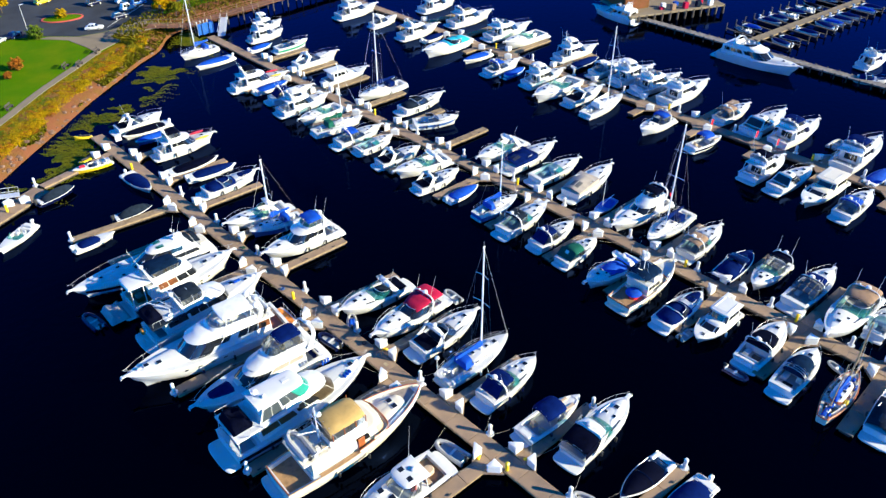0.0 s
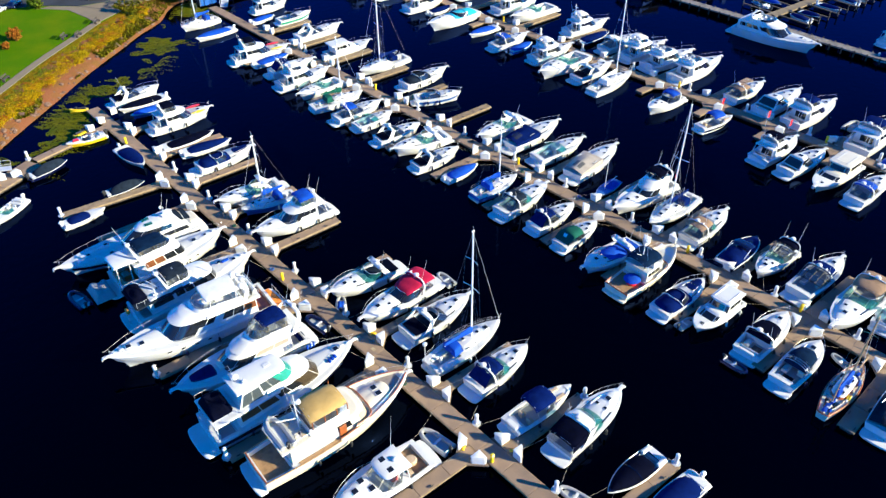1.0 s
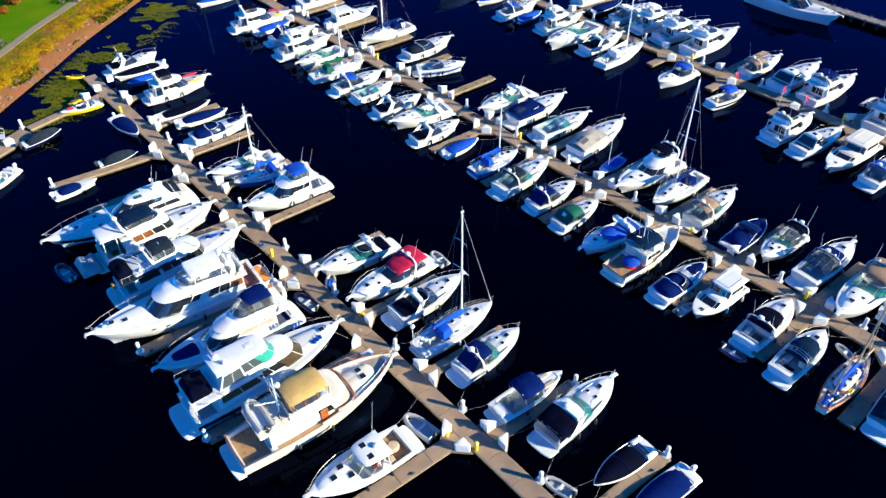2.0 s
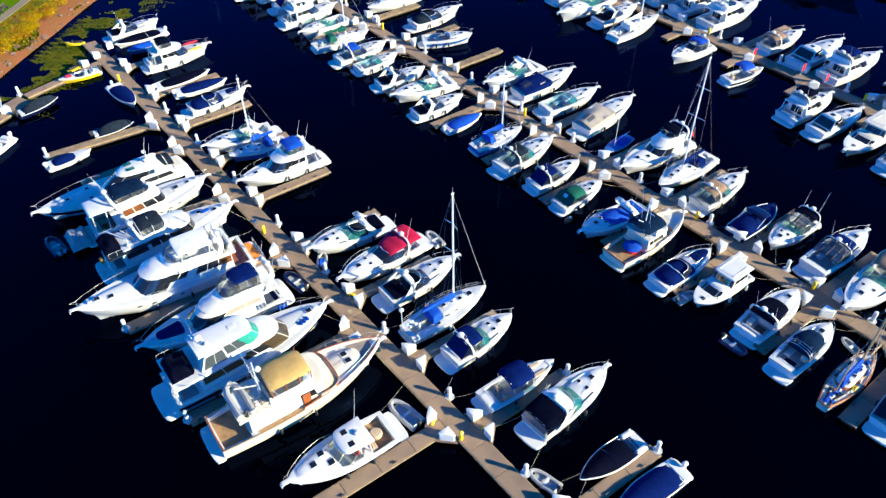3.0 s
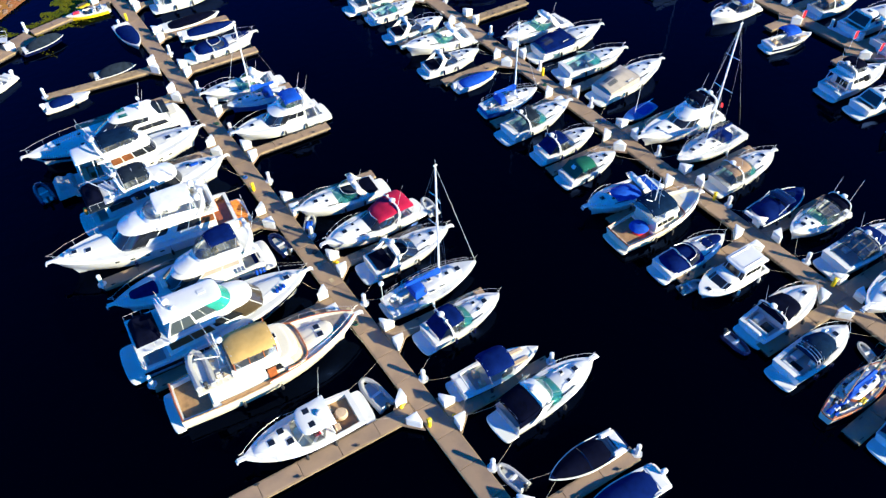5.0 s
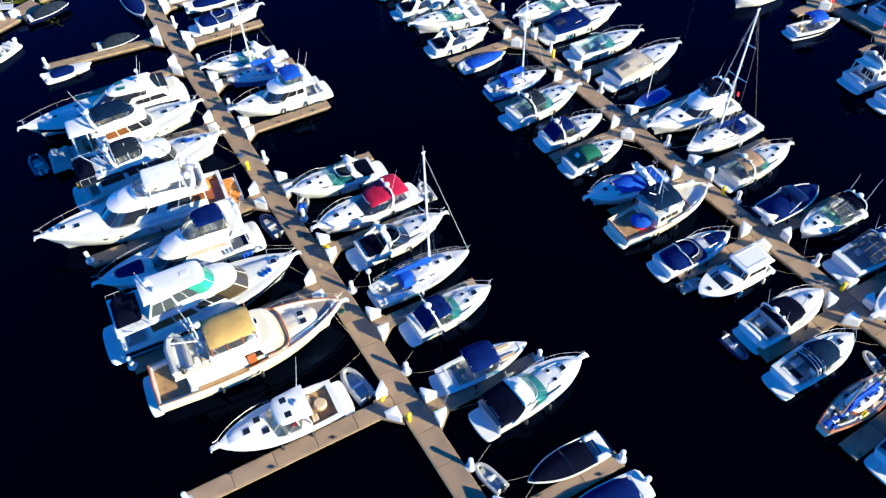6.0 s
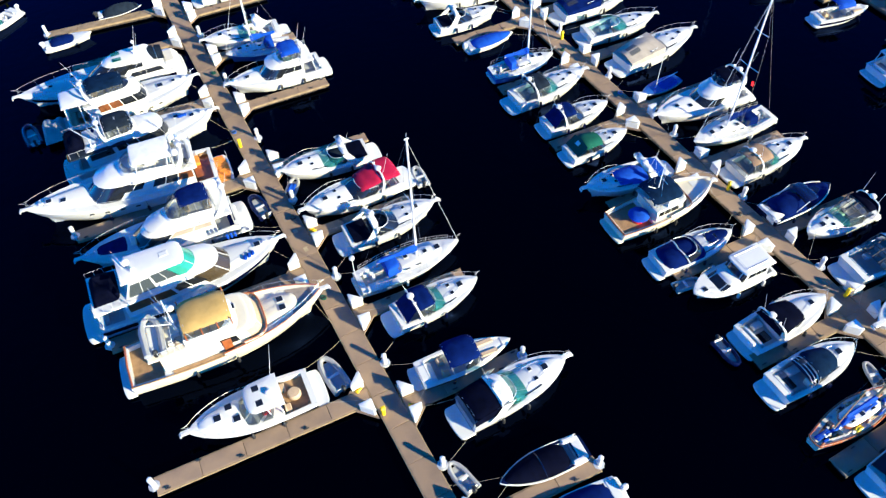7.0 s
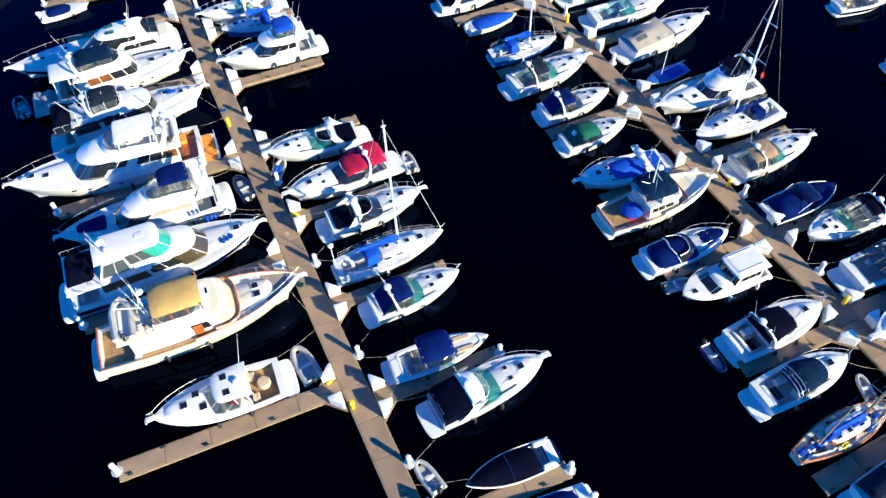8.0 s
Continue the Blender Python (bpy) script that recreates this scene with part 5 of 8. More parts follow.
        part("tender_floor", Geo().box(tx, -0.1, top + 0.2, 0.8, 2.6, 0.16, 0.04), GEL, t)
        part("tender_motor", Geo().box(tx, -1.6, top + 0.3, 0.35, 0.35, 0.75, 0.1), RUBBER, t)
        part("tender_strap", Geo().tube([(tx - 0.9, 0.5, top + 0.2), (tx - 0.6, 0.55, top + 0.72), (tx - 0.35, 0.6, top + 0.5)], 0.05, 4), YELLOW, t)
        part("foredeck_hood", dome(H, 0.66, 0.86, 0.62, 0.3, 0.05, 12, 0.35, 4), CREAM, boat, angle=60)
        for t2, s in ((0.55, 0.5), (0.78, 0.42), (0.78, -0.42)):
            hatch(boat, H.x(t2), s, (top + 0.2) if t2 < 0.6 else H.z(t2) + 0.36, 0.5)
        part("red_bucket", Geo().turned(H.x(0.64), -1.25, [(0.1, zd + 0.1), (0.2, zd + 0.12), (0.24, zd + 0.5)], 8), PAINT["red"], boat)
    else:
        part("blue_dinghy_cover", Geo().turned(H.x(0.22), -0.3, [(0.95, 1.55), (0.85, 1.7), (0.5, 1.85), (0.1, 1.9)], 14), CLOTH["blue"], boat, "round blue canvas cover")
        part("cover_base", Geo().turned(H.x(0.22), -0.3, [(0.6, 0.95), (0.6, 1.5), (0.9, 1.56)], 14), PAINT["red"], boat)
    # wood-capped bulwark
    for s in (-1, 1):
        ts = [lerp(0.45, 0.985, i / 10) for i in range(11)]
        part("bulwark", Geo().solid([[(H.x(t), s * (H.b(t) - 0.02), H.z(t) + 0.32), (H.x(t), s * max(0.02, H.b(t) - 0.1), H.z(t) + 0.32)] for t in ts], 0.34), CREAM, boat)
        part("cap_rail", Geo().tube([(H.x(t), s * max(0.02, H.b(t) - 0.05), H.z(t) + 0.34) for t in ts], 0.07, 5), CREAM if small else VARNISH, boat)
        part("side_cap", Geo().tube([(H.x(t), s * (H.b(t) - 0.04), H.z(t) + 0.05) for t in (0, 0.1, 0.2, 0.3, 0.4, 0.46)], 0.07, 5), VARNISH if small else TEAK, boat)
    part("transom_cap", Geo().tube([(H.x(0.005), -H.b(0), H.z(0) + 0.04), (H.x(0.0), 0, H.z(0) + 0.06), (H.x(0.005), H.b(0), H.z(0) + 0.04)], 0.08, 5), VARNISH, boat)
    part("foredeck_planking", Geo().grid([[(H.x(t), j / 3 * H.b(t) * 0.8, H.z(t) + 0.06) for j in range(-3, 4)] for t in (0.82, 0.86, 0.9, 0.94)]), DECK if small else PLANK, boat)
    bow_rail(boat, H, 0.55, 0.95)
    fenders(boat, H, (0.3, 0.5), RUBBER)
    return boat


def hardtop(x, y, turn, L, side="a"):
    boat = boat_at("fishing_cruiser", x, y, turn, "white sport fishing cruiser with hardtop and teak cockpit", "moored cruisers")
    H = Hull(L, 3.7, 1.0, 1.5, 0.09, fine=2.3)
    hull_parts(boat, H, GEL, hole=(0.05, 0.27), sole=0.55, side=0.3, liner=TEAK, band=PAINT["navy"])
    part("cabin_top", dome(H, 0.5, 0.92, 0.7, 0.32, 0.04, blunt=0.45), GEL, boat, angle=60)
    z = H.z(0.45)
    shell = Shell(H.x(0.3), H.x(0.62), 1.45, 1.4, 1.5, z, z + 1.05, 1.0, 0.1, 0.22)
    panes(boat, shell, ((0.14, 0.34), (0.36, 0.44), (0.45, 0.55), (0.56, 0.64), (0.66, 0.86)), 0.05, 0.97, SMOKE, "windscreen_pane")
    part("helm_deck", Geo().box(H.x(0.42), 0, z - 0.25, 2.4, 2.7, 0.2, 0.05), SOLE, boat)
    seat(boat, H.x(0.4), 0.6, z - 0.05, 0.6, 0.7, PAINT["red"], 1)
    seat(boat, H.x(0.4), -0.6, z - 0.05, 0.6, 0.7, GEL, 1)
    top = Shell(H.x(0.24), H.x(0.53), 1.4, 1.28, 0.8, z + 1.22, z + 1.34, 0.05, 0, 0.03, 0.7, 0.1)
    roof = part("hardtop_roof", top.body(), GEL, boat)
    g = Geo()
    for t, s in ((0.27, 1), (0.27, -1), (0.36, 1), (0.36, -1)):
        g.tube([(H.x(t), s * 1.32, z - 0.1), (H.x(t) + 0.2, s * 1.28, z + 1.25)], 0.05, 5)
    part("hardtop_post", g, GEL, boat)
    for s in (-0.62, 0.62):
        part("roof_hatch", Geo().box(H.x(0.42), s, z + 1.4, 0.5, 0.5, 0.05, 0.015), DARK, roof)
    part("radome", Geo().turned(H.x(0.33), 0.1, [(0.1, z + 1.42), (0.26, z + 1.48), (0.26, z + 1.6), (0.05, z + 1.7)], 10), GEL, roof)
    part("antenna", Geo().tube([(H.x(0.28), -1.2, z + 1.3), (H.x(0.2), -1.9, z + 4.2)], 0.02, 4, 0.008), ALLOY, roof)
    part("barrel_table", Geo().turned(H.x(0.15), 0, [(0.4, 0.55), (0.52, 0.8), (0.52, 1.0), (0.42, 1.14), (0.03, 1.15)], 14), VINYL, boat, "round wooden barrel table")
    seat(boat, H.x(0.23), 0.9, 0.55, 0.5, 0.7, VINYL, -1)
    seat(boat, H.x(0.23), -0.9, 0.55, 0.5, 0.7, VINYL, -1)
    g = Geo()
    for i in range(7):
        g.box(H.x0 - H.plat * 0.55, -1.2 + i * 0.4, 0.345, H.plat * 0.75, 0.1, 0.02, 0.005)
    part("platform_grating", g, SOLE, boat)
    for t, s in ((0.76, 0), (0.62, 0.55), (0.66, -0.6)):
        hatch(boat, H.x(t), s, H.z(t) + 0.36, 0.5)
    fenders(boat, H, (0.3, 0.55), RUBBER)
    bow_rail(boat, H, 0.45, 0.65)
    return boat


def sedan(x, y, turn, L, cream=False):
    boat = boat_at("cabin_boat", x, y, turn, f"{'cream' if cream else 'white'} cabin boat with hard roof and big front windows", "moored cruisers")
    paint = CREAM if cream else GEL
    H = Hull(L, 0.2 * L + 1.25, 0.85, 0.5 + 0.09 * L, 0.05, fine=3.2)
    hull_parts(boat, H, paint, hole=(0.03, 0.24), sole=0.5, side=0.25)
    z = H.z(0.45)
    trunk = Shell(H.x(0.4), H.x(0.8), H.b(0.5) - 0.3, H.b(0.65) - 0.32, 0.08 * L, z - 0.05, z + 0.55, 0.17 * L, 0, 0.12, 0.5)
    part("cabin_trunk", trunk.body(), paint, boat)
    panes(boat, trunk, ((0.38, 0.45), (0.46, 0.54), (0.55, 0.62)), 0.12, 0.9, DARK, "windscreen_pane")
    house = Shell(H.x(0.14), H.x(0.54), H.b(0.3) - 0.25, H.b(0.5) - 0.3, 0.07 * L, z - 0.1, z + 1.3, 0.07 * L, 0, 0.12, 0.55, 0.06)
    part("deckhouse", house.body(), paint, boat)
    house_windows(boat, house, 0.5, 0.88)
    part("roof", Shell(H.x(0.07), H.x(0.48), H.b(0.3) - 0.22, H.b(0.45) - 0.25, 0.05 * L, z + 1.32, z + 1.44, 0.02, 0, 0.02, 0.5, 0.05).body(), paint, boat)
    part("roof_rail", Geo().tube([(H.x(0.12), -0.8, z + 1.56), (H.x(0.42), -0.8, z + 1.56), (H.x(0.42), 0.8, z + 1.56), (H.x(0.12), 0.8, z + 1.56)], 0.02, 4), STEEL, boat)
    hatch(boat, H.x(0.87), 0.15, H.z(0.87) + 0.06, 0.42)
    if cream:
        part("red_cushion", Geo().box(H.x(0.1), 0, 0.5, 0.7, 1.4, 0.45, 0.1), PAINT["red"], boat)
    fenders(boat, H, (0.2, 0.55), GEL)
    bow_rail(boat, H, 0.5, 0.55)
    return boat


def rig(boat, H, mast_t, mast_h, boom_len, spar, cover, base):
    """Mast, spreaders, boom with its sail cover, and stays."""
    mx = H.x(mast_t)
    m = part("mast", Geo().tube([(mx, 0, base), (mx, 0, mast_h)], 0.1, 7, 0.075), spar, boat)
    g = Geo()
    for k in (0.5, 0.75):
        z, w = lerp(base, mast_h, k), H.b(mast_t) * (0.75 if k < 0.6 else 0.55)
        g.tube([(mx - 0.15, -w, z), (mx, 0, z + 0.05), (mx - 0.15, w, z)], 0.03, 4)
    part("spreaders", g, spar, m)
    part("masthead", Geo().box(mx, 0, mast_h - 0.05, 0.35, 0.1, 0.1, 0.02).tube([(mx, 0, mast_h), (mx, 0, mast_h + 0.6)], 0.012, 4), spar, m)
    z = base + 0.95
    b = part("boom", Geo().tube([(mx, 0, z), (mx - boom_len, 0, z + 0.1)], 0.06, 6), spar, boat)
    if cover:
        n = 12
        rows = []
        for i in range(n + 1):
            u = i / n
            r = 0.3 * (1 - 0.55 * u) + 0.03 * math.sin(9 * u)
            rows.append([(mx - u * boom_len + (0.05 if u == 0 else 0), 0.6 * r * math.cos(a), z + 0.1 * u + 0.12 + r * math.sin(a) * (1.5 - 0.6 * u)) for a in [k * math.pi / 4 for k in range(8)]])
        part("sail_cover", Geo().loft(rows, True), cover, b)
    stays = Geo()
    top = (mx, 0, mast_h)
    stays.tube([top, (H.x(0.005), 0, H.z(0) + 0.1)], 0.008, 3)
    for s in (-1, 1):
        for k, dx in ((0.98, 0), (0.5, 0.3), (0.5, -0.35)):
            w = H.b(mast_t) * (0.75 if k < 0.6 else 0.55)
            pts = [(mx, 0, lerp(base, mast_h, k))]
            if k > 0.9:
                pts += [(mx - 0.15, s * H.b(mast_t) * 0.55, lerp(base, mast_h, 0.75)), (mx - 0.15, s * H.b(mast_t) * 0.75, lerp(base, mast_h, 0.5))]
            stays.tube(pts + [(mx + dx, s * (H.b(mast_t) - 0.05), H.z(mast_t))], 0.008, 3)
    part("standing_rigging", stays, RIGGING, boat)
    part("furled_headsail", Geo().tube([(mx + 0.05, 0, mast_h - 0.3), (H.x(0.985), 0, H.z(1) + 0.3)], 0.011, 4, 0.016), ALLOY, boat)


def sailboat(x, y, turn, L, canvas="navy", hull="white", mast_h=12.5):
    boat = boat_at("sailboat", x, y, turn, f"{hull} sailing yacht with bare mast and {COLOUR[canvas]} sail cover", "moored sailing yachts")
    H = Hull(L, 0.17 * L + 1.5, 0.95, 1.3, 0.03, fine=1.9, stern=0.74, full=0.45)
    hull_parts(boat, H, PAINT.get(hull, GEL), hole=(0.05, 0.34), sole=0.5, side=0.5)
    part("coachroof", dome(H, 0.34, 0.82, 0.6, 0.42, 0.03, 14, 0.45, 5), GEL, boat, angle=60)
    z = H.z(0.5) + 0.44
    for t, s in ((0.78, 0), (0.66, 0), (0.48, 0.3)):
        hatch(boat, H.x(t), s, H.z(t) + (0.45 if t < 0.75 else 0.34), 0.48 if t > 0.7 else 0.36)
    for s in (-1, 1):
        for t in (0.45, 0.56):
            part("cabin_port", Geo().box(H.x(t), s * H.b(t) * 0.57, H.z(t) + 0.2, 0.6, 0.05, 0.12, 0.02), DARK, boat)
    shell = Shell(H.x(0.26), H.x(0.42), 0.95, 0.85, 0.5, H.z(0.36) + 0.2, H.z(0.36) + 0.95, 0.35, 0.05, 0.1, 0.8, 0.1)
    part("spray_hood", shell.body(), CLOTH[canvas], boat)
    panes(boat, shell, ((0.37, 0.49), (0.51, 0.63)), 0.15, 0.75, CLEAR, "hood_window")
    for s in (-1, 1):
        part("cockpit_bench", Geo().box(H.x(0.2), s * (H.b(0.2) - 0.75), 0.5, 0.24 * L, 0.45, 0.35, 0.05), GEL, boat)
        ts = [lerp(0.06, 0.92, i / 9) for i in range(10)]
        g = Geo()
        for k in (0.32, 0.6):
            g.tube([(H.x(t), s * (H.b(t) - 0.06), H.z(t) + k) for t in ts], 0.011, 3)
        for t in ts:
            g.tube([(H.x(t), s * (H.b(t) - 0.06), H.z(t)), (H.x(t), s * (H.b(t) - 0.06), H.z(t) + 0.62)], 0.014, 4)
        part("lifeline", g, STEEL, boat)
    wheel = [(H.x(0.13), 0.45 * math.cos(a), 1.25 + 0.45 * math.sin(a)) for a in [i * math.pi / 7 for i in range(15)]]
    part("steering_wheel", Geo().tube(wheel, 0.025, 4), STEEL, boat)
    part("binnacle", Geo().box(H.x(0.15), 0, 0.5, 0.25, 0.25, 0.8, 0.05), GEL, boat)
    if mast_h == 14.6:
        part("stern_dome_post", Geo().tube([(H.x(0.01), 0.8, H.z(0)), (H.x(0.01), 0.8, 3.2)], 0.035, 5).turned(H.x(0.01), 0.8, [(0.05, 3.15), (0.24, 3.25), (0.24, 3.4), (0.05, 3.5)], 10), GEL, boat)
    rig(boat, H, 0.58, mast_h, 0.36 * L, ALLOY, CLOTH[canvas], z - 0.1)
    bow_rail(boat, H, 0.86, 0.62, pulpit=False)
    fenders(boat, H, (0.4,), GEL)
    return boat


def ketch(x, y, turn, L):
    boat = boat_at("wooden_ketch", x, y, turn, "old cream wooden ketch with varnished rim, cluttered deck and blue tarpaulins", "moored sailing yachts")
    H = Hull(L, 2.5, 0.85, 1.25, 0.0, fine=2.0, stern=0.42, full=0.5)
    hull_parts(boat, H, CREAM, deck=CREAM, hole=(0.06, 0.26), sole=0.45, side=0.4, liner=TEAK, rail=VARNISH)
    for s in (-1, 1):
        part("cap_rail", Geo().tube([(H.x(k / 14), s * (H.b(k / 14) - 0.04), H.z(k / 14) + 0.1) for k in range(15)], 0.055, 5), VARNISH, boat, "varnished cap rail")
    part("taffrail", Geo().tube([(H.x(0) - 0.22 * math.cos(a), H.b(0) * math.sin(a), H.z(0) + 0.1) for a in [math.pi * (i / 10 - 0.5) for i in range(11)]], 0.055, 5), VARNISH, boat, "varnished stern rail")
    part("coachroof", dome(H, 0.3, 0.74, 0.58, 0.42, 0.03, 12, 0.35, 6), VARNISH, boat, angle=60)
    part("cabin_roof", dome(H, 0.31, 0.72, 0.54, 0.12, 0.4, 12, 0.35, 6), GEL, boat, angle=60)
    rig(boat, H, 0.62, 9.5, 0.34 * L, SPAR, CLOTH["blue"], 1.3)
    part("mizzen_mast", Geo().tube([(H.x(0.22), 0, 0.5), (H.x(0.22), 0, 6.5)], 0.06, 6, 0.04), SPAR, boat)
    part("bowsprit", Geo().tube([(H.x(0.92), 0, H.z(0.95) + 0.1), (H.x(1) + 1.0, 0, H.z(1) + 0.3)], 0.07, 6), SPAR, boat)
    # rumpled tarpaulins laid end to end along the middle of the boat
    gear = random.Random(12)
    for k in range(5):
        t = 0.08 + 0.13 * k
        part("tarpaulin", drape(H.x(t) + 0.1, gear.uniform(-0.15, 0.25), H.z(t) + (0.5 if t > 0.28 else 0.12), 0.16 * L, gear.uniform(0.28, 0.5), gear.uniform(0.12, 0.24), 2.0), CLOTH["blue"], boat, "rumpled blue tarpaulin")
    for k in range(46):
        t = gear.uniform(0.03, 0.93)
        y = gear.uniform(0.62, 0.86) * gear.choice((-1, 1)) if 0.28 < t < 0.75 else gear.uniform(-0.8, 0.8)
        mat = (VARNISH, GEL, HYPALON, TEAK, CLOTH["blue"], GEL, RUBBER, VINYL, CLOTH["ink"], CREAM)[k % 10]
        part("deck_gear", Geo().box(H.x(t), y * H.b(t), H.z(t) + 0.04, gear.uniform(0.12, 0.55), gear.uniform(0.1, 0.3), gear.uniform(0.08, 0.28), 0.04), mat, boat, "loose deck gear")
    for k in range(6):
        t, side = gear.uniform(0.05, 0.8), gear.choice((-1, 1))
        part("spare_spar", Geo().tube([(H.x(t), side * 0.7 * H.b(t), H.z(t) + 0.16), (H.x(t + 0.17), side * 0.74 * H.b(t + 0.17), H.z(t + 0.17) + 0.16)], 0.035, 5), GEL if k % 2 else SPAR, boat)
    part("sail_bag", drape(H.x(0.4), -0.72 * H.b(0.4), H.z(0.4) + 0.06, 0.8, 0.4, 0.25, 2.0), PAINT["yellow"], boat, "yellow sail bag")
    for t in (0.38, 0.5, 0.62):
        hatch(boat, H.x(t), -0.22, H.z(t) + 0.5, 0.36)
    bow_rail(boat, H, 0.7, 0.5, pulpit=False)
    return boat


def dinghy(x, y, turn, L, blue=False, navy=False):
    words = "blue motor cover" if blue else "navy hull" if navy else "grey tubes"
    boat = boat_at("inflatable_dinghy", x, y, turn, f"small inflatable dinghy with {words} floating beside the dock", "tenders")
    L = min(L, 3.6)
    w, r = 0.17 * L, 0.062 * L
    pts = [(-L / 2 + 0.1, -w), (0.1 * L, -w), (0.3 * L, -w * 0.8), (0.43 * L, -w * 0.4), (0.46 * L, 0), (0.43 * L, w * 0.4), (0.3 * L, w * 0.8), (0.1 * L, w), (-L / 2 + 0.1, w)]
    part("tube", Geo().tube([(a, b, 0.28 + 0.12 * max(0, a / L)) for a, b in pts], r, 8), PAINT["navy"] if navy else HYPALON, boat)
    part("floor", Geo().box(-0.05 * L, 0, 0.1, 0.8 * L, 2 * w - r, 0.1, 0.02), SOLE, boat)
    part("thwart", Geo().box(-0.05 * L, 0, 0.36, 0.25, 2 * w, 0.06, 0.02), GEL, boat)
    part("transom", Geo().box(-L / 2 + 0.25, 0, 0.1, 0.06, 2 * w - r, 0.45, 0.02), GEL, boat)
    part("motor", Geo().box(-L / 2 + 0.1, 0, 0.05, 0.2, 0.22, 0.55, 0.06).box(-L / 2 + 0.08, 0, 0.6, 0.42, 0.3, 0.3, 0.1), RUBBER, boat)
    if blue:
        part("canvas_cover", drape(-0.1 * L, 0, 0.34, 0.55 * L, 1.6 * w, 0.35, 2.0), CLOTH["blue"], boat)
    return boat


def dinghy_sail(x, y, turn, L):
    boat = boat_at("sailing_dinghy", x, y, turn, "small blue sailing dinghy with bare mast", "tenders")
    H = Hull(L, 1.9, 0.5, 0.7, 0.0, fine=2.0, stern=0.7)
    hull_parts(boat, H, PAINT["blue"], deck=PAINT["blue"], hole=(0.1, 0.5), sole=0.25, side=0.25)
    part("cockpit_cover", dome(H, 0.08, 0.55, 0.9, 0.18, 0.03), CLOTH["blue"], boat, angle=60)
    part("mast", Geo().tube([(H.x(0.62), 0, 0.6), (H.x(0.6), 0, 5.5)], 0.04, 5, 0.025), ALLOY, boat)
    part("boom", Geo().tube([(H.x(0.61), 0, 1.2), (H.x(0.05), 0, 1.3)], 0.03, 5), ALLOY, boat)
    return boat


def yacht_hull(x, y, turn, L, label, beam, zs, zb, hole, sole, liner=SOLE, band=None, fine=2.5, plat=0.08):
    boat = boat_at("motor_yacht", x, y, turn, label, "moored motor yachts")
    H = Hull(L, beam, zs, zb, plat, fine=fine)
    hull_parts(boat, H, GEL, hole=hole, sole=sole, side=0.3, liner=liner, band=band)
    part("cabin_top", dome(H, 0.52, 0.93, 0.7, 0.016 * L, 0.03, 14, 0.5, 3), DECK, boat, angle=60)
    part("windlass", Geo().box(H.x(0.92), 0, H.z(0.92) + 0.1, 0.45, 0.3, 0.22, 0.06), STEEL, boat)
    part("bow_roller", Geo().box(H.x(0.985), 0, H.z(0.98) + 0.03, 0.9, 0.14, 0.1, 0.03), STEEL, boat)
    for t in (0.45, 0.53, 0.61, 0.69):
        for s in (-1, 1):
            p = H.section(t)[3]
            part("hull_port", Geo().box(p[0], s * (p[1] + 0.0), p[2] - 0.1, 0.42, 0.06, 0.15, 0.02), DARK, boat)
    fenders(boat, H, (0.2, 0.4, 0.6), PAINT["navy"] if L > 15 else RUBBER)
    bow_rail(boat, H, 0.4, 0.7)
    return boat, H


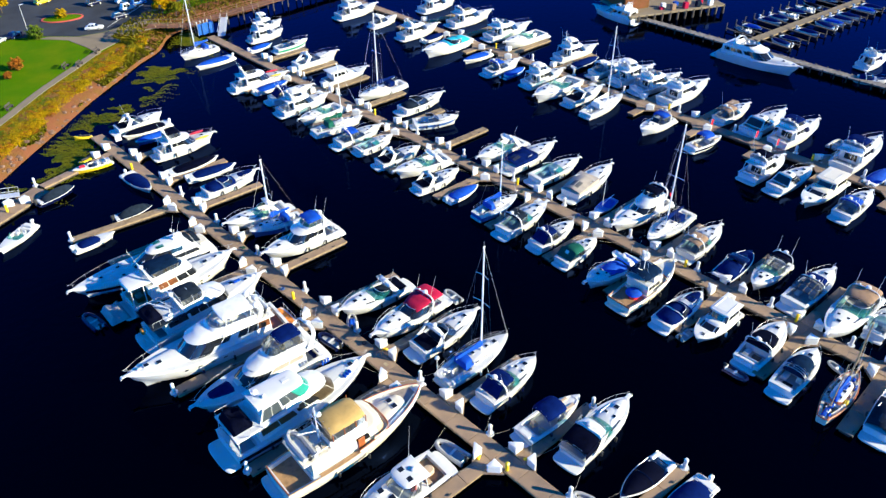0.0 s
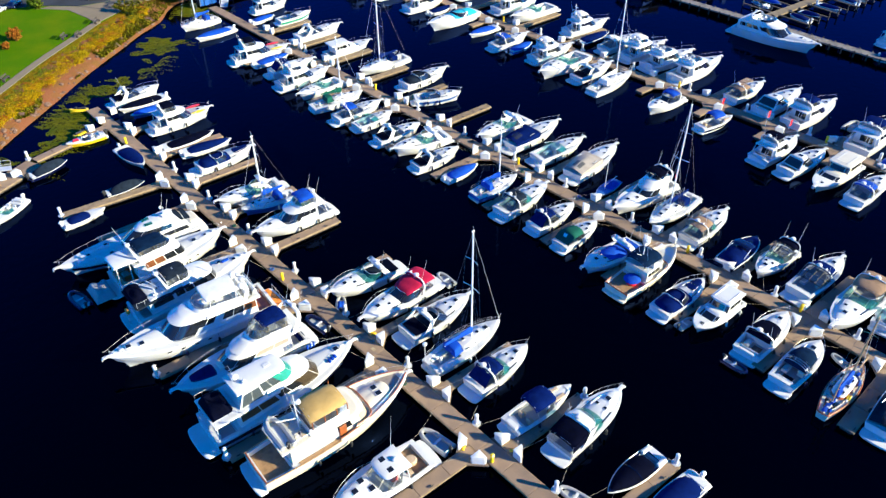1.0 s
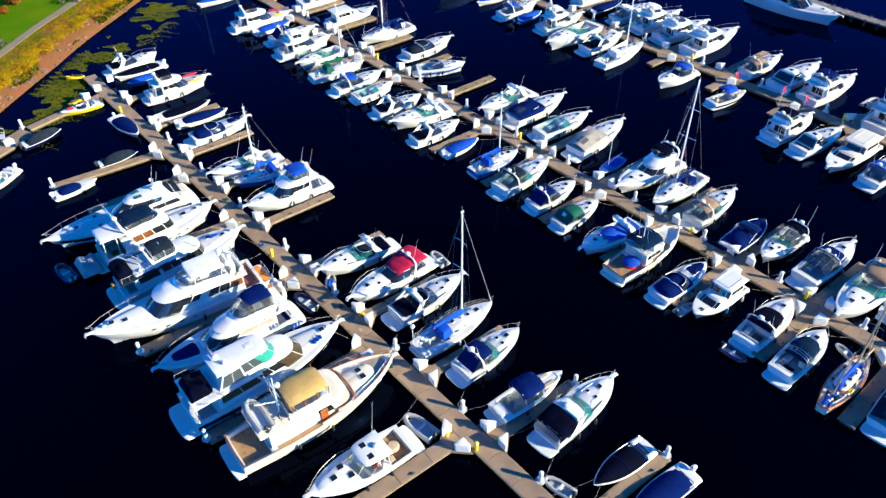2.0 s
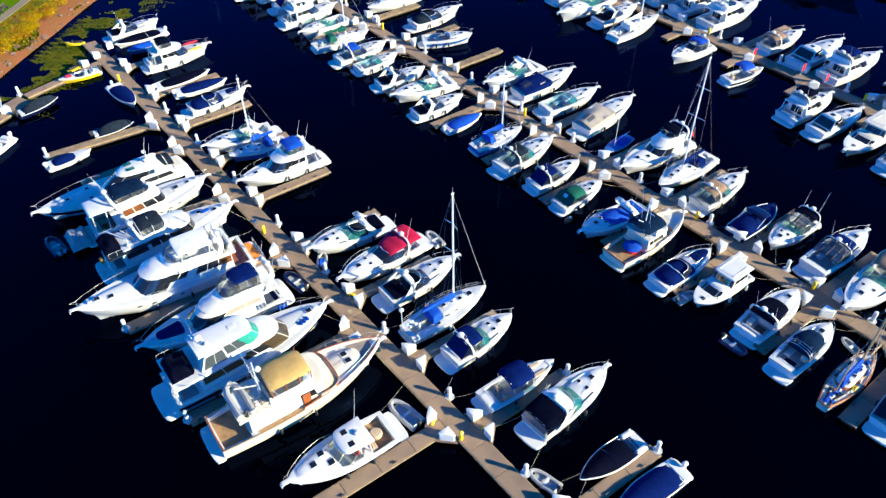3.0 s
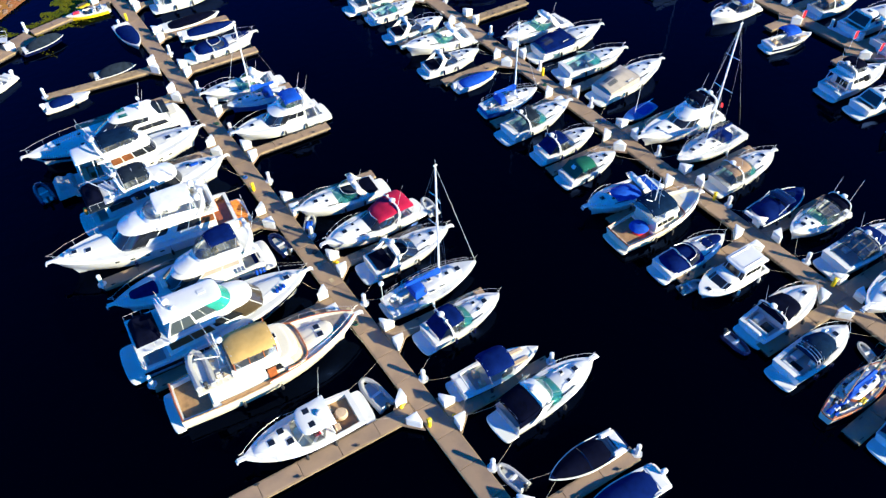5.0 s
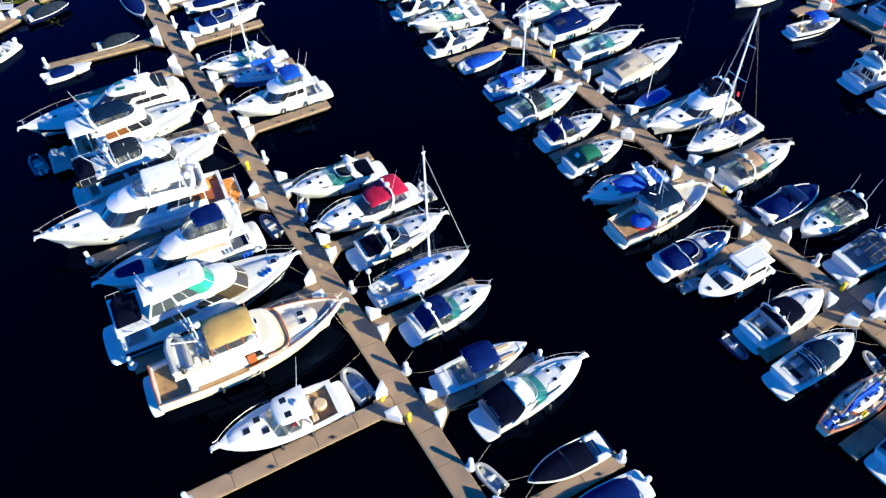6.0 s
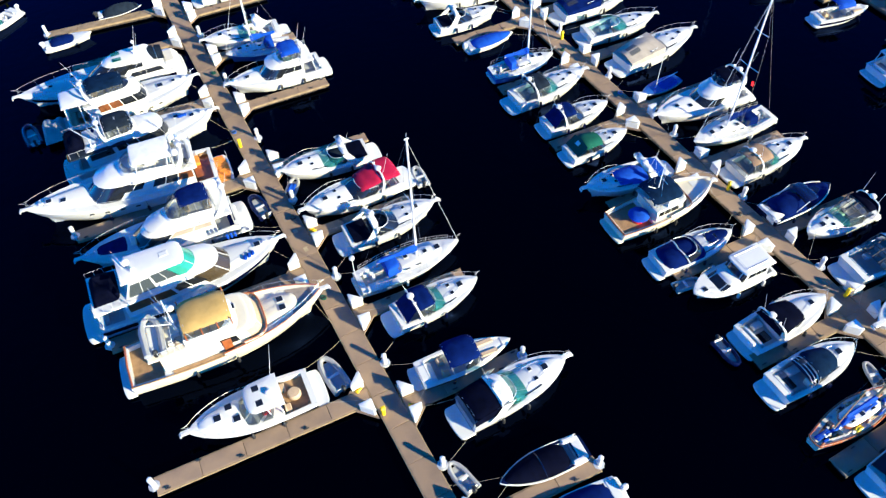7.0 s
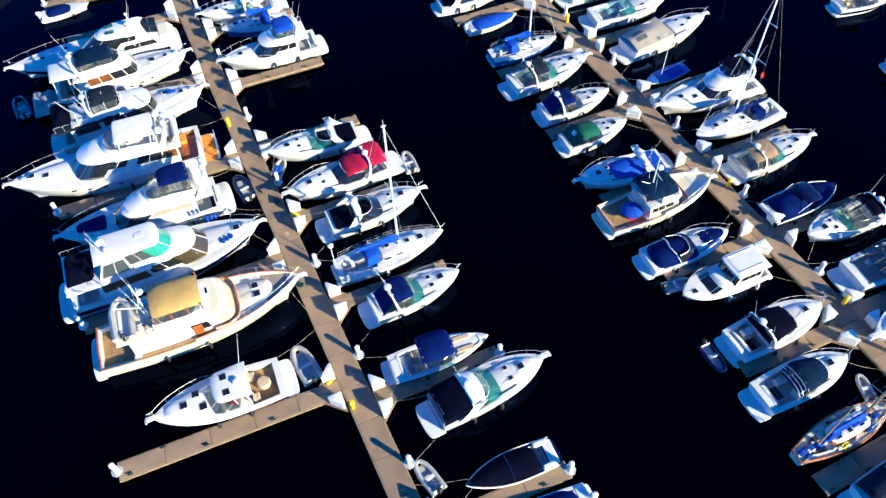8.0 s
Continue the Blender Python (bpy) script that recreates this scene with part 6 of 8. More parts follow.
def sun_deck_yacht(x, y, turn, L):
    """Long foredeck, low swept coupe roof far aft, rounded stern."""
    boat = boat_at("sport_yacht", x, y, turn, "sleek white sport yacht with low coupe roof and long foredeck", "moored motor yachts")
    H = Hull(L, 4.7, 1.35, 1.95, 0.07, fine=2.2)
    hull_parts(boat, H, GEL, hole=(0.04, 0.17), sole=0.8, side=0.4, band=PAINT["navy"])
    part("cabin_top", dome(H, 0.5, 0.92, 0.62, 0.2, 0.03, 14, 0.55, 2.5), DECK, boat, angle=60)
    zd = 1.5
    shell = house_at(boat, -7.0, 1.7, 1.85, 1.85, 3.0, zd - 0.1, zd + 1.62, 2.6, 1.6, 0.55, 0.85, 0.2)
    front_panes(boat, shell, (0.33, 0.42, 0.5, 0.58, 0.67), 0.16, 0.86, DARK)
    side_panes(boat, shell, ((-4.2, -2.9), (-2.85, -1.35)), 0.56, 0.82)
    # low dark panes paint in the shade along the side deck
    side_panes(boat, shell, ((-6.6, -4.6), (-4.55, -2.6)), 0.1, 0.36)
    part("eyebrow", Geo().tube([shell.at(0.3 + 0.4 * i / 20, 0.9, 0.02) for i in range(21)], 0.05, 5), GEL, boat)
    # charcoal sheets standing for the shade inside the roof opening, between white ribs
    top = zd + 1.72
    for x0, x1 in ((-5.3, -4.6), (-6.08, -5.38), (-6.86, -6.16)):
        part("roof_panel", Geo().solid([[(v, j * 0.46, top + 0.07 - 0.03 * j * j - 0.2 * (-4.5 - v)) for j in (-3, -2, -1, 0, 1, 2, 3)] for v in (x0, x1)], 0.04), CLOTH["charcoal"], boat)
    part("stern_lounge", Shell(-8.35, -6.55, 1.55, 1.75, 0.3, 1.0, 1.72, 0.1, 0.5, 0.2, 0.6, 0.12).body(), GEL, boat)
    part("sun_pad", Geo().box(-7.3, 0, 1.72, 1.0, 2.2, 0.14, 0.06), CREAM, boat)
    for v in (-0.55, 0.55):
        part("roof_hatch", Geo().box(-2.2, v, top + 0.08, 0.9, 0.6, 0.04, 0.015), TEAL, boat)
    mast = part("signal_mast", Geo().box(-4.2, 0, top, 0.5, 0.9, 0.3, 0.1).tube([(-4.2, 0, top + 0.2), (-4.5, 0, top + 1.3)], 0.05, 5, 0.03).tube([(-4.3, -0.7, top + 0.7), (-4.3, 0.7, top + 0.7)], 0.03, 4), GEL, boat)
    part("radome", Geo().turned(-4.1, 0.1, [(0.12, top + 0.3), (0.3, top + 0.38), (0.3, top + 0.52), (0.05, top + 0.62)], 12), GEL, mast)
    for v in (-0.65, 0.65):
        part("satellite_dome", Geo().turned(-4.3, v, [(0.08, top + 0.7), (0.17, top + 0.8), (0.16, top + 0.98), (0.03, top + 1.08)], 10), GEL, mast)
        part("antenna", Geo().tube([(-4.4, v * 1.1, top + 0.7), (-5.0, v * 1.2, top + 2.6)], 0.016, 4, 0.008), ALLOY, mast)
    for hx, hy in ((5.0, 0.0), (2.7, 1.0), (2.7, -1.0)):
        hatch(boat, hx, hy, H.z(H.t(hx)) + 0.24 - 0.06 * abs(hy), 0.42)
    fenders(boat, H, (0.3, 0.55), PAINT["navy"])
    bow_rail(boat, H, 0.42, 0.72)
    return boat


def awning_yacht(x, y, turn, L):
    """White hardtop over the aft deck, dark bimini over the bridge, varnished saloon."""
    boat, H = yacht_hull(x, y, turn, L, "large white motor yacht with dark bimini and white aft hardtop", 4.35, 1.45, 2.15, (0.03, 0.24), 0.85, VARNISH)
    zd, top = 1.6, 3.2
    shell = house_at(boat, -3.9, 2.3, 1.8, 1.55, 1.0, zd - 0.1, top, 0.75, 0.0, 0.16, 0.5, 0.06)
    front_panes(boat, shell, (0.345, 0.42, 0.5, 0.58, 0.655), 0.42, 0.9)
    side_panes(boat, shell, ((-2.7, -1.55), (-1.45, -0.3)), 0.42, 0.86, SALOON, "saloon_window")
    side_panes(boat, shell, ((-0.2, 1.15),), 0.42, 0.86)
    part("saloon_door", Geo().box(-3.92, 0.2, zd - 0.05, 0.06, 1.3, 1.3, 0.01), VARNISH, boat)
    deck_plate(boat, -4.1, 1.55, 1.85, 1.45, top + 0.08, 0.14, 1.0)
    bridge(boat, -3.2, 1.5, 1.6, 1.25, top + 0.08, 0.62, 1.3, 0.75)
    canopy(boat, -3.3, 0.3, 1.42, 1.22, top + 1.42, top + 1.36, CLOTH["ink"], low=top + 0.7, curtains=CLEAR, crown=0.12, drop=0.1)
    swept_arch(boat, -3.1, 1.62, top + 0.1, top + 1.55, -0.55, 0.34)
    part("aft_hardtop", Shell(-6.1, -2.9, 1.4, 1.6, 0.15, top + 0.42, top + 0.54, 0.05, 0.1, 0.04, 0.5, 0.1).body(), GEL, boat, "white moulded hardtop over the aft deck")
    for v in (-5.8, -4.4):
        for s in (-1, 1):
            part("hardtop_post", Geo().tube([(v, s * 1.38, top + 0.46), (v - 0.15, s * 1.75, 1.5)], 0.06, 5), GEL, boat)
    seat(boat, -5.6, 0, 0.85, 0.6, 2.6, VINYL, 1)
    part("aft_table", Geo().box(-4.7, 0.2, 0.85, 0.8, 1.1, 0.6, 0.05), VARNISH, boat)
    clutter(boat, -5.3, -4.2, -1.3, 1.3, 0.86, 6, 4, (ORANGE, GEL, VINYL, CLOTH["navy"]))
    part("tender_cover", drape(-7.75, 0, 0.5, 2.2, 3.5, 1.25, 3.0), HYPALON, boat, "grey canvas over a stowed tender")
    hatch(boat, 3.5, 0, H.z(H.t(3.5)) + 0.3, 0.55)
    hatch(boat, 4.9, 0.0, H.z(H.t(4.9)) + 0.26, 0.36)
    guard_rail(boat, [(v, s2 * 1.75, top + 0.1 + 0.55) for s2 in (1,) for v in (-4.0, -3.4, -2.8)], 0.55)
    return boat


def tender_deck_yacht(x, y, turn, L):
    """Enclosed bridge under a dark canvas top, open boat deck aft with a covered tender."""
    boat, H = yacht_hull(x, y, turn, L, "large white motor yacht with dark canvas bridge and boat deck", 4.5, 1.5, 2.2, (0.03, 0.2), 0.85, SOLE)
    zd, top = 1.65, 3.1
    shell = house_at(boat, -5.2, 3.0, 1.9, 1.65, 1.5, zd - 0.1, top, 0.55, 0.0, 0.15, 0.75, 0.22)
    front_panes(boat, shell, (0.33, 0.41, 0.5, 0.59, 0.67), 0.36, 0.92)
    side_panes(boat, shell, ((-2.1, -1.1), (-1.0, 0.0), (0.1, 1.2)), 0.45, 0.88)
    side_panes(boat, shell, ((-4.8, -2.5),), 0.4, 0.8)
    part("bridge_front", Shell(-1.4, 2.3, 1.7, 1.45, 1.6, top, top + 0.3, 0.9, 0.0, 0.2, 0.8, 0.12).body(), GEL, boat)
    deck_plate(boat, -6.6, -0.5, 2.0, 1.9, top + 0.02, 0.14, 0.3, CLOTH["charcoal"], "boat_deck")
    bridge(boat, -2.9, 0.5, 1.7, 1.4, top + 0.04, 0.6, 1.2, 0.6, seats=GEL)
    canopy(boat, -2.75, -0.25, 1.36, 1.25, top + 1.5, top + 1.46, CLOTH["charcoal"], low=top + 0.62, curtains=CLEAR, crown=0.16, drop=0.12)
    for v in (-2.8, -1.5, -0.1):
        part("enclosure_bow", Geo().tube([(v, -1.62, top + 0.6), (v, -1.4, top + 1.38), (v, 0, top + 1.62), (v, 1.4, top + 1.38), (v, 1.62, top + 0.6)], 0.035, 5), GEL, boat)
    swept_arch(boat, -2.7, 1.75, top + 0.1, top + 1.5, -0.5, 0.3)
    part("tender_cover", drape(-5.7, 0.5, top + 0.03, 1.7, 3.0, 0.85, 5.0), CLOTH["black"], boat, "black canvas over a tender on the boat deck")
    part("davit_boom", Geo().tube([(-4.3, -1.5, top), (-4.2, -1.45, top + 1.2), (-5.6, 0.8, top + 1.5)], 0.06, 5), GEL, boat)
    part("davit_boom", Geo().tube([(-3.2, -1.6, top + 0.4), (-4.4, 1.6, top + 0.75)], 0.06, 5), GEL, boat)
    guard_rail(boat, [(v, -1.85, top + 0.65) for v in (-6.4, -5.6, -4.8, -4.0, -3.2)])
    guard_rail(boat, [(v, 1.85, top + 0.65) for v in (-6.4, -5.6, -4.8, -4.0, -3.2)])
    clutter(boat, -4.4, -3.1, -1.5, 1.5, top + 0.04, 8, 7, (GEL, STEEL, CLOTH["navy"], HYPALON))
    part("orange_float", Geo().box(-6.9, 0.9, 0.95, 0.35, 0.8, 0.55, 0.12), ORANGE, boat)
    seat(boat, -6.3, -0.2, 0.85, 0.6, 2.0, GEL, 1)
    part("swim_ladder", Geo().tube([(-7.3, -1.0, 0.4), (-7.3, -1.0, 1.6)], 0.03, 4).tube([(-7.3, -0.6, 0.4), (-7.3, -0.6, 1.6)], 0.03, 4), STEEL, boat)
    part("deck_box", Geo().box(4.4, 0.35, H.z(H.t(4.4)) + 0.25, 0.9, 0.4, 0.22, 0.08), CLOTH["blue"], boat)
    for hx, hy in ((3.8, 0.7), (5.3, 0)):
        hatch(boat, hx, hy, H.z(H.t(hx)) + 0.27, 0.42)
    return boat


def cockpit_yacht(x, y, turn, L):
    """Flat white hardtop on a crowded bridge, orange teak cockpit and gratings."""
    boat, H = yacht_hull(x, y, turn, L, "large white motor yacht with flat hardtop and orange teak cockpit", 5.05, 1.7, 2.45, (0.02, 0.175), 1.2, VARNISH, fine=2.4, plat=0.075)
    zd, top = 1.85, 3.55
    shell = house_at(boat, -5.9, 4.1, 2.1, 1.85, 2.6, zd - 0.1, top, 1.9, 0.0, 0.3, 0.8, 0.12)
    front_panes(boat, shell, (0.33, 0.42, 0.5, 0.58, 0.67), 0.1, 0.86)
    side_panes(boat, shell, ((-0.6, 0.35), (0.45, 1.45)), 0.46, 0.82)
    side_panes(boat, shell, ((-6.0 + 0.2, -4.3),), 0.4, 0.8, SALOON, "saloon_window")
    side_panes(boat, shell, ((-4.2, -3.0), (-2.9, -1.7)), 0.4, 0.8)
    part("saloon_door", Geo().box(-5.93, 0, 0.9, 0.06, 2.2, 1.9, 0.01), DARK, boat)
    part("bridge_brow", Shell(-3.0, 2.6, 2.0, 1.75, 2.4, top - 0.02, top + 0.36, 1.0, 0.0, 0.25, 0.8, 0.14).body(), GEL, boat)
    deck_plate(boat, -6.35, -0.5, 2.15, 2.05, top + 0.1, 0.16, 0.3)
    bridge(boat, -4.6, 0.7, 1.95, 1.6, top + 0.1, 0.72, 1.7, 0.7, CLEAR, 0.4, GEL)
    part("hardtop_roof", Shell(-4.55, -1.05, 1.5, 1.45, 0.25, top + 1.5, top + 1.6, 0.03, 0.03, 0.03, 0.5, 0.06).body(), CLOTH["white"], boat, "flat pale hardtop over the bridge")
    for v in (-4.2, -1.5):
        for s in (-1, 1):
            part("hardtop_post", Geo().tube([(v, s * 1.4, top + 1.52), (v + 0.2, s * 1.7, top + 0.7)], 0.05, 5), GEL, boat)
    swept_arch(boat, -4.6, 2.0, top + 0.15, top + 1.3, -0.8, 0.5)
    # white tender, crane and liferafts on the after boat deck
    t = part("stowed_tender", Geo().tube([(-5.1, 1.5, top + 0.5), (-5.2, 0, top + 0.45), (-5.15, -1.3, top + 0.5), (-5.6, -1.75, top + 0.6), (-6.05, -1.3, top + 0.5), (-6.1, 0, top + 0.45), (-6.1, 1.5, top + 0.5)], 0.2, 8), BOX, boat, "white inflatable on the boat deck")
    part("tender_floor", Geo().box(-5.62, 0.0, top + 0.25, 0.8, 2.6, 0.12, 0.03), SOLE, t)
    part("tender_motor", Geo().box(-5.6, 1.6, top + 0.3, 0.3, 0.4, 0.6, 0.1), RUBBER, t)
    part("deck_crane", Geo().tube([(-4.7, -1.6, top + 0.1), (-4.7, -1.6, top + 1.3), (-5.9, 0.6, top + 1.7)], 0.09, 6, 0.05), GEL, boat)
    for s in (-1, 1):
        part("satellite_dome", Geo().turned(-4.9, s * 1.1, [(0.12, top + 1.2), (0.32, top + 1.35), (0.32, top + 1.6), (0.2, top + 1.8), (0.04, top + 1.85)], 12), GEL, boat)
    clutter(boat, -6.2, -4.7, -1.9, 1.9, top + 0.12, 10, 9, (GEL, CREAM, STEEL, HYPALON, GEL))
    guard_rail(boat, [(v, 2.05, top + 0.75) for v in (-6.3, -5.8, -5.3, -4.8)])
    guard_rail(boat, [(v, -2.05, top + 0.75) for v in (-6.3, -5.8, -5.3, -4.8)])
    guard_rail(boat, [(-6.32, v, top + 0.75) for v in (-2.0, -1.0, 0.0, 1.0, 2.0)])
    # cockpit furniture and slatted platform
    part("aft_bench", Geo().box(-6.3, -1.2, 1.2, 0.6, 1.2, 0.42, 0.08), ORANGE, boat, "orange cushioned bench")
    for s in (-1, 1):
        part("cockpit_steps", Geo().box(-7.0, s * 2.0, 1.2, 0.7, 0.4, 0.3, 0.05), TEAK, boat)
    for i in range(11):
        part("grating_slat", Geo().box(-8.45 + 0.012 * (i - 5) ** 2, -1.9 + i * 0.38, 0.415, 1.15, 0.31, 0.07, 0.008), ORANGE, boat, "orange teak grating slat")
    guard_rail(boat, [(-9.1, v, 1.15) for v in (-1.8, -0.9, 0.0, 0.9, 1.8)], 0.73)
    for hx, hy in ((5.6, 0.3), (6.8, 0)):
        hatch(boat, hx, hy, H.z(H.t(hx)) + 0.33, 0.48)
    return boat


def swept_yacht(x, y, turn, L):
    """Swept cowl, long pale side windows, navy bimini with clear curtains, broad raked arch."""
    boat, H = yacht_hull(x, y, turn, L, "white motor yacht with navy bimini and swept arch", 4.4, 1.4, 1.95, (0.03, 0.17), 0.75, SOLE)
    zd, top = 1.55, 3.0
    shell = house_at(boat, -4.3, 3.2, 1.85, 1.7, 2.4, zd - 0.1, top, 2.0, 0.0, 0.3, 0.85, 0.22)
    front_panes(boat, shell, (0.345, 0.42, 0.5, 0.58, 0.655), 0.06, 0.72)
    # opaque tan panes put the reflection in the side windows into their colour
    side_panes(boat, shell, ((-3.9, -1.9), (-1.8, 0.55)), 0.5, 0.78, PLANK, "shaded_window")
    part("bridge_cowl", Shell(-4.4, 1.3, 1.75, 1.5, 2.0, top - 0.02, top + 0.5, 1.3, 0.0, 0.25, 0.85, 0.1).body(), GEL, boat)
    deck_plate(boat, -5.9, -3.0, 1.85, 1.8, top + 0.06, 0.14, 0.2)
    bridge(boat, -4.7, -0.3, 1.55, 1.3, top + 0.3, 0.55, 1.3, 0.45, CLEAR, 0.75, VINYL)
    canopy(boat, -4.55, -2.0, 1.2, 1.1, top + 2.05, top + 1.98, CLOTH["navy"], low=top + 0.85, curtains=CLEAR, crown=0.12, drop=0.12)
    front = Shell(-2.2, -0.75, 1.2, 1.15, 0.7, top + 0.85, top + 1.9, 1.15, 0.0, 0.12, 0.8)
    for u0, u1 in ((0.2, 0.34), (0.35, 0.495), (0.505, 0.65), (0.66, 0.8)):
        part("bridge_curtain", front.pane(u0, u1, 0, 1), CLEAR, boat, "clear vinyl front curtain")
    swept_arch(boat, -4.6, 1.78, top - 0.1, top + 1.7, -1.2, 0.55)
    # stepped transom with seat and stairs
    seat(boat, -5.7, 0.2, 0.75, 0.6, 2.2, CLOTH["navy"], 1)
    for i in range(4):
        part("stair_tread", Geo().box(-4.7 - 0.28 * i, -1.35, 2.5 - 0.42 * i, 0.3, 0.6, 0.07, 0.02), TEAK, boat)
    part("transom_locker", Geo().box(-6.15, 0.3, 0.4, 0.5, 2.4, 0.95, 0.12), GEL, boat)
    guard_rail(boat, [(v, s * 1.72, top + 0.7) for s in (1,) for v in (-5.8, -5.3, -4.8)])
    guard_rail(boat, [(v, -1.72, top + 0.7) for v in (-5.8, -5.3, -4.8)])
    part("sun_pad_cover", dome(H, 0.7, 0.89, 0.5, 0.1, 0.24, 12, 0.35, 4), CLOTH["navy"], boat, angle=60)
    part("seat_cushion", Geo().box(2.6, 0.2, 2.0, 0.5, 1.2, 0.22, 0.08), CREAM, boat)
    part("boat_hook", Geo().tube([(1.4, 1.6, 2.4), (3.0, 1.5, 2.3)], 0.03, 5), GEL, boat)
    return boat


def pilothouse_yacht(x, y, turn, L):
    """Upper pilothouse under a hard roof with a round green windscreen, glazed aft cabin."""
    boat, H = yacht_hull(x, y, turn, L, "large white motor yacht with green pilothouse windscreen and hardtop", 4.85, 1.6, 2.35, (0.03, 0.13), 0.85, SOLE, PAINT["navy"])
    zd, top = 1.75, 3.3
    shell = house_at(boat, -4.9, 4.5, 2.0, 1.75, 2.2, zd - 0.1, top, 1.4, 0.0, 0.25, 0.8, 0.1)
    front_panes(boat, shell, (0.335, 0.42, 0.5, 0.58, 0.665), 0.2, 0.95, AMBER)
    side_panes(boat, shell, ((-0.3, 0.9), (1.0, 2.3)), 0.42, 0.85)
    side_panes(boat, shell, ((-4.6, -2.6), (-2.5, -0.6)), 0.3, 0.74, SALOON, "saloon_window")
    part("bridge_brow", Shell(-1.8, 3.2, 1.85, 1.6, 1.9, top - 0.02, top + 0.36, 0.9, 0.0, 0.2, 0.8, 0.16).body(), GEL, boat)
    deck_plate(boat, -7.1, -0.5, 2.1, 2.0, top + 0.05, 0.15, 0.3)
    upper = house_at(boat, -4.5, 1.75, 1.6, 1.45, 1.5, top + 0.04, top + 1.55, 1.15, 0.7, 0.3, 0.8, 0.1, name="pilothouse")
    front_panes(boat, upper, (0.335, 0.44, 0.56, 0.665), 0.22, 0.93, JADE)
    side_panes(boat, upper, ((-1.9, -0.9), (-0.85, 0.15)), 0.3, 0.9, SMOKE)
    side_panes(boat, upper, ((-4.3, -3.2), (-3.15, -2.1)), 0.05, 0.8, SMOKE)
    part("roof_overhang", Shell(-4.4, 0.75, 1.45, 1.3, 0.7, top + 1.58, top + 1.7, 0.1, 0.05, 0.05, 0.7, 0.08).body(), GEL, boat)
    z = top + 1.76
    part("roof_hatch", Geo().box(-0.7, 0.1, z, 0.7, 0.5, 0.07, 0.03), DECK, boat)
    part("radome", Geo().turned(-3.6, 0.5, [(0.1, z - 0.02), (0.34, z + 0.08), (0.34, z + 0.26), (0.2, z + 0.4), (0.04, z + 0.44)], 12), GEL, boat)
    part("satellite_dome", Geo().turned(-3.2, -0.5, [(0.08, z - 0.02), (0.2, z + 0.1), (0.18, z + 0.3), (0.03, z + 0.4)], 10), GEL, boat)
    for v, h in ((-3.7, 2.2), (-3.9, 1.5)):
        part("antenna", Geo().tube([(v, 0.1, z), (v - 0.3, 0.1, z + h)], 0.018, 4, 0.008), ALLOY, boat)
    part("deck_cover", drape(-5.9, 0.3, top + 0.06, 2.1, 3.2, 0.95), CLOTH["black"], boat, "black canvas over gear on the aft upper deck")
    guard_rail(boat, [(v, -1.95, top + 0.72) for v in (-7.0, -6.3, -5.6, -4.9)])
    guard_rail(boat, [(v, 1.95, top + 0.72) for v in (-7.0, -6.3, -5.6, -4.9)])
    for s in (-1, 1):
        part("deck_post", Geo().tube([(-6.9, s * 1.9, top - 0.05), (-7.0, s * 2.0, 1.5)], 0.05, 5), GEL, boat)
        part("side_screen", Geo().tube([(-1.0, s * 1.98, top - 0.2), (-0.6, s * 2.1, 1.9)], 0.04, 5), GEL, boat)
    for k in range(3):
        part("deck_cushion", Geo().box(5.1 + 0.36 * k, -0.95 + 0.1 * k, H.z(H.t(5.3)) + 0.2, 0.28, 0.5, 0.24, 0.08), CLOTH["blue"], boat)
        part("rail_fender", Geo().turned(4.4 + 0.34 * k, 1.85, [(0.03, 2.3), (0.12, 2.36), (0.12, 2.8), (0.03, 2.88)], 8), CLOTH["blue"], boat)
    hatch(boat, 6.4, 0, H.z(H.t(6.4)) + 0.3, 0.5)
    seat(boat, -6.8, 0, 0.85, 0.5, 2.4, GEL, 1)
    return boat


# ---- the moored boats ----
# dock 1, outer side
hardtop(-8.00, 4.30, 176.3, 10.4, side="a")
trawler(-7.91, 11.53, -3.9, 17.0)
pilothouse_yacht(-9.27, 18.22, -2.2, 17.3)
swept_yacht(-9.44, 24.06, 177.1, 14.7)
cockpit_yacht(-10.80, 31.17, 174.0, 18.4)
tender_deck_yacht(-8.27, 37.48, -1.1, 15.5)
awning_yacht(-8.02, 44.00, -1.7, 14.7)
sun_deck_yacht(-9.67, 49.46, 176.8, 17.4)
runabout(-11.60, 59.83, -0.9, 5.6, cover="navy", partial=True)
runabout(-5.09, 62.66, -6.4, 5.4, cover="charcoal", hull="navy")
runabout(-0.99, 69.87, -87.2, 7.8, cover="navy")
runabout(-3.74, 79.28, 176.3, 5.9, hull="yellow", cover="")
runabout(-10.86, 74.62, 7.6, 5.8, cover="charcoal", hull="navy")
runabout(-18.52, 67.63, -145.3, 6.9, cover="")
# dock 1, inner side
runabout(8.1, -9.43, 176.1, 7.0, cover="black", hull="navy", lounge=True)
runabout(8.23, -13.15, 174.4, 7.7, cover="navy")
express(9.03, -3.54, 1.6, 10.2, canvas="black", glass="teal", style="wing")
bowrider(7.23, 0.58, -4.6, 8.5, canvas="navy")
express(7.74, 6.42, 0.0, 8.7, canvas="navy", glass="teal")
sailboat(7.86, 10.99, -1.5, 9.9, canvas="blue", mast_h=14.6)
express(8.11, 15.89, -2.4, 9.8, canvas="black", style="arch")
express(7.54, 20.64, -177.9, 11.1, canvas="crimson", style="split")
express(6.90, 25.76, 175.2, 9.9, canvas="black", style="arch", glass="teal")
flybridge(7.28, 40.81, 176.5, 11.2, canvas="blue", style="open")
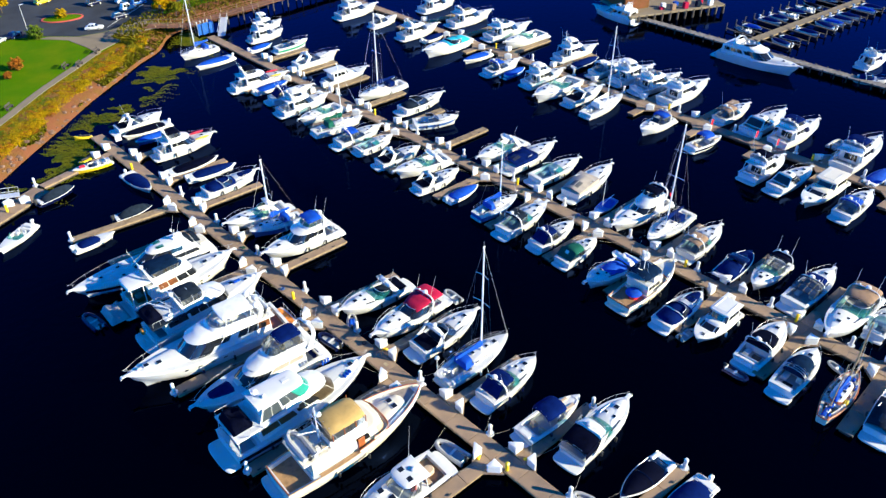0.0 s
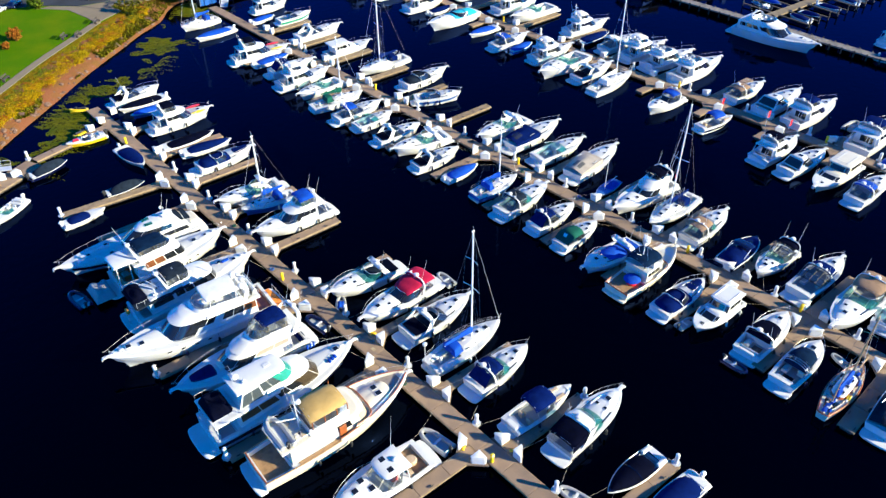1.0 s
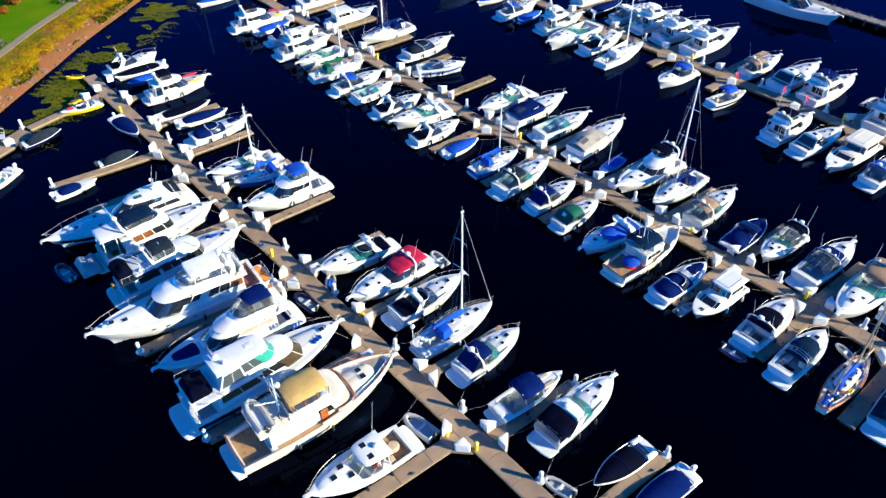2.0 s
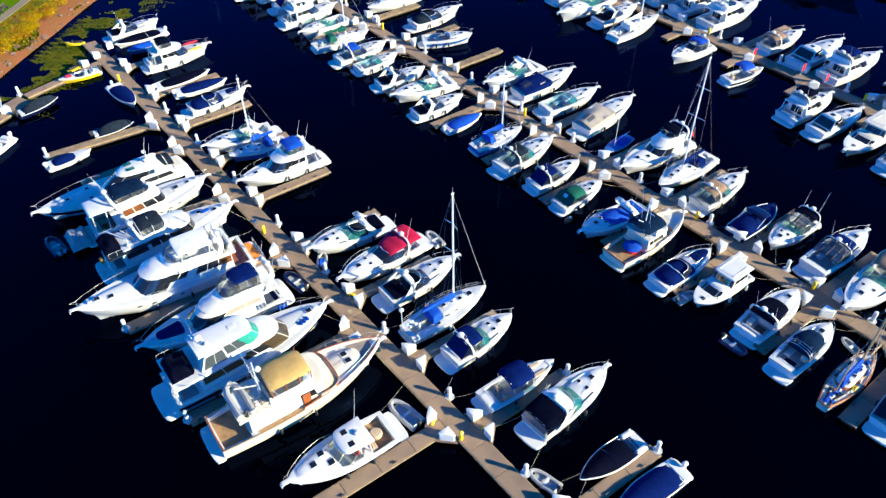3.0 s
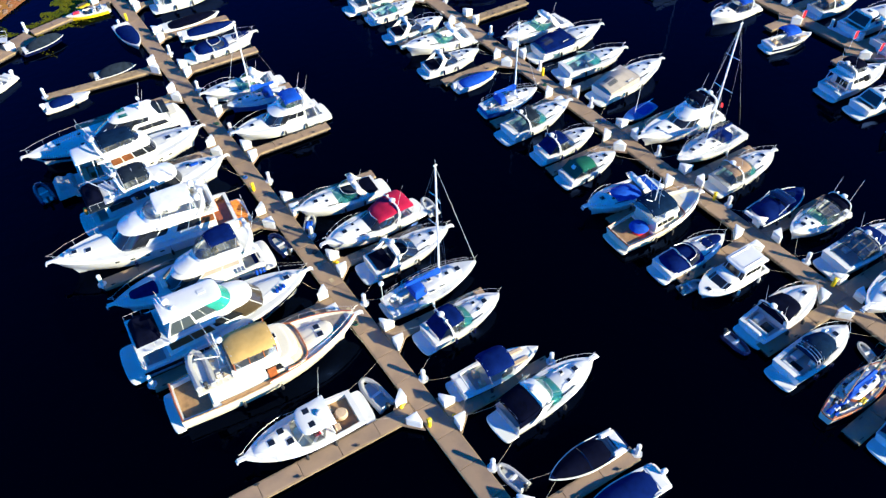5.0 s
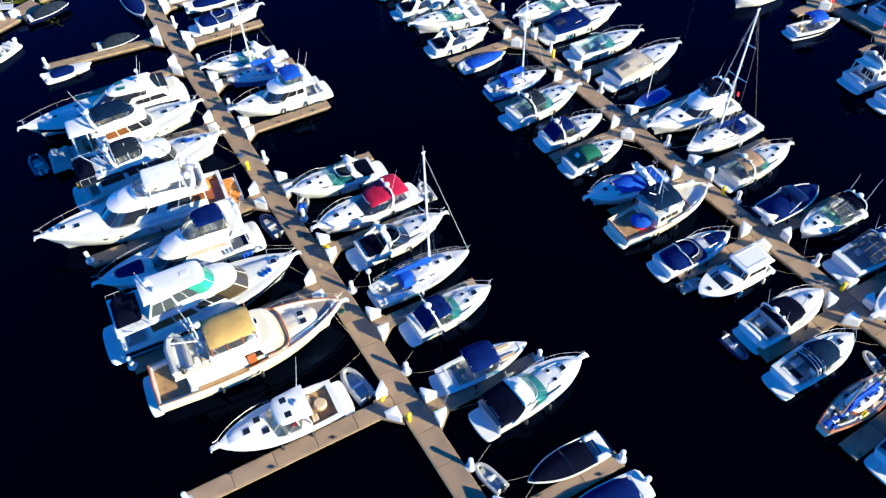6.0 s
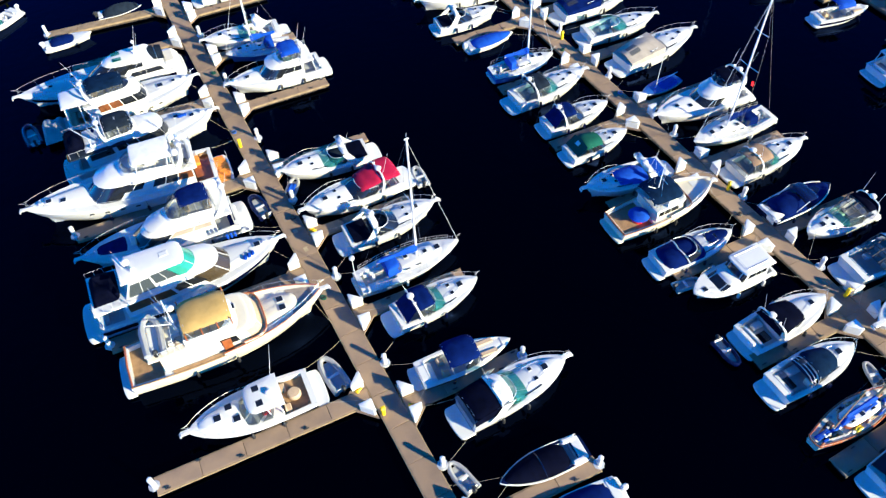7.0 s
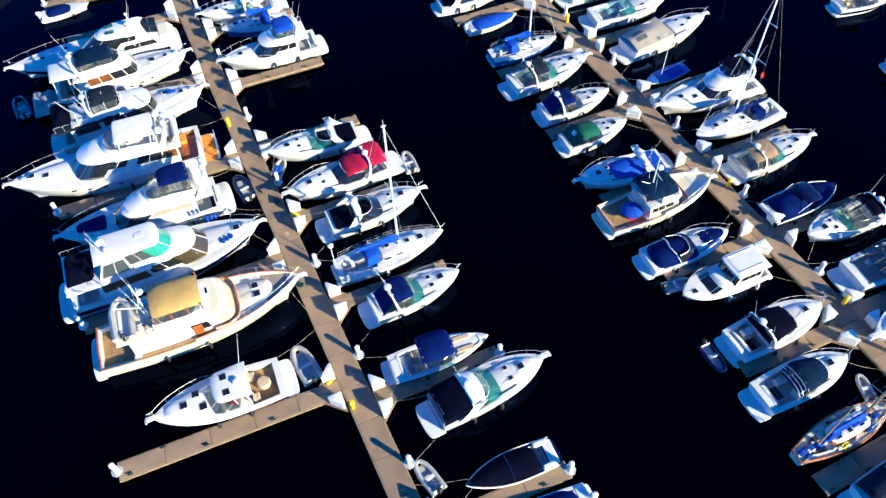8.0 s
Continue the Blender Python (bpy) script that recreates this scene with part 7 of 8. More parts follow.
sailboat(6.95, 46.4, 172.5, 7.6, canvas="blue", hull="blue", mast_h=10.6)
express(6.58, 49.59, 172.3, 9.8, glass="teal", style="arch")
express(7.79, 59.85, -4.4, 9.4, canvas="navy", style="cover")
runabout(8.10, 65.05, -11.1, 7.7, cover="navy")
runabout(6.95, 68.53, -5.5, 8.4, cover="black")
flybridge(8.86, 74.87, -5.1, 10.3, canvas="black", style="kayaks")
runabout(7.00, 81.46, -180.0, 6.1, cover="blue", hull="blue")
runabout(7.37, 84.44, -178.3, 8.4, cover="black")
express(7.18, 87.40, -2.7, 9.0, canvas="black", style="arch")
# dock 2, near side
express(30.75, -21.6, 1.5, 9.6, canvas="charcoal", style="tent")
ketch(29.65, -17.2, 0.5, 8.2)
express(29.38, -12.96, -0.8, 8.7, canvas="ink", style="fore", shade=1)
cowl_cruiser(30.85, -8.70, -0.0, 9.0)
sedan(30.34, -3.51, -181.7, 8.1)
express(29.40, 0.36, -3.9, 8.4, canvas="navy", style="cover")
trawler(30.30, 5.48, -2.8, 11.0, canvas="ink", small=True)
express(30.09, 9.74, 172.9, 9.5, canvas="blue", style="arch")
express(30.08, 15.08, -1.9, 7.4, canvas="green", style="hood")
express(30.65, 19.45, -3.2, 8.0, canvas="navy", style="bimini")
express(30.56, 24.51, -0.2, 9.9, canvas="charcoal", style="bimini", glass="teal")
sailboat(30.65, 29.19, -5.5, 7.7, canvas="blue", hull="blue", mast_h=10.5)
runabout(30.04, 35.03, -3.4, 6.1, cover="blue")
express(29.53, 39.76, -7.1, 8.3, canvas="black", style="arch")
express(31.20, 44.19, 171.6, 10.4, canvas="", glass="teal", style="arch")
express(30.04, 48.83, -7.8, 8.6, canvas="black", style="arch")
express(30.08, 54.50, -4.6, 7.5, canvas="", glass="teal")
express(29.80, 58.30, -5.3, 9.5, canvas="blue", style="bimini")
sailboat(30.16, 63.64, -8.4, 9.5, canvas="green", mast_h=11)
express(30.91, 68.88, -176.4, 9.7, canvas="", glass="teal")
flybridge(30.53, 74.02, -4.7, 10.5, canvas="white")
express(31.36, 79.20, -7.7, 9.4, canvas="navy", style="bimini")
runabout(31.12, 84.64, -3.6, 7.4, cover="blue")
flybridge(30.41, 87.66, -12.2, 11.4, canvas="black", style="kayaks")
runabout(29.87, 102.37, -175.6, 8.7, cover="blue")
sailboat(30.12, 108.85, -176.5, 8.4, canvas="blue", mast_h=12)
# dock 2, far side
express(43.17, -16.02, 1.3, 6.2, canvas="", glass="teal")
express(42.23, -13.01, 178.2, 12.5, canvas="tan", glass="teal")
express(43.1, -8.1, -4.9, 10.1, canvas="navy", style="frame")
express(42.75, -3.39, 177.4, 8.1, canvas="black", glass="teal", style="frame")
express(40.97, 0.07, -0.9, 8.0, canvas="navy", style="cover", hull="navy")
express(42.51, 5.52, -1.2, 9.2, canvas="tan", style="bimini", glass="teal")
sailboat(42.97, 10.34, 179.2, 10.0, canvas="navy", mast_h=15.5)
coupe_cruiser(42.92, 14.70, 177.2, 11.8)
dinghy_sail(41.28, 19.22, -174.4, 5.3)
express(44.25, 24.18, 1.5, 11.3, canvas="sand", style="tent")
express(43.31, 29.60, -9.1, 9.8, canvas="", glass="teal")
express(43.80, 34.86, -4.1, 11.2, canvas="navy", style="tent")
express(42.86, 39.31, 179.1, 10.6, canvas="", glass="teal", style="arch")
express(42.16, 53.68, -31.2, 8.4, canvas="", hull="bluestripe")
express(45.05, 60.25, -5.0, 10.2, canvas="charcoal", style="cover")
sailboat(44.07, 69.23, -181.7, 10.6, canvas="navy", mast_h=14.5)
sedan(43.54, 79.10, -5.7, 9.7)
express(43.55, 88.90, -7.0, 10.7, canvas="", style="arch")
express(44.84, 98.68, -5.2, 8.1, canvas="", hull="green")
flybridge(44.55, 107.29, -6.0, 8.4, canvas="white")
runabout(40.35, 102.75, -2.6, 5.5, cover="blue")
flybridge(48.15, 112.38, -4.8, 7.4, canvas="white")
# dock 3, near side
flybridge(67.19, 105.73, -4.2, 11.5, canvas="white")
express(67.32, 96.46, -0.3, 7.9, canvas="white", style="bimini")
flybridge(68.32, 86.34, -5.5, 10.8, canvas="")
runabout(68.75, 82.13, -5.7, 6.3, cover="navy")
express(67.05, 75.93, -178.3, 14.1, canvas="aqua", style="cover")
runabout(67.35, 68.37, 178.2, 7.5, cover="blue")
express(66.43, 61.15, -5.9, 9.4, canvas="blue", style="bimini")
runabout(66.69, 58.28, -4.0, 6.0, cover="blue", hull="blue")
flybridge(68.17, 52.39, -6.5, 10.1, canvas="white")
express(66.28, 47.51, -178.2, 13.7, canvas="", glass="teal")
express(67.09, 42.55, -5.3, 9.7, canvas="black", style="arch")
sailboat(66.64, 37.96, -0.7, 10.8, canvas="white", mast_h=14)
express(66.74, 27.64, 177.2, 9.0, canvas="blue", style="bimini")
bowrider(66.71, 19.02, -12.7, 7.4, canvas="blue")
flybridge(65.63, 8.87, -5.8, 9.8, canvas="black")
express(65.03, 4.65, -9.5, 9.6, style="coupe")
sedan(65.47, 0.27, 177.3, 11.4, cream=True)
express(64.59, -4.34, -4.6, 9.2, canvas="blue", style="bimini")
# dock 3, far side
flybridge(82.85, 95.87, -4.9, 10.9, canvas="")
flybridge(81.54, 84.32, -8.3, 12.3, canvas="navy")
flybridge(81.29, 73.12, -8.4, 12.4, canvas="")
express(80.71, 67.59, 178.0, 12.7, canvas="", glass="teal")
flybridge(81.98, 55.87, -13.0, 10.5, canvas="white", mast=True)
runabout(79.61, 51.95, -6.1, 8.2, cover="navy", hull="navy")
express(79.85, 46.87, -5.6, 9.8, canvas="white", style="bimini")
flybridge(80.61, 41.78, -8.7, 11.0, canvas="white")
flybridge(80.32, 36.57, -12.7, 11.6, canvas="", style="dark")
flybridge(80.41, 31.03, -6.9, 12.8, canvas="")
express(78.79, 21.15, -7.5, 9.2, canvas="tan", style="bimini")
express(78.99, 15.76, -6.6, 11.7, style="coupe")
flybridge(79.28, 10.58, -8.4, 11.9, canvas="navy")
dinghy(81.45, 5.07, -2.5, 6.3)
dinghy(75.41, 4.18, -4.1, 6.3)
flybridge(79.20, 0.92, -3.4, 13.3, canvas="navy")
runabout(75.34, -3.57, -6.4, 6.8, cover="blue")
# far pier
flybridge(102.51, 29.19, -91.0, 17.1, canvas="", style="far")
flybridge(105.79, 63.47, 89.0, 12.4, canvas="", style="far")
express(109.14, 10.69, -70.7, 5.5, canvas="navy", style="cover")
flybridge(117.97, 13.71, -10.0, 8.7, canvas="")
# tenders
dinghy(-1.91, 4.54, 97.4, 3.8)
dinghy(2.79, -7.35, 101.8, 2.8)
dinghy(2.56, 24.88, 53.6, 2.6, blue=True)
dinghy(-0.98, 24.12, 97.9, 3.4, navy=True)
dinghy(27.1, -2.0, -8.0, 2.5)
dinghy(25.55, -8.6, -92.0, 2.7, navy=True)
dinghy(33.65, -15.31, 72.5, 2.1)
dinghy(13.6, 20.2, 84.0, 2.8)
dinghy(-18.03, 45.12, 96.3, 5.1, navy=True)


# ---- the bank, lawn, drive and footbridge ----
SHORE = [(-120.0, -20.0), (-60.0, 45.0), (-30.0, 71.8), (-15.2, 84.7), (-8.4, 90.6), (-1.9, 96.0), (5.7, 102.6), (14.0, 108.8), (20.0, 113.3), (25.6, 116.8), (30.0, 122.0), (35.0, 124.6), (46.0, 125.2), (62.0, 127.5), (110.0, 145.0), (300.0, 230.0)]
LAWN = material("mown_lawn", (0.062, 0.155, 0.0), 0.95, vary=0.22, scale=0.15, fine=6.0, bump=0.5, depth=0.05, dirt=(0.125, 0.175, 0.001), spec=0.03)
SCRUB = material("rough_ground_cover", (0.17, 0.13, 0.004), 0.95, vary=0.35, scale=0.22, fine=2.2, bump=1.0, depth=0.3, dirt=(0.2, 0.075, 0.006), spec=0.03)
BANK = material("red_brown_bank", (0.2, 0.075, 0.035), 0.95, vary=0.25, scale=0.4, fine=5.0, bump=0.8, depth=0.15, dirt=(0.15, 0.085, 0.02), spec=0.08)
ROCK = material("bank_boulder", (0.2, 0.12, 0.085), 0.9, vary=0.25, scale=1.0, fine=6.0, bump=0.6, depth=0.05, by_object=0.2, spec=0.08)
PATHWAY = material("concrete_path", (0.24, 0.19, 0.13), 0.9, vary=0.08, scale=0.3, fine=9.0, bump=0.15, spec=0.08)
ASPHALT = material("asphalt", (0.05, 0.055, 0.065), 0.9, vary=0.15, scale=0.2, fine=20.0, bump=0.2, spec=0.08)
KERB = material("painted_kerb", (0.5, 0.08, 0.05), 0.8, vary=0.12, scale=1.0)
LINE = material("road_marking", (0.6, 0.6, 0.58), 0.8, vary=0.12, scale=2.0)


def leaf_material(name, a, b):
    m = material(name, a, 0.7, vary=0.25, scale=0.35, fine=3.0, bump=0.0, dirt=b, spec=0.05)
    return m


GOLD_LEAF = leaf_material("golden_foliage", (0.42, 0.25, 0.003), (0.25, 0.19, 0.004))
RUST_LEAF = leaf_material("russet_foliage", (0.3, 0.09, 0.012), (0.2, 0.12, 0.015))
OLIVE_LEAF = leaf_material("olive_foliage", (0.17, 0.16, 0.008), (0.26, 0.18, 0.01))
GREEN_LEAF = leaf_material("green_foliage", (0.07, 0.12, 0.01), (0.13, 0.13, 0.012))
PAD_LEAF = leaf_material("lily_pad_leaf", (0.11, 0.11, 0.003), (0.05, 0.075, 0.004))
BARK = material("tree_bark", (0.09, 0.065, 0.045), 0.9, vary=0.2, scale=2.0, fine=12.0, bump=0.5)


def shore_line():
    pts = [Vector((x, y)) for x, y in SHORE]
    out = []
    for i in range(len(pts) - 1):
        p0, p1, p2, p3 = pts[max(i - 1, 0)], pts[i], pts[i + 1], pts[min(i + 2, len(pts) - 1)]
        for k in range(6):
            t = k / 6
            out.append(0.5 * ((2 * p1) + (p2 - p0) * t + (2 * p0 - 5 * p1 + 4 * p2 - p3) * t * t + (3 * p1 - p0 - 3 * p2 + p3) * t**3))
    return out + [pts[-1]]


EDGE = shore_line()


def inland(i, d):
    """The point d metres inland of the waterline."""
    a, b = EDGE[max(i - 1, 0)], EDGE[min(i + 1, len(EDGE) - 1)]
    t = (b - a).normalized()
    return EDGE[i] + d * Vector((-t.y, t.x))


PROFILE = [(-3, -1.2), (0, -0.05), (0.6, 0.35), (1.8, 0.8), (3.2, 1.25), (5, 1.5), (7.8, 1.66), (10, 1.68), (18, 1.7), (40, 1.75), (90, 1.8), (400, 2.0), (2200, 2.0)]
for name, lo, hi, mat, text in (("ground", 0, 6, BANK, "red-brown stony bank sloping into the water"), ("lawn", 6, 12, LAWN, "bright green mown lawn above the bank")):
    rows = []
    for i in range(len(EDGE)):
        row = []
        for d, z in PROFILE[lo : hi + 1]:
            p = inland(i, d) if d < 50 else inland(i, 40) + (d - 40) * Vector((-0.5, 0.866))
            row.append((p.x, p.y, z + (0.25 * noise.noise((p.x * 0.3, p.y * 0.3, 0)) if 0.2 < d < 7.5 else 0)))
        rows.append(row)
    tagged(new(name, Geo().grid(rows).mesh(name, mat, 60)), text, name, kind="structure")


def strip(name, near, far, z, mat, label, i0=0, i1=None, category="path"):
    ids = range(i0, i1 or len(EDGE))
    rows = [[(*inland(i, near), z), (*inland(i, far), z + 0.01)] for i in ids]
    return tagged(new(name, Geo().solid(rows, 0.12).mesh(name, mat, 60)), label, category, kind="structure")


strip("pavement", 8.2, 9.7, 1.74, PATHWAY, "pale concrete footpath along the bank", 6, 49)


def slab(name, pts, z, mat, label, category, thick=0.12):
    g = Geo().loft([[(x, y, h) for x, y in pts] for h in (z - thick, z)], True)
    return tagged(new(name, g.mesh(name, mat, 0)), label, category, kind="structure")


slab("road", [(-30, 152), (2.5, 141.5), (9.5, 138.0), (11.4, 136.4), (15.7, 132.0), (20.5, 130.7), (26.7, 132.1), (31, 131), (44, 140), (80, 160), (120, 260), (-60, 260)], 1.79, ASPHALT, "dark asphalt car park and drive", "road")
slab("pavement_apron", [(9.4, 136.0), (13.3, 131.2), (14.4, 124.4), (14.6, 120.2), (17.2, 121.6), (21.3, 123.6), (26.4, 125.6), (30.4, 125.2), (31.5, 130.8), (26.7, 131.8), (20.5, 130.4), (15.7, 131.6), (11.2, 136.1)], 1.76, PATHWAY, "pale concrete forecourt between lawn and drive", "path")

# planted traffic island with a red kerb
isle = thing("traffic_island", pose(17.6, 145.2, 1.79, 0, 0, -25), "oval planted traffic island with red kerb", "traffic island")
def oval(a, b, z, n=24):
    return [(a * math.cos(2 * math.pi * k / n), b * math.sin(2 * math.pi * k / n), z) for k in range(n)]
part("kerb", Geo().loft([oval(4.3, 2.6, -0.1), oval(4.3, 2.6, 0.16), oval(4.2, 2.5, 0.18), oval(3.9, 2.2, 0.18), oval(3.85, 2.15, 0.1)], False, False), KERB, isle, "red painted kerb")
part("turf", Geo().loft([oval(3.88, 2.18, 0.0), oval(3.88, 2.18, 0.15), oval(2, 1.2, 0.3)], True), LAWN, isle)
slab("traffic_island_corner", [(-14, 158), (2, 160.5), (7, 159), (8.5, 156), (2, 153.5), (-14, 155)], 1.95, LAWN, "planted corner bed beside the drive", "planting")
rng = random.Random(4)


def leaves(count, centre, size, leaf=0.3, flat=0.75, hollow=0.35):
    """Small tilted leaf blades filling an uneven crown."""
    g = Geo()
    made = 0
    while made < count:
        p = Vector((rng.uniform(-1, 1), rng.uniform(-1, 1), rng.uniform(-1, 1)))
        if not hollow < p.length < 0.75 + 0.45 * noise.noise((p * 2.2 + Vector(centre) * 0.37)):
            continue
        made += 1
        c = Vector(centre) + Vector((p.x * size[0], p.y * size[1], p.z * size[2]))
        s = leaf * rng.uniform(0.6, 1.4)
        e = Euler((rng.uniform(-1.1, 1.1), rng.uniform(-1.1, 1.1), rng.uniform(0, 6.3))).to_matrix()
        g.add([tuple(c + e @ Vector(v)) for v in ((-s, 0, 0), (0, -s * 0.6, 0.1 * s), (s, 0, 0), (0, s * 0.6, 0.1 * s))], [(0, 1, 2, 3)])
    return g


# hedge: clumps of shrubs along the top of the bank
for name, mat, d0, d1, count, h, text in (("golden_hedge", GOLD_LEAF, 2.2, 5.4, 380, 0.5, "golden autumn shrubs along the bank"), ("russet_hedge", RUST_LEAF, 2.0, 6.5, 110, 0.6, "russet autumn shrubs along the bank"), ("olive_hedge", OLIVE_LEAF, 3.8, 7.6, 300, 0.5, "olive-green shrubs between bank and path"), ("green_hedge", GREEN_LEAF, 5.0, 7.4, 45, 0.7, "dark green shrubs between bank and path")):
    g = Geo()
    for k in range(count):
        i = rng.randrange(8, 58)
        d = rng.uniform(d0, d1) if i < 47 else rng.uniform(3.0, 5.5)
        p = inland(i, d).lerp(inland(min(i + 1, len(EDGE) - 1), d), rng.random())
        s = rng.uniform(0.7, 1.35) * (1.0 if i < 47 else 0.6)
        q = leaves(130, (p.x, p.y, 1.3 + h * 0.4), (s, s, h * rng.uniform(0.45, 0.85)), 0.085)
        g.add(q.v, q.f)
    tagged(new(name, g.mesh(name, mat, 0)), text, "hedge", kind="stuff")
# low ground cover under the hedges
rows = []
for i in range(6, 60):
    row = []
    for d in (2.7, 3.2, 3.8, 4.5, 5.2, 6.0, 6.8, 7.5, 8.0):
        q = inland(i, d + 0.6 * noise.noise((i * 0.7, d, 0)) * (d < 4))
        row.append((q.x, q.y, 1.02 + 0.13 * (d - 2.7) + 0.35 * abs(noise.noise((q.x * 0.9, q.y * 0.9, 5))) * (2.9 < d < 7.8)))
    rows.append(row)
tagged(new("ground_cover", Geo().grid(rows).mesh("ground_cover", SCRUB, 60)), "low olive and rust ground cover above the bank", "ground cover", kind="stuff")
# reeds and grass on the low bank
g = Geo()
for k in range(9000):
    i = rng.randrange(20, 78)
    d = rng.uniform(0.6, 3.2) if i < 52 else rng.uniform(0.4, 9)
    p = inland(i, d).lerp(inland(min(i + 1, len(EDGE) - 1), d), rng.random())
    if noise.noise((p.x * 0.12, p.y * 0.12, 3.0)) < 0.12 and i < 46:
        continue
    a, s = rng.uniform(0, 6.3), rng.uniform(0.07, 0.2)
    g.add([(p.x - s * math.cos(a), p.y - s * math.sin(a), 0.2 + 0.3 * d), (p.x + s * math.cos(a), p.y + s * math.sin(a), 0.2 + 0.3 * d), (p.x + s * 0.6 * math.cos(a), p.y + s * 0.6 * math.sin(a) + 0.2, 0.3 + 0.3 * d + s * 1.2), (p.x - s * 0.6 * math.cos(a), p.y - s * 0.6 * math.sin(a) - 0.2, 0.3 + 0.3 * d + s)], [(0, 1, 2, 3)])
tagged(new("bank_grass", g.mesh("bank_grass", OLIVE_LEAF, 0)), "yellow-green rough grass on the bank", "grass", kind="stuff")


def boulder():
    ob = Geo()
    rows = []
    for a in range(5):
        ph = math.pi * a / 4
        rows.append([(math.sin(ph) * math.cos(b * math.pi / 4) * (1 + 0.25 * rng.uniform(-1, 1)), math.sin(ph) * math.sin(b * math.pi / 4) * (1 + 0.25 * rng.uniform(-1, 1)), 0.6 * math.cos(ph)) for b in range(8)])
    return ob.grid(rows, True)


STONES = [boulder().mesh("boulder", ROCK, 30) for _ in range(4)]
for k in range(150):
    i = rng.randrange(10, 54)
    d = rng.triangular(0.1, 2.8, 0.7)
    p = inland(i, d).lerp(inland(i + 1, d), rng.random())
    s = rng.uniform(0.18, 0.5)
    ob = new("boulder", STONES[k % 4])
    ob.matrix_basis = pose(p.x, p.y, 0.05 + 0.4 * d, 0, 0, rng.uniform(0, 360)) @ Matrix.Diagonal((s * rng.uniform(0.8, 1.4), s, s * rng.uniform(0.7, 1.1), 1))
    tagged(ob, "rough reddish boulder on the bank", "boulder", "boulders on the bank")

# floating water weed
g = Geo()
for k in range(42000):
    i = rng.randrange(16, 66)
    p = inland(i, -rng.triangular(0.3, 15, 3.0)).lerp(inland(min(i + 1, len(EDGE) - 1), -rng.uniform(0.5, 11)), rng.random())
    if noise.noise((p.x * 0.13, p.y * 0.13, 7.0)) + 0.5 * noise.noise((p.x * 0.5, p.y * 0.5, 2.0)) < 0.11:
        continue
    s, a = rng.uniform(0.05, 0.13), rng.uniform(0, 6.3)
    z = 0.012 + 0.02 * rng.random()
    g.add([(p.x + s * math.cos(a + j * 1.047) * rng.uniform(0.7, 1.2), p.y + s * math.sin(a + j * 1.047) * rng.uniform(0.7, 1.2), z) for j in range(6)], [tuple(range(6))])
tagged(new("water_weed", g.mesh("water_weed", PAD_LEAF, 0)), "olive-green floating water weed near the bank", "water weed", kind="stuff")


def bush(x, y, s, mat, label):
    ob = thing("bush", pose(x, y, 1.75), label, "bush")
    part("stem", Geo().tube([(0, 0, -0.1), (0.05, 0, s * 0.6)], 0.08 * s, 6, 0.03), BARK, ob)
    part("foliage", leaves(1100, (0, 0, s * 0.75), (s, s, s * 0.85), 0.07 * s + 0.05), mat, ob, angle=0)


bush(0.6, 122.3, 1.6, RUST_LEAF, "round russet shrub on the lawn")
bush(-2.0, 119.2, 0.9, RUST_LEAF, "small round russet shrub on the lawn")
bush(9.1, 136.5, 1.9, GREEN_LEAF, "spiky green shrub at the lawn's corner")
bush(17.6, 145.2, 1.5, GOLD_LEAF, "golden shrub on the traffic island")


def bench(x, y, turn):
    ob = thing("park_bench", pose(x, y, 1.72, 0, 0, turn), "weathered timber bench facing the water", "bench", "benches on the lawn")
    for k in range(3):
        part("slat", Geo().box(0, -0.18 + 0.18 * k, 0.44, 1.8, 0.15, 0.05, 0.012), OLD_TIMBER, ob)
    for k in range(2):
        part("back_slat", Geo().box(0, 0.3 + 0.03 * k, 0.62 + 0.18 * k, 1.8, 0.05, 0.14, 0.012), OLD_TIMBER, ob)
    for a in (-0.75, 0.75):
        part("end_frame", Geo().box(a, 0, 0, 0.08, 0.5, 0.42, 0.015).box(a, 0.28, 0.4, 0.08, 0.07, 0.55, 0.015), OLD_TIMBER, ob)


bench(7.4, 116.9, 45)
bench(-6.3, 105.6, 45)
bench(14.8, 120.3, 45)
bench(9.7, 116.1, 45)


def tree(x, y, h, mat, label):
    ob = thing("tree", pose(x, y, 1.6), label, "tree", "autumn trees behind the bank")
    g = Geo().tube([(0, 0, -0.3), (0.1, 0.05, h * 0.35), (0.2, -0.1, h * 0.8)], 0.035 * h, 8, 0.05)
    tips = []
    for k in range(8):
        a, z = k * 2.4, h * (0.3 + 0.06 * k)
        tip = (0.3 * h * math.cos(a), 0.3 * h * math.sin(a), z + 0.22 * h)
        g.tube([(0.1, 0, z), (tip[0] * 0.5, tip[1] * 0.5, z + 0.08 * h), tip], 0.012 * h, 5, 0.02)
        tips.append(tip)
    part("trunk", g, BARK, ob)
    c = Geo()
    for tip in tips + [(0, 0, 0.85 * h)]:
        q = leaves(420, tip, (0.22 * h, 0.22 * h, 0.17 * h), 0.14, hollow=0.2)
        c.add(q.v, q.f)
    part("crown", c, mat, ob, angle=0)


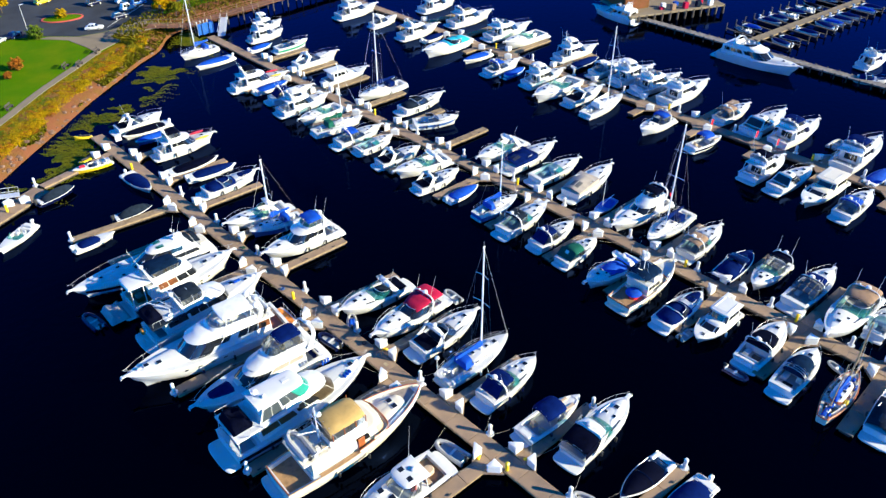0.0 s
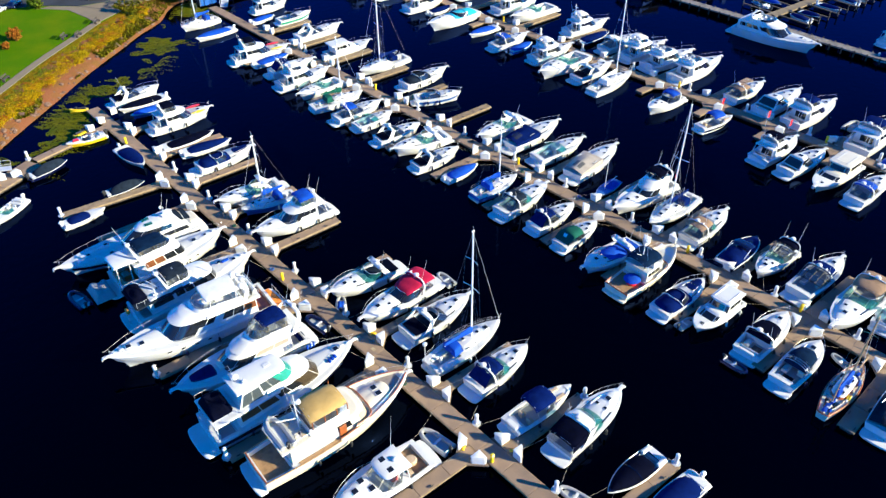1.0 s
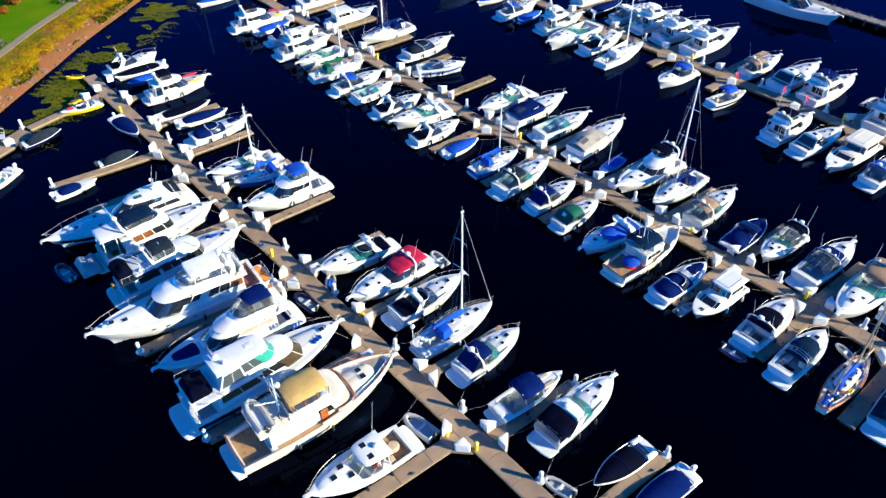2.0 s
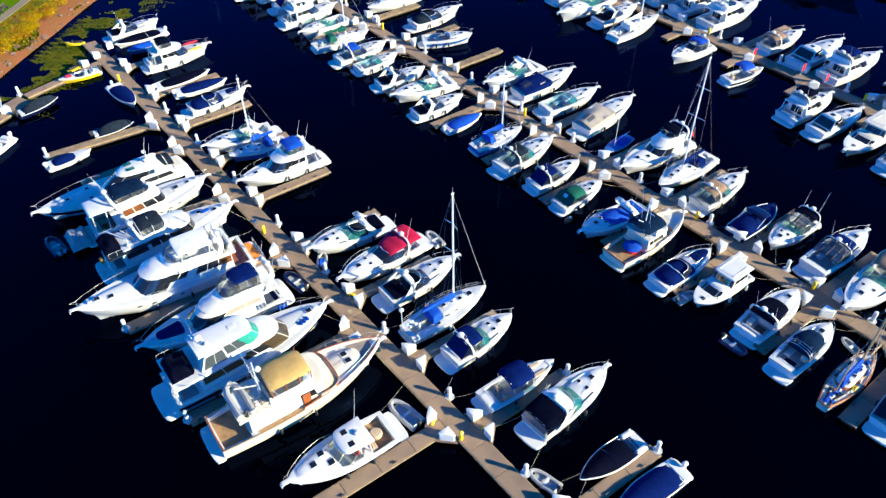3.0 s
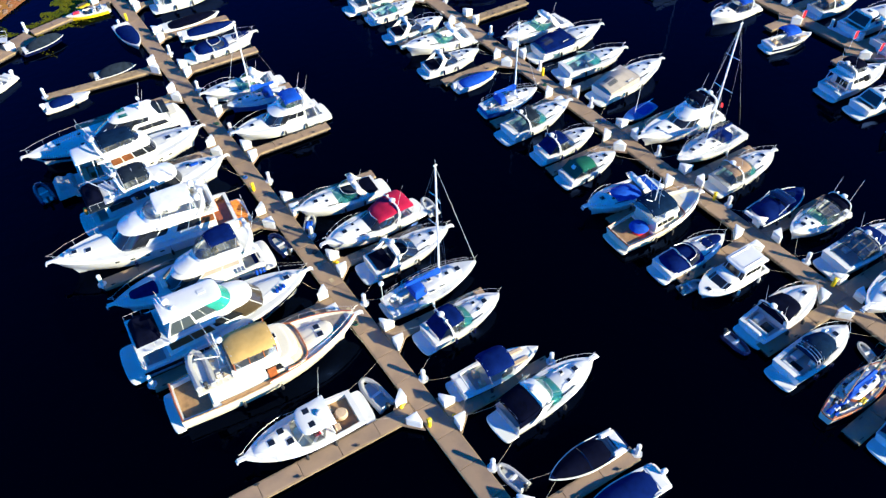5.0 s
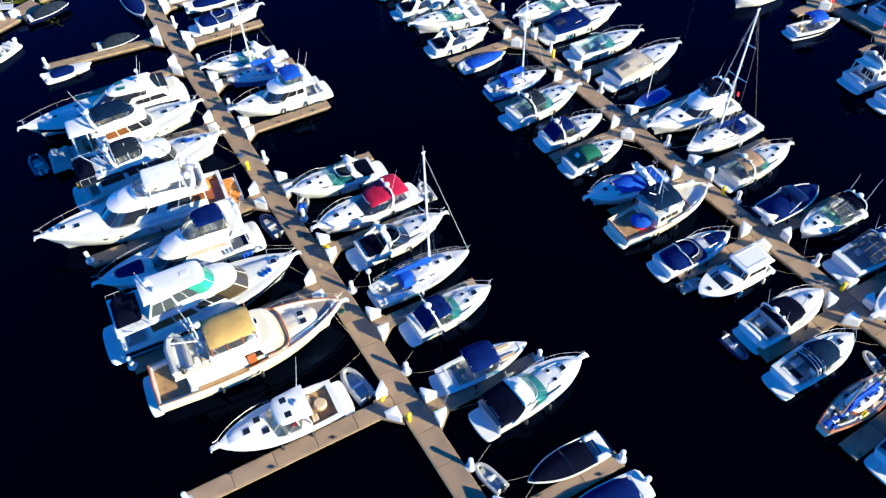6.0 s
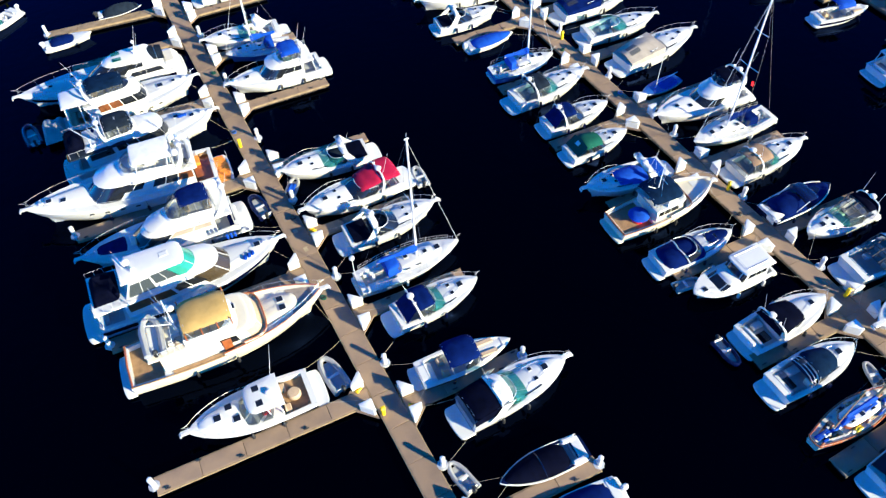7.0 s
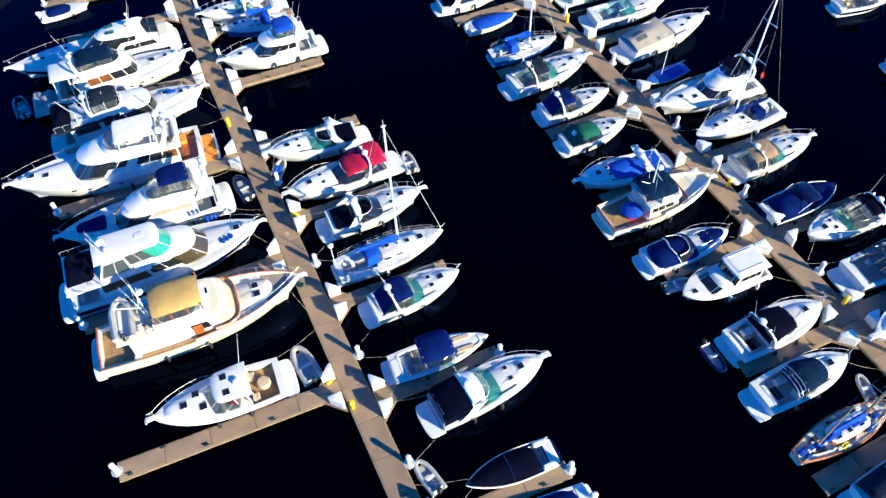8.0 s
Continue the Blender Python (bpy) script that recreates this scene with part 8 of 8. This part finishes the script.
for x, y, h, mat, text in ((33.8, 130.8, 4.0, GOLD_LEAF, "small tree with golden autumn leaves"), (36.3, 133.0, 4.6, RUST_LEAF, "small tree with russet autumn leaves"), (36.0, 129.0, 3.2, OLIVE_LEAF, "low tree with olive leaves"), (39.2, 136.5, 5.5, GREEN_LEAF, "tree with green leaves"), (41.5, 133.5, 4.5, OLIVE_LEAF, "tree with yellow-green leaves"), (6.5, 155.0, 4.5, RUST_LEAF, "tree with russet autumn leaves"), (9.5, 158.5, 4.0, GOLD_LEAF, "tree with golden autumn leaves"), (46.0, 142.0, 7.5, GREEN_LEAF, "tree with green leaves"), (2.0, 157.0, 5.0, RUST_LEAF, "tree with russet autumn leaves")):
    tree(x, y, h, mat, text)

# timber footbridge along the shore
bridge = thing("footbridge", pose(34.2, 121.7, 0, 0, 0, 2.4), "long brown timber footbridge on dark piles", "footbridge", "", "structure")
for i in range(60):
    ob = part("plank", shared(("plank",), lambda: Geo().box(0, 0, -0.08, 0.92, 2.6, 0.08, 0.015), BOARDWALK), BOARDWALK, bridge)
    ob.location = (0.5 + i * 0.95, 0, 1.95)
for i in range(15):
    for s in (-1, 1):
        ob = part("pile", shared(("bridge_pile",), lambda: Geo().turned(0, 0, [(0.16, -3.2), (0.16, 0.0)], 8), OLD_TIMBER), OLD_TIMBER, bridge)
        ob.location = (1.5 + i * 4, s * 1.15, 1.87)
        ob = part("rail_post", shared(("rail_post",), lambda: Geo().box(0, 0, 0, 0.12, 0.12, 1.05, 0.02), TIMBER), TIMBER, bridge)
        ob.location = (1.5 + i * 4, s * 1.22, 1.95)
for s in (-1, 1):
    part("rail", Geo().box(29, s * 1.22, 2.95, 57, 0.14, 0.08, 0.02).box(29, s * 1.22, 2.45, 57, 0.06, 0.1, 0.02), BOARDWALK, bridge)
approach = thing("bridge_approach", pose(27.6, 127.9, 0, 0, 0, -43), "short brown timber ramp from forecourt to footbridge", "footbridge", "", "structure")
for i in range(10):
    ob = part("plank", shared(("plank",), None, None), TIMBER, approach)
    ob.location = (0.4 + i * 0.95, 0, 1.93)
for s in (-1, 1):
    part("rail", Geo().box(4.6, s * 1.22, 2.85, 9, 0.12, 0.08, 0.02), TIMBER, approach)
    for i in range(4):
        ob = part("rail_post", shared(("rail_post",), None, None), TIMBER, approach)
        ob.location = (0.6 + i * 2.6, s * 1.22, 1.9)
ramp2 = thing("gangway", pose(42.6, 120.2, 1.95, 0, 10, -126), "grey gangway from the footbridge down to the dock", "gangway", "", "structure")
part("treadway", Geo().box(3.9, 0, 0, 7.8, 1.5, 0.1, 0.01), STEEL, ramp2)
for s in (-1, 1):
    g = Geo().tube([(0, s * 0.7, 1.0), (7.8, s * 0.7, 1.0)], 0.04, 5)
    for i in range(7):
        g.tube([(i * 1.25, s * 0.7, 1.0), (i * 1.25, s * 0.7, 0.05)], 0.025, 4)
    part("handrail", g, STEEL, ramp2)
kiosk = thing("dock_gate", pose(36.5, 117.6, 0.52), "bright blue gate screens with white lamp globes", "gate")
for k in range(4):
    part("panel", Geo().box(-1.2 + 0.8 * k, -0.25 * (k % 2), 0.1, 0.74, 0.12, 2.3, 0.03), PAINT["blue"], kiosk)
    part("post", Geo().tube([(-1.6 + 0.8 * k, 0.1, 0), (-1.6 + 0.8 * k, 0.1, 2.7)], 0.06, 6).turned(-1.6 + 0.8 * k, 0.1, [(0.05, 2.65), (0.16, 2.78), (0.16, 2.9), (0.03, 3.0)], 8), GEL, kiosk, "white post with a round lamp globe")
part("side_wall", Geo().box(1.9, 0.9, 0.1, 0.12, 1.9, 2.2, 0.03), PAINT["blue"], kiosk)
part("locker", Geo().box(0.2, 0.95, 0, 2.2, 1.0, 1.1, 0.05), PAINT["blue"], kiosk)


def car(x, y, turn, paint, label, van=0.0):
    ob = thing("parked_car", pose(x, y, 1.8, 0, 0, turn), label, "car", "parked cars")
    ob.matrix_basis = ob.matrix_basis @ Matrix.Scale(0.8, 4)
    body = [(-2.2, 0.35, 0.75), (-2.1, 0.3, 0.9), (-1.0, 0.28, 0.95), (1.0, 0.28, 0.92), (1.9, 0.3, 0.85), (2.2, 0.38, 0.65)]
    part("body", Geo().loft([[(a, -0.85, lo), (a, -0.92, (lo + hi) / 2), (a, -0.82, hi), (a, 0.82, hi), (a, 0.92, (lo + hi) / 2), (a, 0.85, lo)] for a, lo, hi in body], True), paint, ob)
    cab = Shell(-1.7 - van * 0.4, 1.0, 0.78, 0.78, 0.35, 0.88, 1.45 + van, 0.7, 0.5 - van * 0.4, 0.14, 0.5, 0.04)
    c = part("cabin", cab.body(), paint, ob)
    for u0, u1, nm in ((0.04, 0.17, "side_window"), (0.19, 0.33, "side_window"), (0.67, 0.81, "side_window"), (0.83, 0.96, "side_window"), (0.38, 0.62, "windscreen")):
        part(nm, cab.pane(u0, u1, 0.15, 0.88, 5), DARK, c)
    for a in (-1.35, 1.35):
        for s in (-1, 1):
            ring = [[(a + r * math.cos(k * math.pi / 6), s * w, 0.32 + r * math.sin(k * math.pi / 6)) for k in range(12)] for r, w in ((0.2, 0.93), (0.31, 0.93), (0.32, 0.85), (0.31, 0.72))]
            wheel = part("wheel", Geo().loft(ring, True), RUBBER, ob)
            part("rim", Geo().loft([[(a + r * math.cos(k * math.pi / 4), s * 0.94, 0.32 + r * math.sin(k * math.pi / 4)) for k in range(8)] for r in (0.2, 0.04)]), STEEL, wheel)
    for s in (-1, 1):
        part("headlight", Geo().box(2.12, s * 0.62, 0.6, 0.12, 0.36, 0.14, 0.04), CLEAR, ob)


car(19.8, 133.4, -35, GEL, "silver-white saloon parked by the forecourt")
car(6.2, 140.6, 40, PAINT["navy"], "dark blue saloon parked beside the lawn")
car(2.8, 139.4, 40, HYPALON, "grey saloon parked beside the lawn")
car(26.6, 136.4, 5, PAINT["navy"], "black estate car in the car park", 0.25)
car(30.4, 140.6, 8, GEL, "white van in the car park", 0.5)
car(33.8, 142.6, 5, PAINT["blue"], "blue van in the car park", 0.5)
car(32.0, 146.5, 5, GEL, "white pickup in the car park", 0.3)
car(26.5, 149.5, 10, PAINT["navy"], "dark van at the far side of the car park", 0.5)
car(18.5, 159.0, 15, PAINT["yellow"], "yellow van at the far side of the car park", 0.6)
for i in range(6):
    slab("parking_line", [(22.0 + i * 2.2, 132.6 + i * 1.6), (22.12 + i * 2.2, 132.55 + i * 1.6), (25.4 + i * 2.2, 135.4 + i * 1.6), (25.28 + i * 2.2, 135.45 + i * 1.6)], 1.798, LINE, "worn white parking line", "road marking", 0.004)
lamp = thing("street_lamp", pose(8.7, 139.6, 1.8), "tall slim grey street lamp by the lawn", "street lamp")
part("pole", Geo().tube([(0, 0, 0), (0, 0, 6.2)], 0.08, 7, 0.05), STEEL, lamp)
part("head", Geo().box(0.4, 0, 6.15, 0.9, 0.26, 0.12, 0.04), STEEL, lamp)

# ---- far pier, shed on piles and small-boat dock ----
pier = thing("far_pier", pose(107.6, -40, 0, 0, 0, 90), "weathered narrow timber breakwater pier", "pier", "", "structure")
for i in range(46):
    ob = part("panel", shared(("pier_panel",), lambda: Geo().box(0, 0, -0.25, 2.16, 2.0, 0.25, 0.03), GREY_PLANK), GREY_PLANK, pier)
    ob.location = (1.1 + i * 2.2, 0, 1.0)
    for s in (-1, 1):
        ob = part("pile", shared(("pier_pile",), lambda: Geo().turned(0, 0, [(0.15, -2.2), (0.15, 0.15)], 8), OLD_TIMBER), OLD_TIMBER, pier)
        ob.location = (1.1 + i * 2.2, s * 1.05, 1.0)
    ob = part("skirt", shared(("pier_skirt",), lambda: Geo().box(0, 0, -1.6, 2.1, 0.12, 1.4, 0.02), OLD_TIMBER), OLD_TIMBER, pier)
    ob.location = (1.1 + i * 2.2, -0.9, 1.0)
shed = thing("pier_shed", pose(112.0, 62.0, 0, 0, 0, -25), "wide pale quay with deck clutter on dark piles", "quay")
part("deck", Geo().box(6, 0, 1.6, 24, 13, 0.4, 0.04), PATHWAY, shed)
part("shed_wall", Geo().box(-2, 1.5, 2.0, 6, 8, 2.6, 0.05), BANK, shed)
part("shed_roof", Geo().box(-2, 1.5, 4.6, 6.6, 8.6, 0.2, 0.05), SOLE, shed)
for i in range(13):
    for y in (-6.3, 6.3):
        ob = part("pile", shared(("quay_pile",), lambda: Geo().turned(0, 0, [(0.28, -1.5), (0.28, 1.9)], 8), OLD_TIMBER), OLD_TIMBER, shed)
        ob.location = (-5.6 + i * 1.95, y, 0)
for i in range(7):
    ob = part("pile", shared(("quay_pile",), None, None), OLD_TIMBER, shed)
    ob.location = (17.8, -6 + 2 * i, 0)
for k in range(14):
    c = ("crimson", "white", "tan", "charcoal", "blue")[k % 5]
    part("crate", Geo().box(3 + 1.05 * k, -4.5 + 1.3 * math.sin(k * 2.1), 2.0, 1.0, 0.9, 0.5 + 0.4 * (k % 3), 0.05), CLOTH[c], shed)
small = thing("small_boat_dock", pose(113.0, 35.5, 0, 0, 0, -7), "grey timber dock with rows of small slips", "dock", "", "structure")
deck_strip(small, 42.0, 1.8, 0.5, PATHWAY)
for i in range(13):
    for s in (-1, 1):
        ob = part("slip_beam", shared(("slip_beam",), lambda: Geo().box(3.2, 0, -0.1, 6.4, 0.42, 0.18, 0.03), OLD_TIMBER), OLD_TIMBER, small)
        ob.matrix_basis = pose(2 + i * 3.2, s * 0.95, 0.48, 0, 0, s * 90)
        ob = part("slip_pile", shared(("slip_pile",), lambda: Geo().turned(0, 0, [(0.13, -1.0), (0.13, 1.7)], 7), OLD_TIMBER), OLD_TIMBER, small)
        ob.location = (2 + i * 3.2, s * 7.4, 0)
far = random.Random(9)
for i in range(12):
    for s in (-1, 1):
        if far.random() < 0.82:
            p = pose(113.0, 35.5, 0, 0, 0, -7) @ Vector((3.6 + i * 3.2, s * 4.4, 0))
            runabout(p.x, p.y, -7 + s * 90 + (180 if far.random() < 0.4 else 0), far.uniform(4.6, 5.6), far.choice(["navy", "blue", "black", "navy", ""]), far.choice(["white", "white", "navy"]))


# ---- mooring ropes from the boats to the walkways ----
def mooring_ropes():
    made = 0
    for boat, H in list(FLEET):
        x, y = boat.location.x, boat.location.y
        if not (x < 46 and -16 < y < 55) or abs(H.L) < 5:
            continue
        m = boat.matrix_basis
        cx = DOCKS["inner"][0] if x < 20 else DOCKS["middle"][0]
        edge = cx + math.copysign(0.95, x - cx)
        bow, stern = m @ Vector((H.x(0.95), 0, 0)), m @ Vector((H.x(0.02), 0, 0))
        t = 0.93 if abs(bow.x - cx) < abs(stern.x - cx) else 0.02
        for s in (-1, 1):
            a = m @ Vector((H.x(t), s * max(0.1, H.b(t) * 0.9), H.z(t) + 0.06))
            b = Vector((edge, a.y + (1.4 if a.y > y else -1.4), TOP + 0.02))
            far_off = (a - b).length
            if far_off > 7:
                continue
            ob = new("mooring_rope", Geo().tube(arc(a, b, 0.05 * far_off), 0.009, 4).mesh("mooring_rope", ROPE))
            tagged(ob, "slack pale mooring rope between boat and dock", "rope", "mooring ropes")


mooring_ropes()


# ---- small things on and beside the docks ----
def jet_ski(x, y, turn):
    ob = thing("jet_ski", pose(x, y, 0, 0, 0, turn), "small yellow and black jet ski beside the dock", "jet ski")
    prof = [(-1.3, 0.42, 0.45), (-0.6, 0.5, 0.5), (0.4, 0.45, 0.6), (1.1, 0.25, 0.7), (1.4, 0.04, 0.72)]
    part("hull", Geo().loft([[(a, -w, h * 0.6), (a, -w * 0.9, h), (a, 0, h + 0.05), (a, w * 0.9, h), (a, w, h * 0.6), (a, 0, -0.05)] for a, w, h in prof], True), PAINT["yellow"], ob)
    part("saddle", Geo().box(-0.45, 0, 0.5, 1.3, 0.36, 0.35, 0.12), RUBBER, ob)
    part("steering_pod", Geo().box(0.4, 0, 0.6, 0.5, 0.4, 0.35, 0.12).tube([(0.3, -0.4, 0.98), (0.35, 0, 0.95), (0.3, 0.4, 0.98)], 0.03, 5), RUBBER, ob)


jet_ski(-0.9, 89.6, 150)
jet_ski(-3.4, 81.9, 10)


def red_marker(x, y, z, h):
    ob = thing("red_banner", pose(x, y, z), "bright red pennant on a slim pole", "flag")
    part("pole", Geo().tube([(0, 0, 0), (0, 0, h)], 0.03, 5), ALLOY, ob)
    part("pennant", Geo().solid([[(0.03 + 0.22 * i, 0.06 * math.sin(i * 1.7), h - 0.05), (0.03 + 0.2 * i, 0.1 * math.sin(i * 1.7 + 0.6), h - 1.1)] for i in range(4)], 0.02), PAINT["red"], ob)


red_marker(71.6, 13.6, TOP, 2.4)
red_marker(73.2, 10.8, TOP, 1.5)
red_marker(72.3, 21.3, TOP, 1.4)


def hose_coil(x, y, r, mat):
    ob = thing("hose_coil", pose(x, y, TOP), "coiled garden hose lying on the walkway", "hose", "coiled hoses")
    part("coil", Geo().tube([(r * (1 - 0.003 * k) * math.cos(k * 0.5), r * (1 - 0.003 * k) * math.sin(k * 0.5), 0.03 + 0.0025 * k) for k in range(50)], 0.02, 4), mat, ob)


for i, (x, y) in enumerate(((0.2, 11.4), (1.2, 21.0), (0.15, 34.8), (1.25, 45.2), (36.0, 1.6), (37.1, 20.4), (36.1, 29.5), (37.0, 40.1))):
    hose_coil(x, y, 0.24, (CLOTH["green"], RUBBER, PAINT["blue"])[i % 3])


def hose_box(x, y, turn):
    ob = thing("hose_box", pose(x, y, TOP, 0, 0, turn), "low yellow plastic hose tray beside a dock box", "hose box", "yellow hose trays")
    part("tray", Geo().box(0, 0, 0, 0.62, 0.26, 0.12, 0.04), YELLOW, ob)
    part("hose_loop", Geo().tube([(0.2 * math.cos(k * 0.5), 0.1 * math.sin(k * 0.5), 0.14 + 0.004 * k) for k in range(26)], 0.022, 4), YELLOW, ob)


for x, y, turn in ((2.2, -0.95, -40), (-0.75, 2.2, 30), (2.2, 18.7, -40)):
    hose_box(x, y, turn)
REPAIR = material("pale_mortar_patch", (0.42, 0.33, 0.2), 0.9, vary=0.15, scale=2.0, fine=20.0)
for x, y, a, b in ((0.85, 17.03, 0.34, 0.5), (0.78, 19.39, 0.36, 0.42), (0.5, 13.2, 0.3, 0.4), (36.4, 8.6, 0.4, 0.5)):
    ob = new("repair_patch", Geo().box(0, 0, 0, a, b, 0.012, 0.004).mesh("repair_patch", REPAIR))
    ob.matrix_basis = pose(x, y, TOP + 0.002, 0, 0, 4)
    tagged(ob, "pale square mortar repair set in the walkway", "patch", "repairs on the walkways")
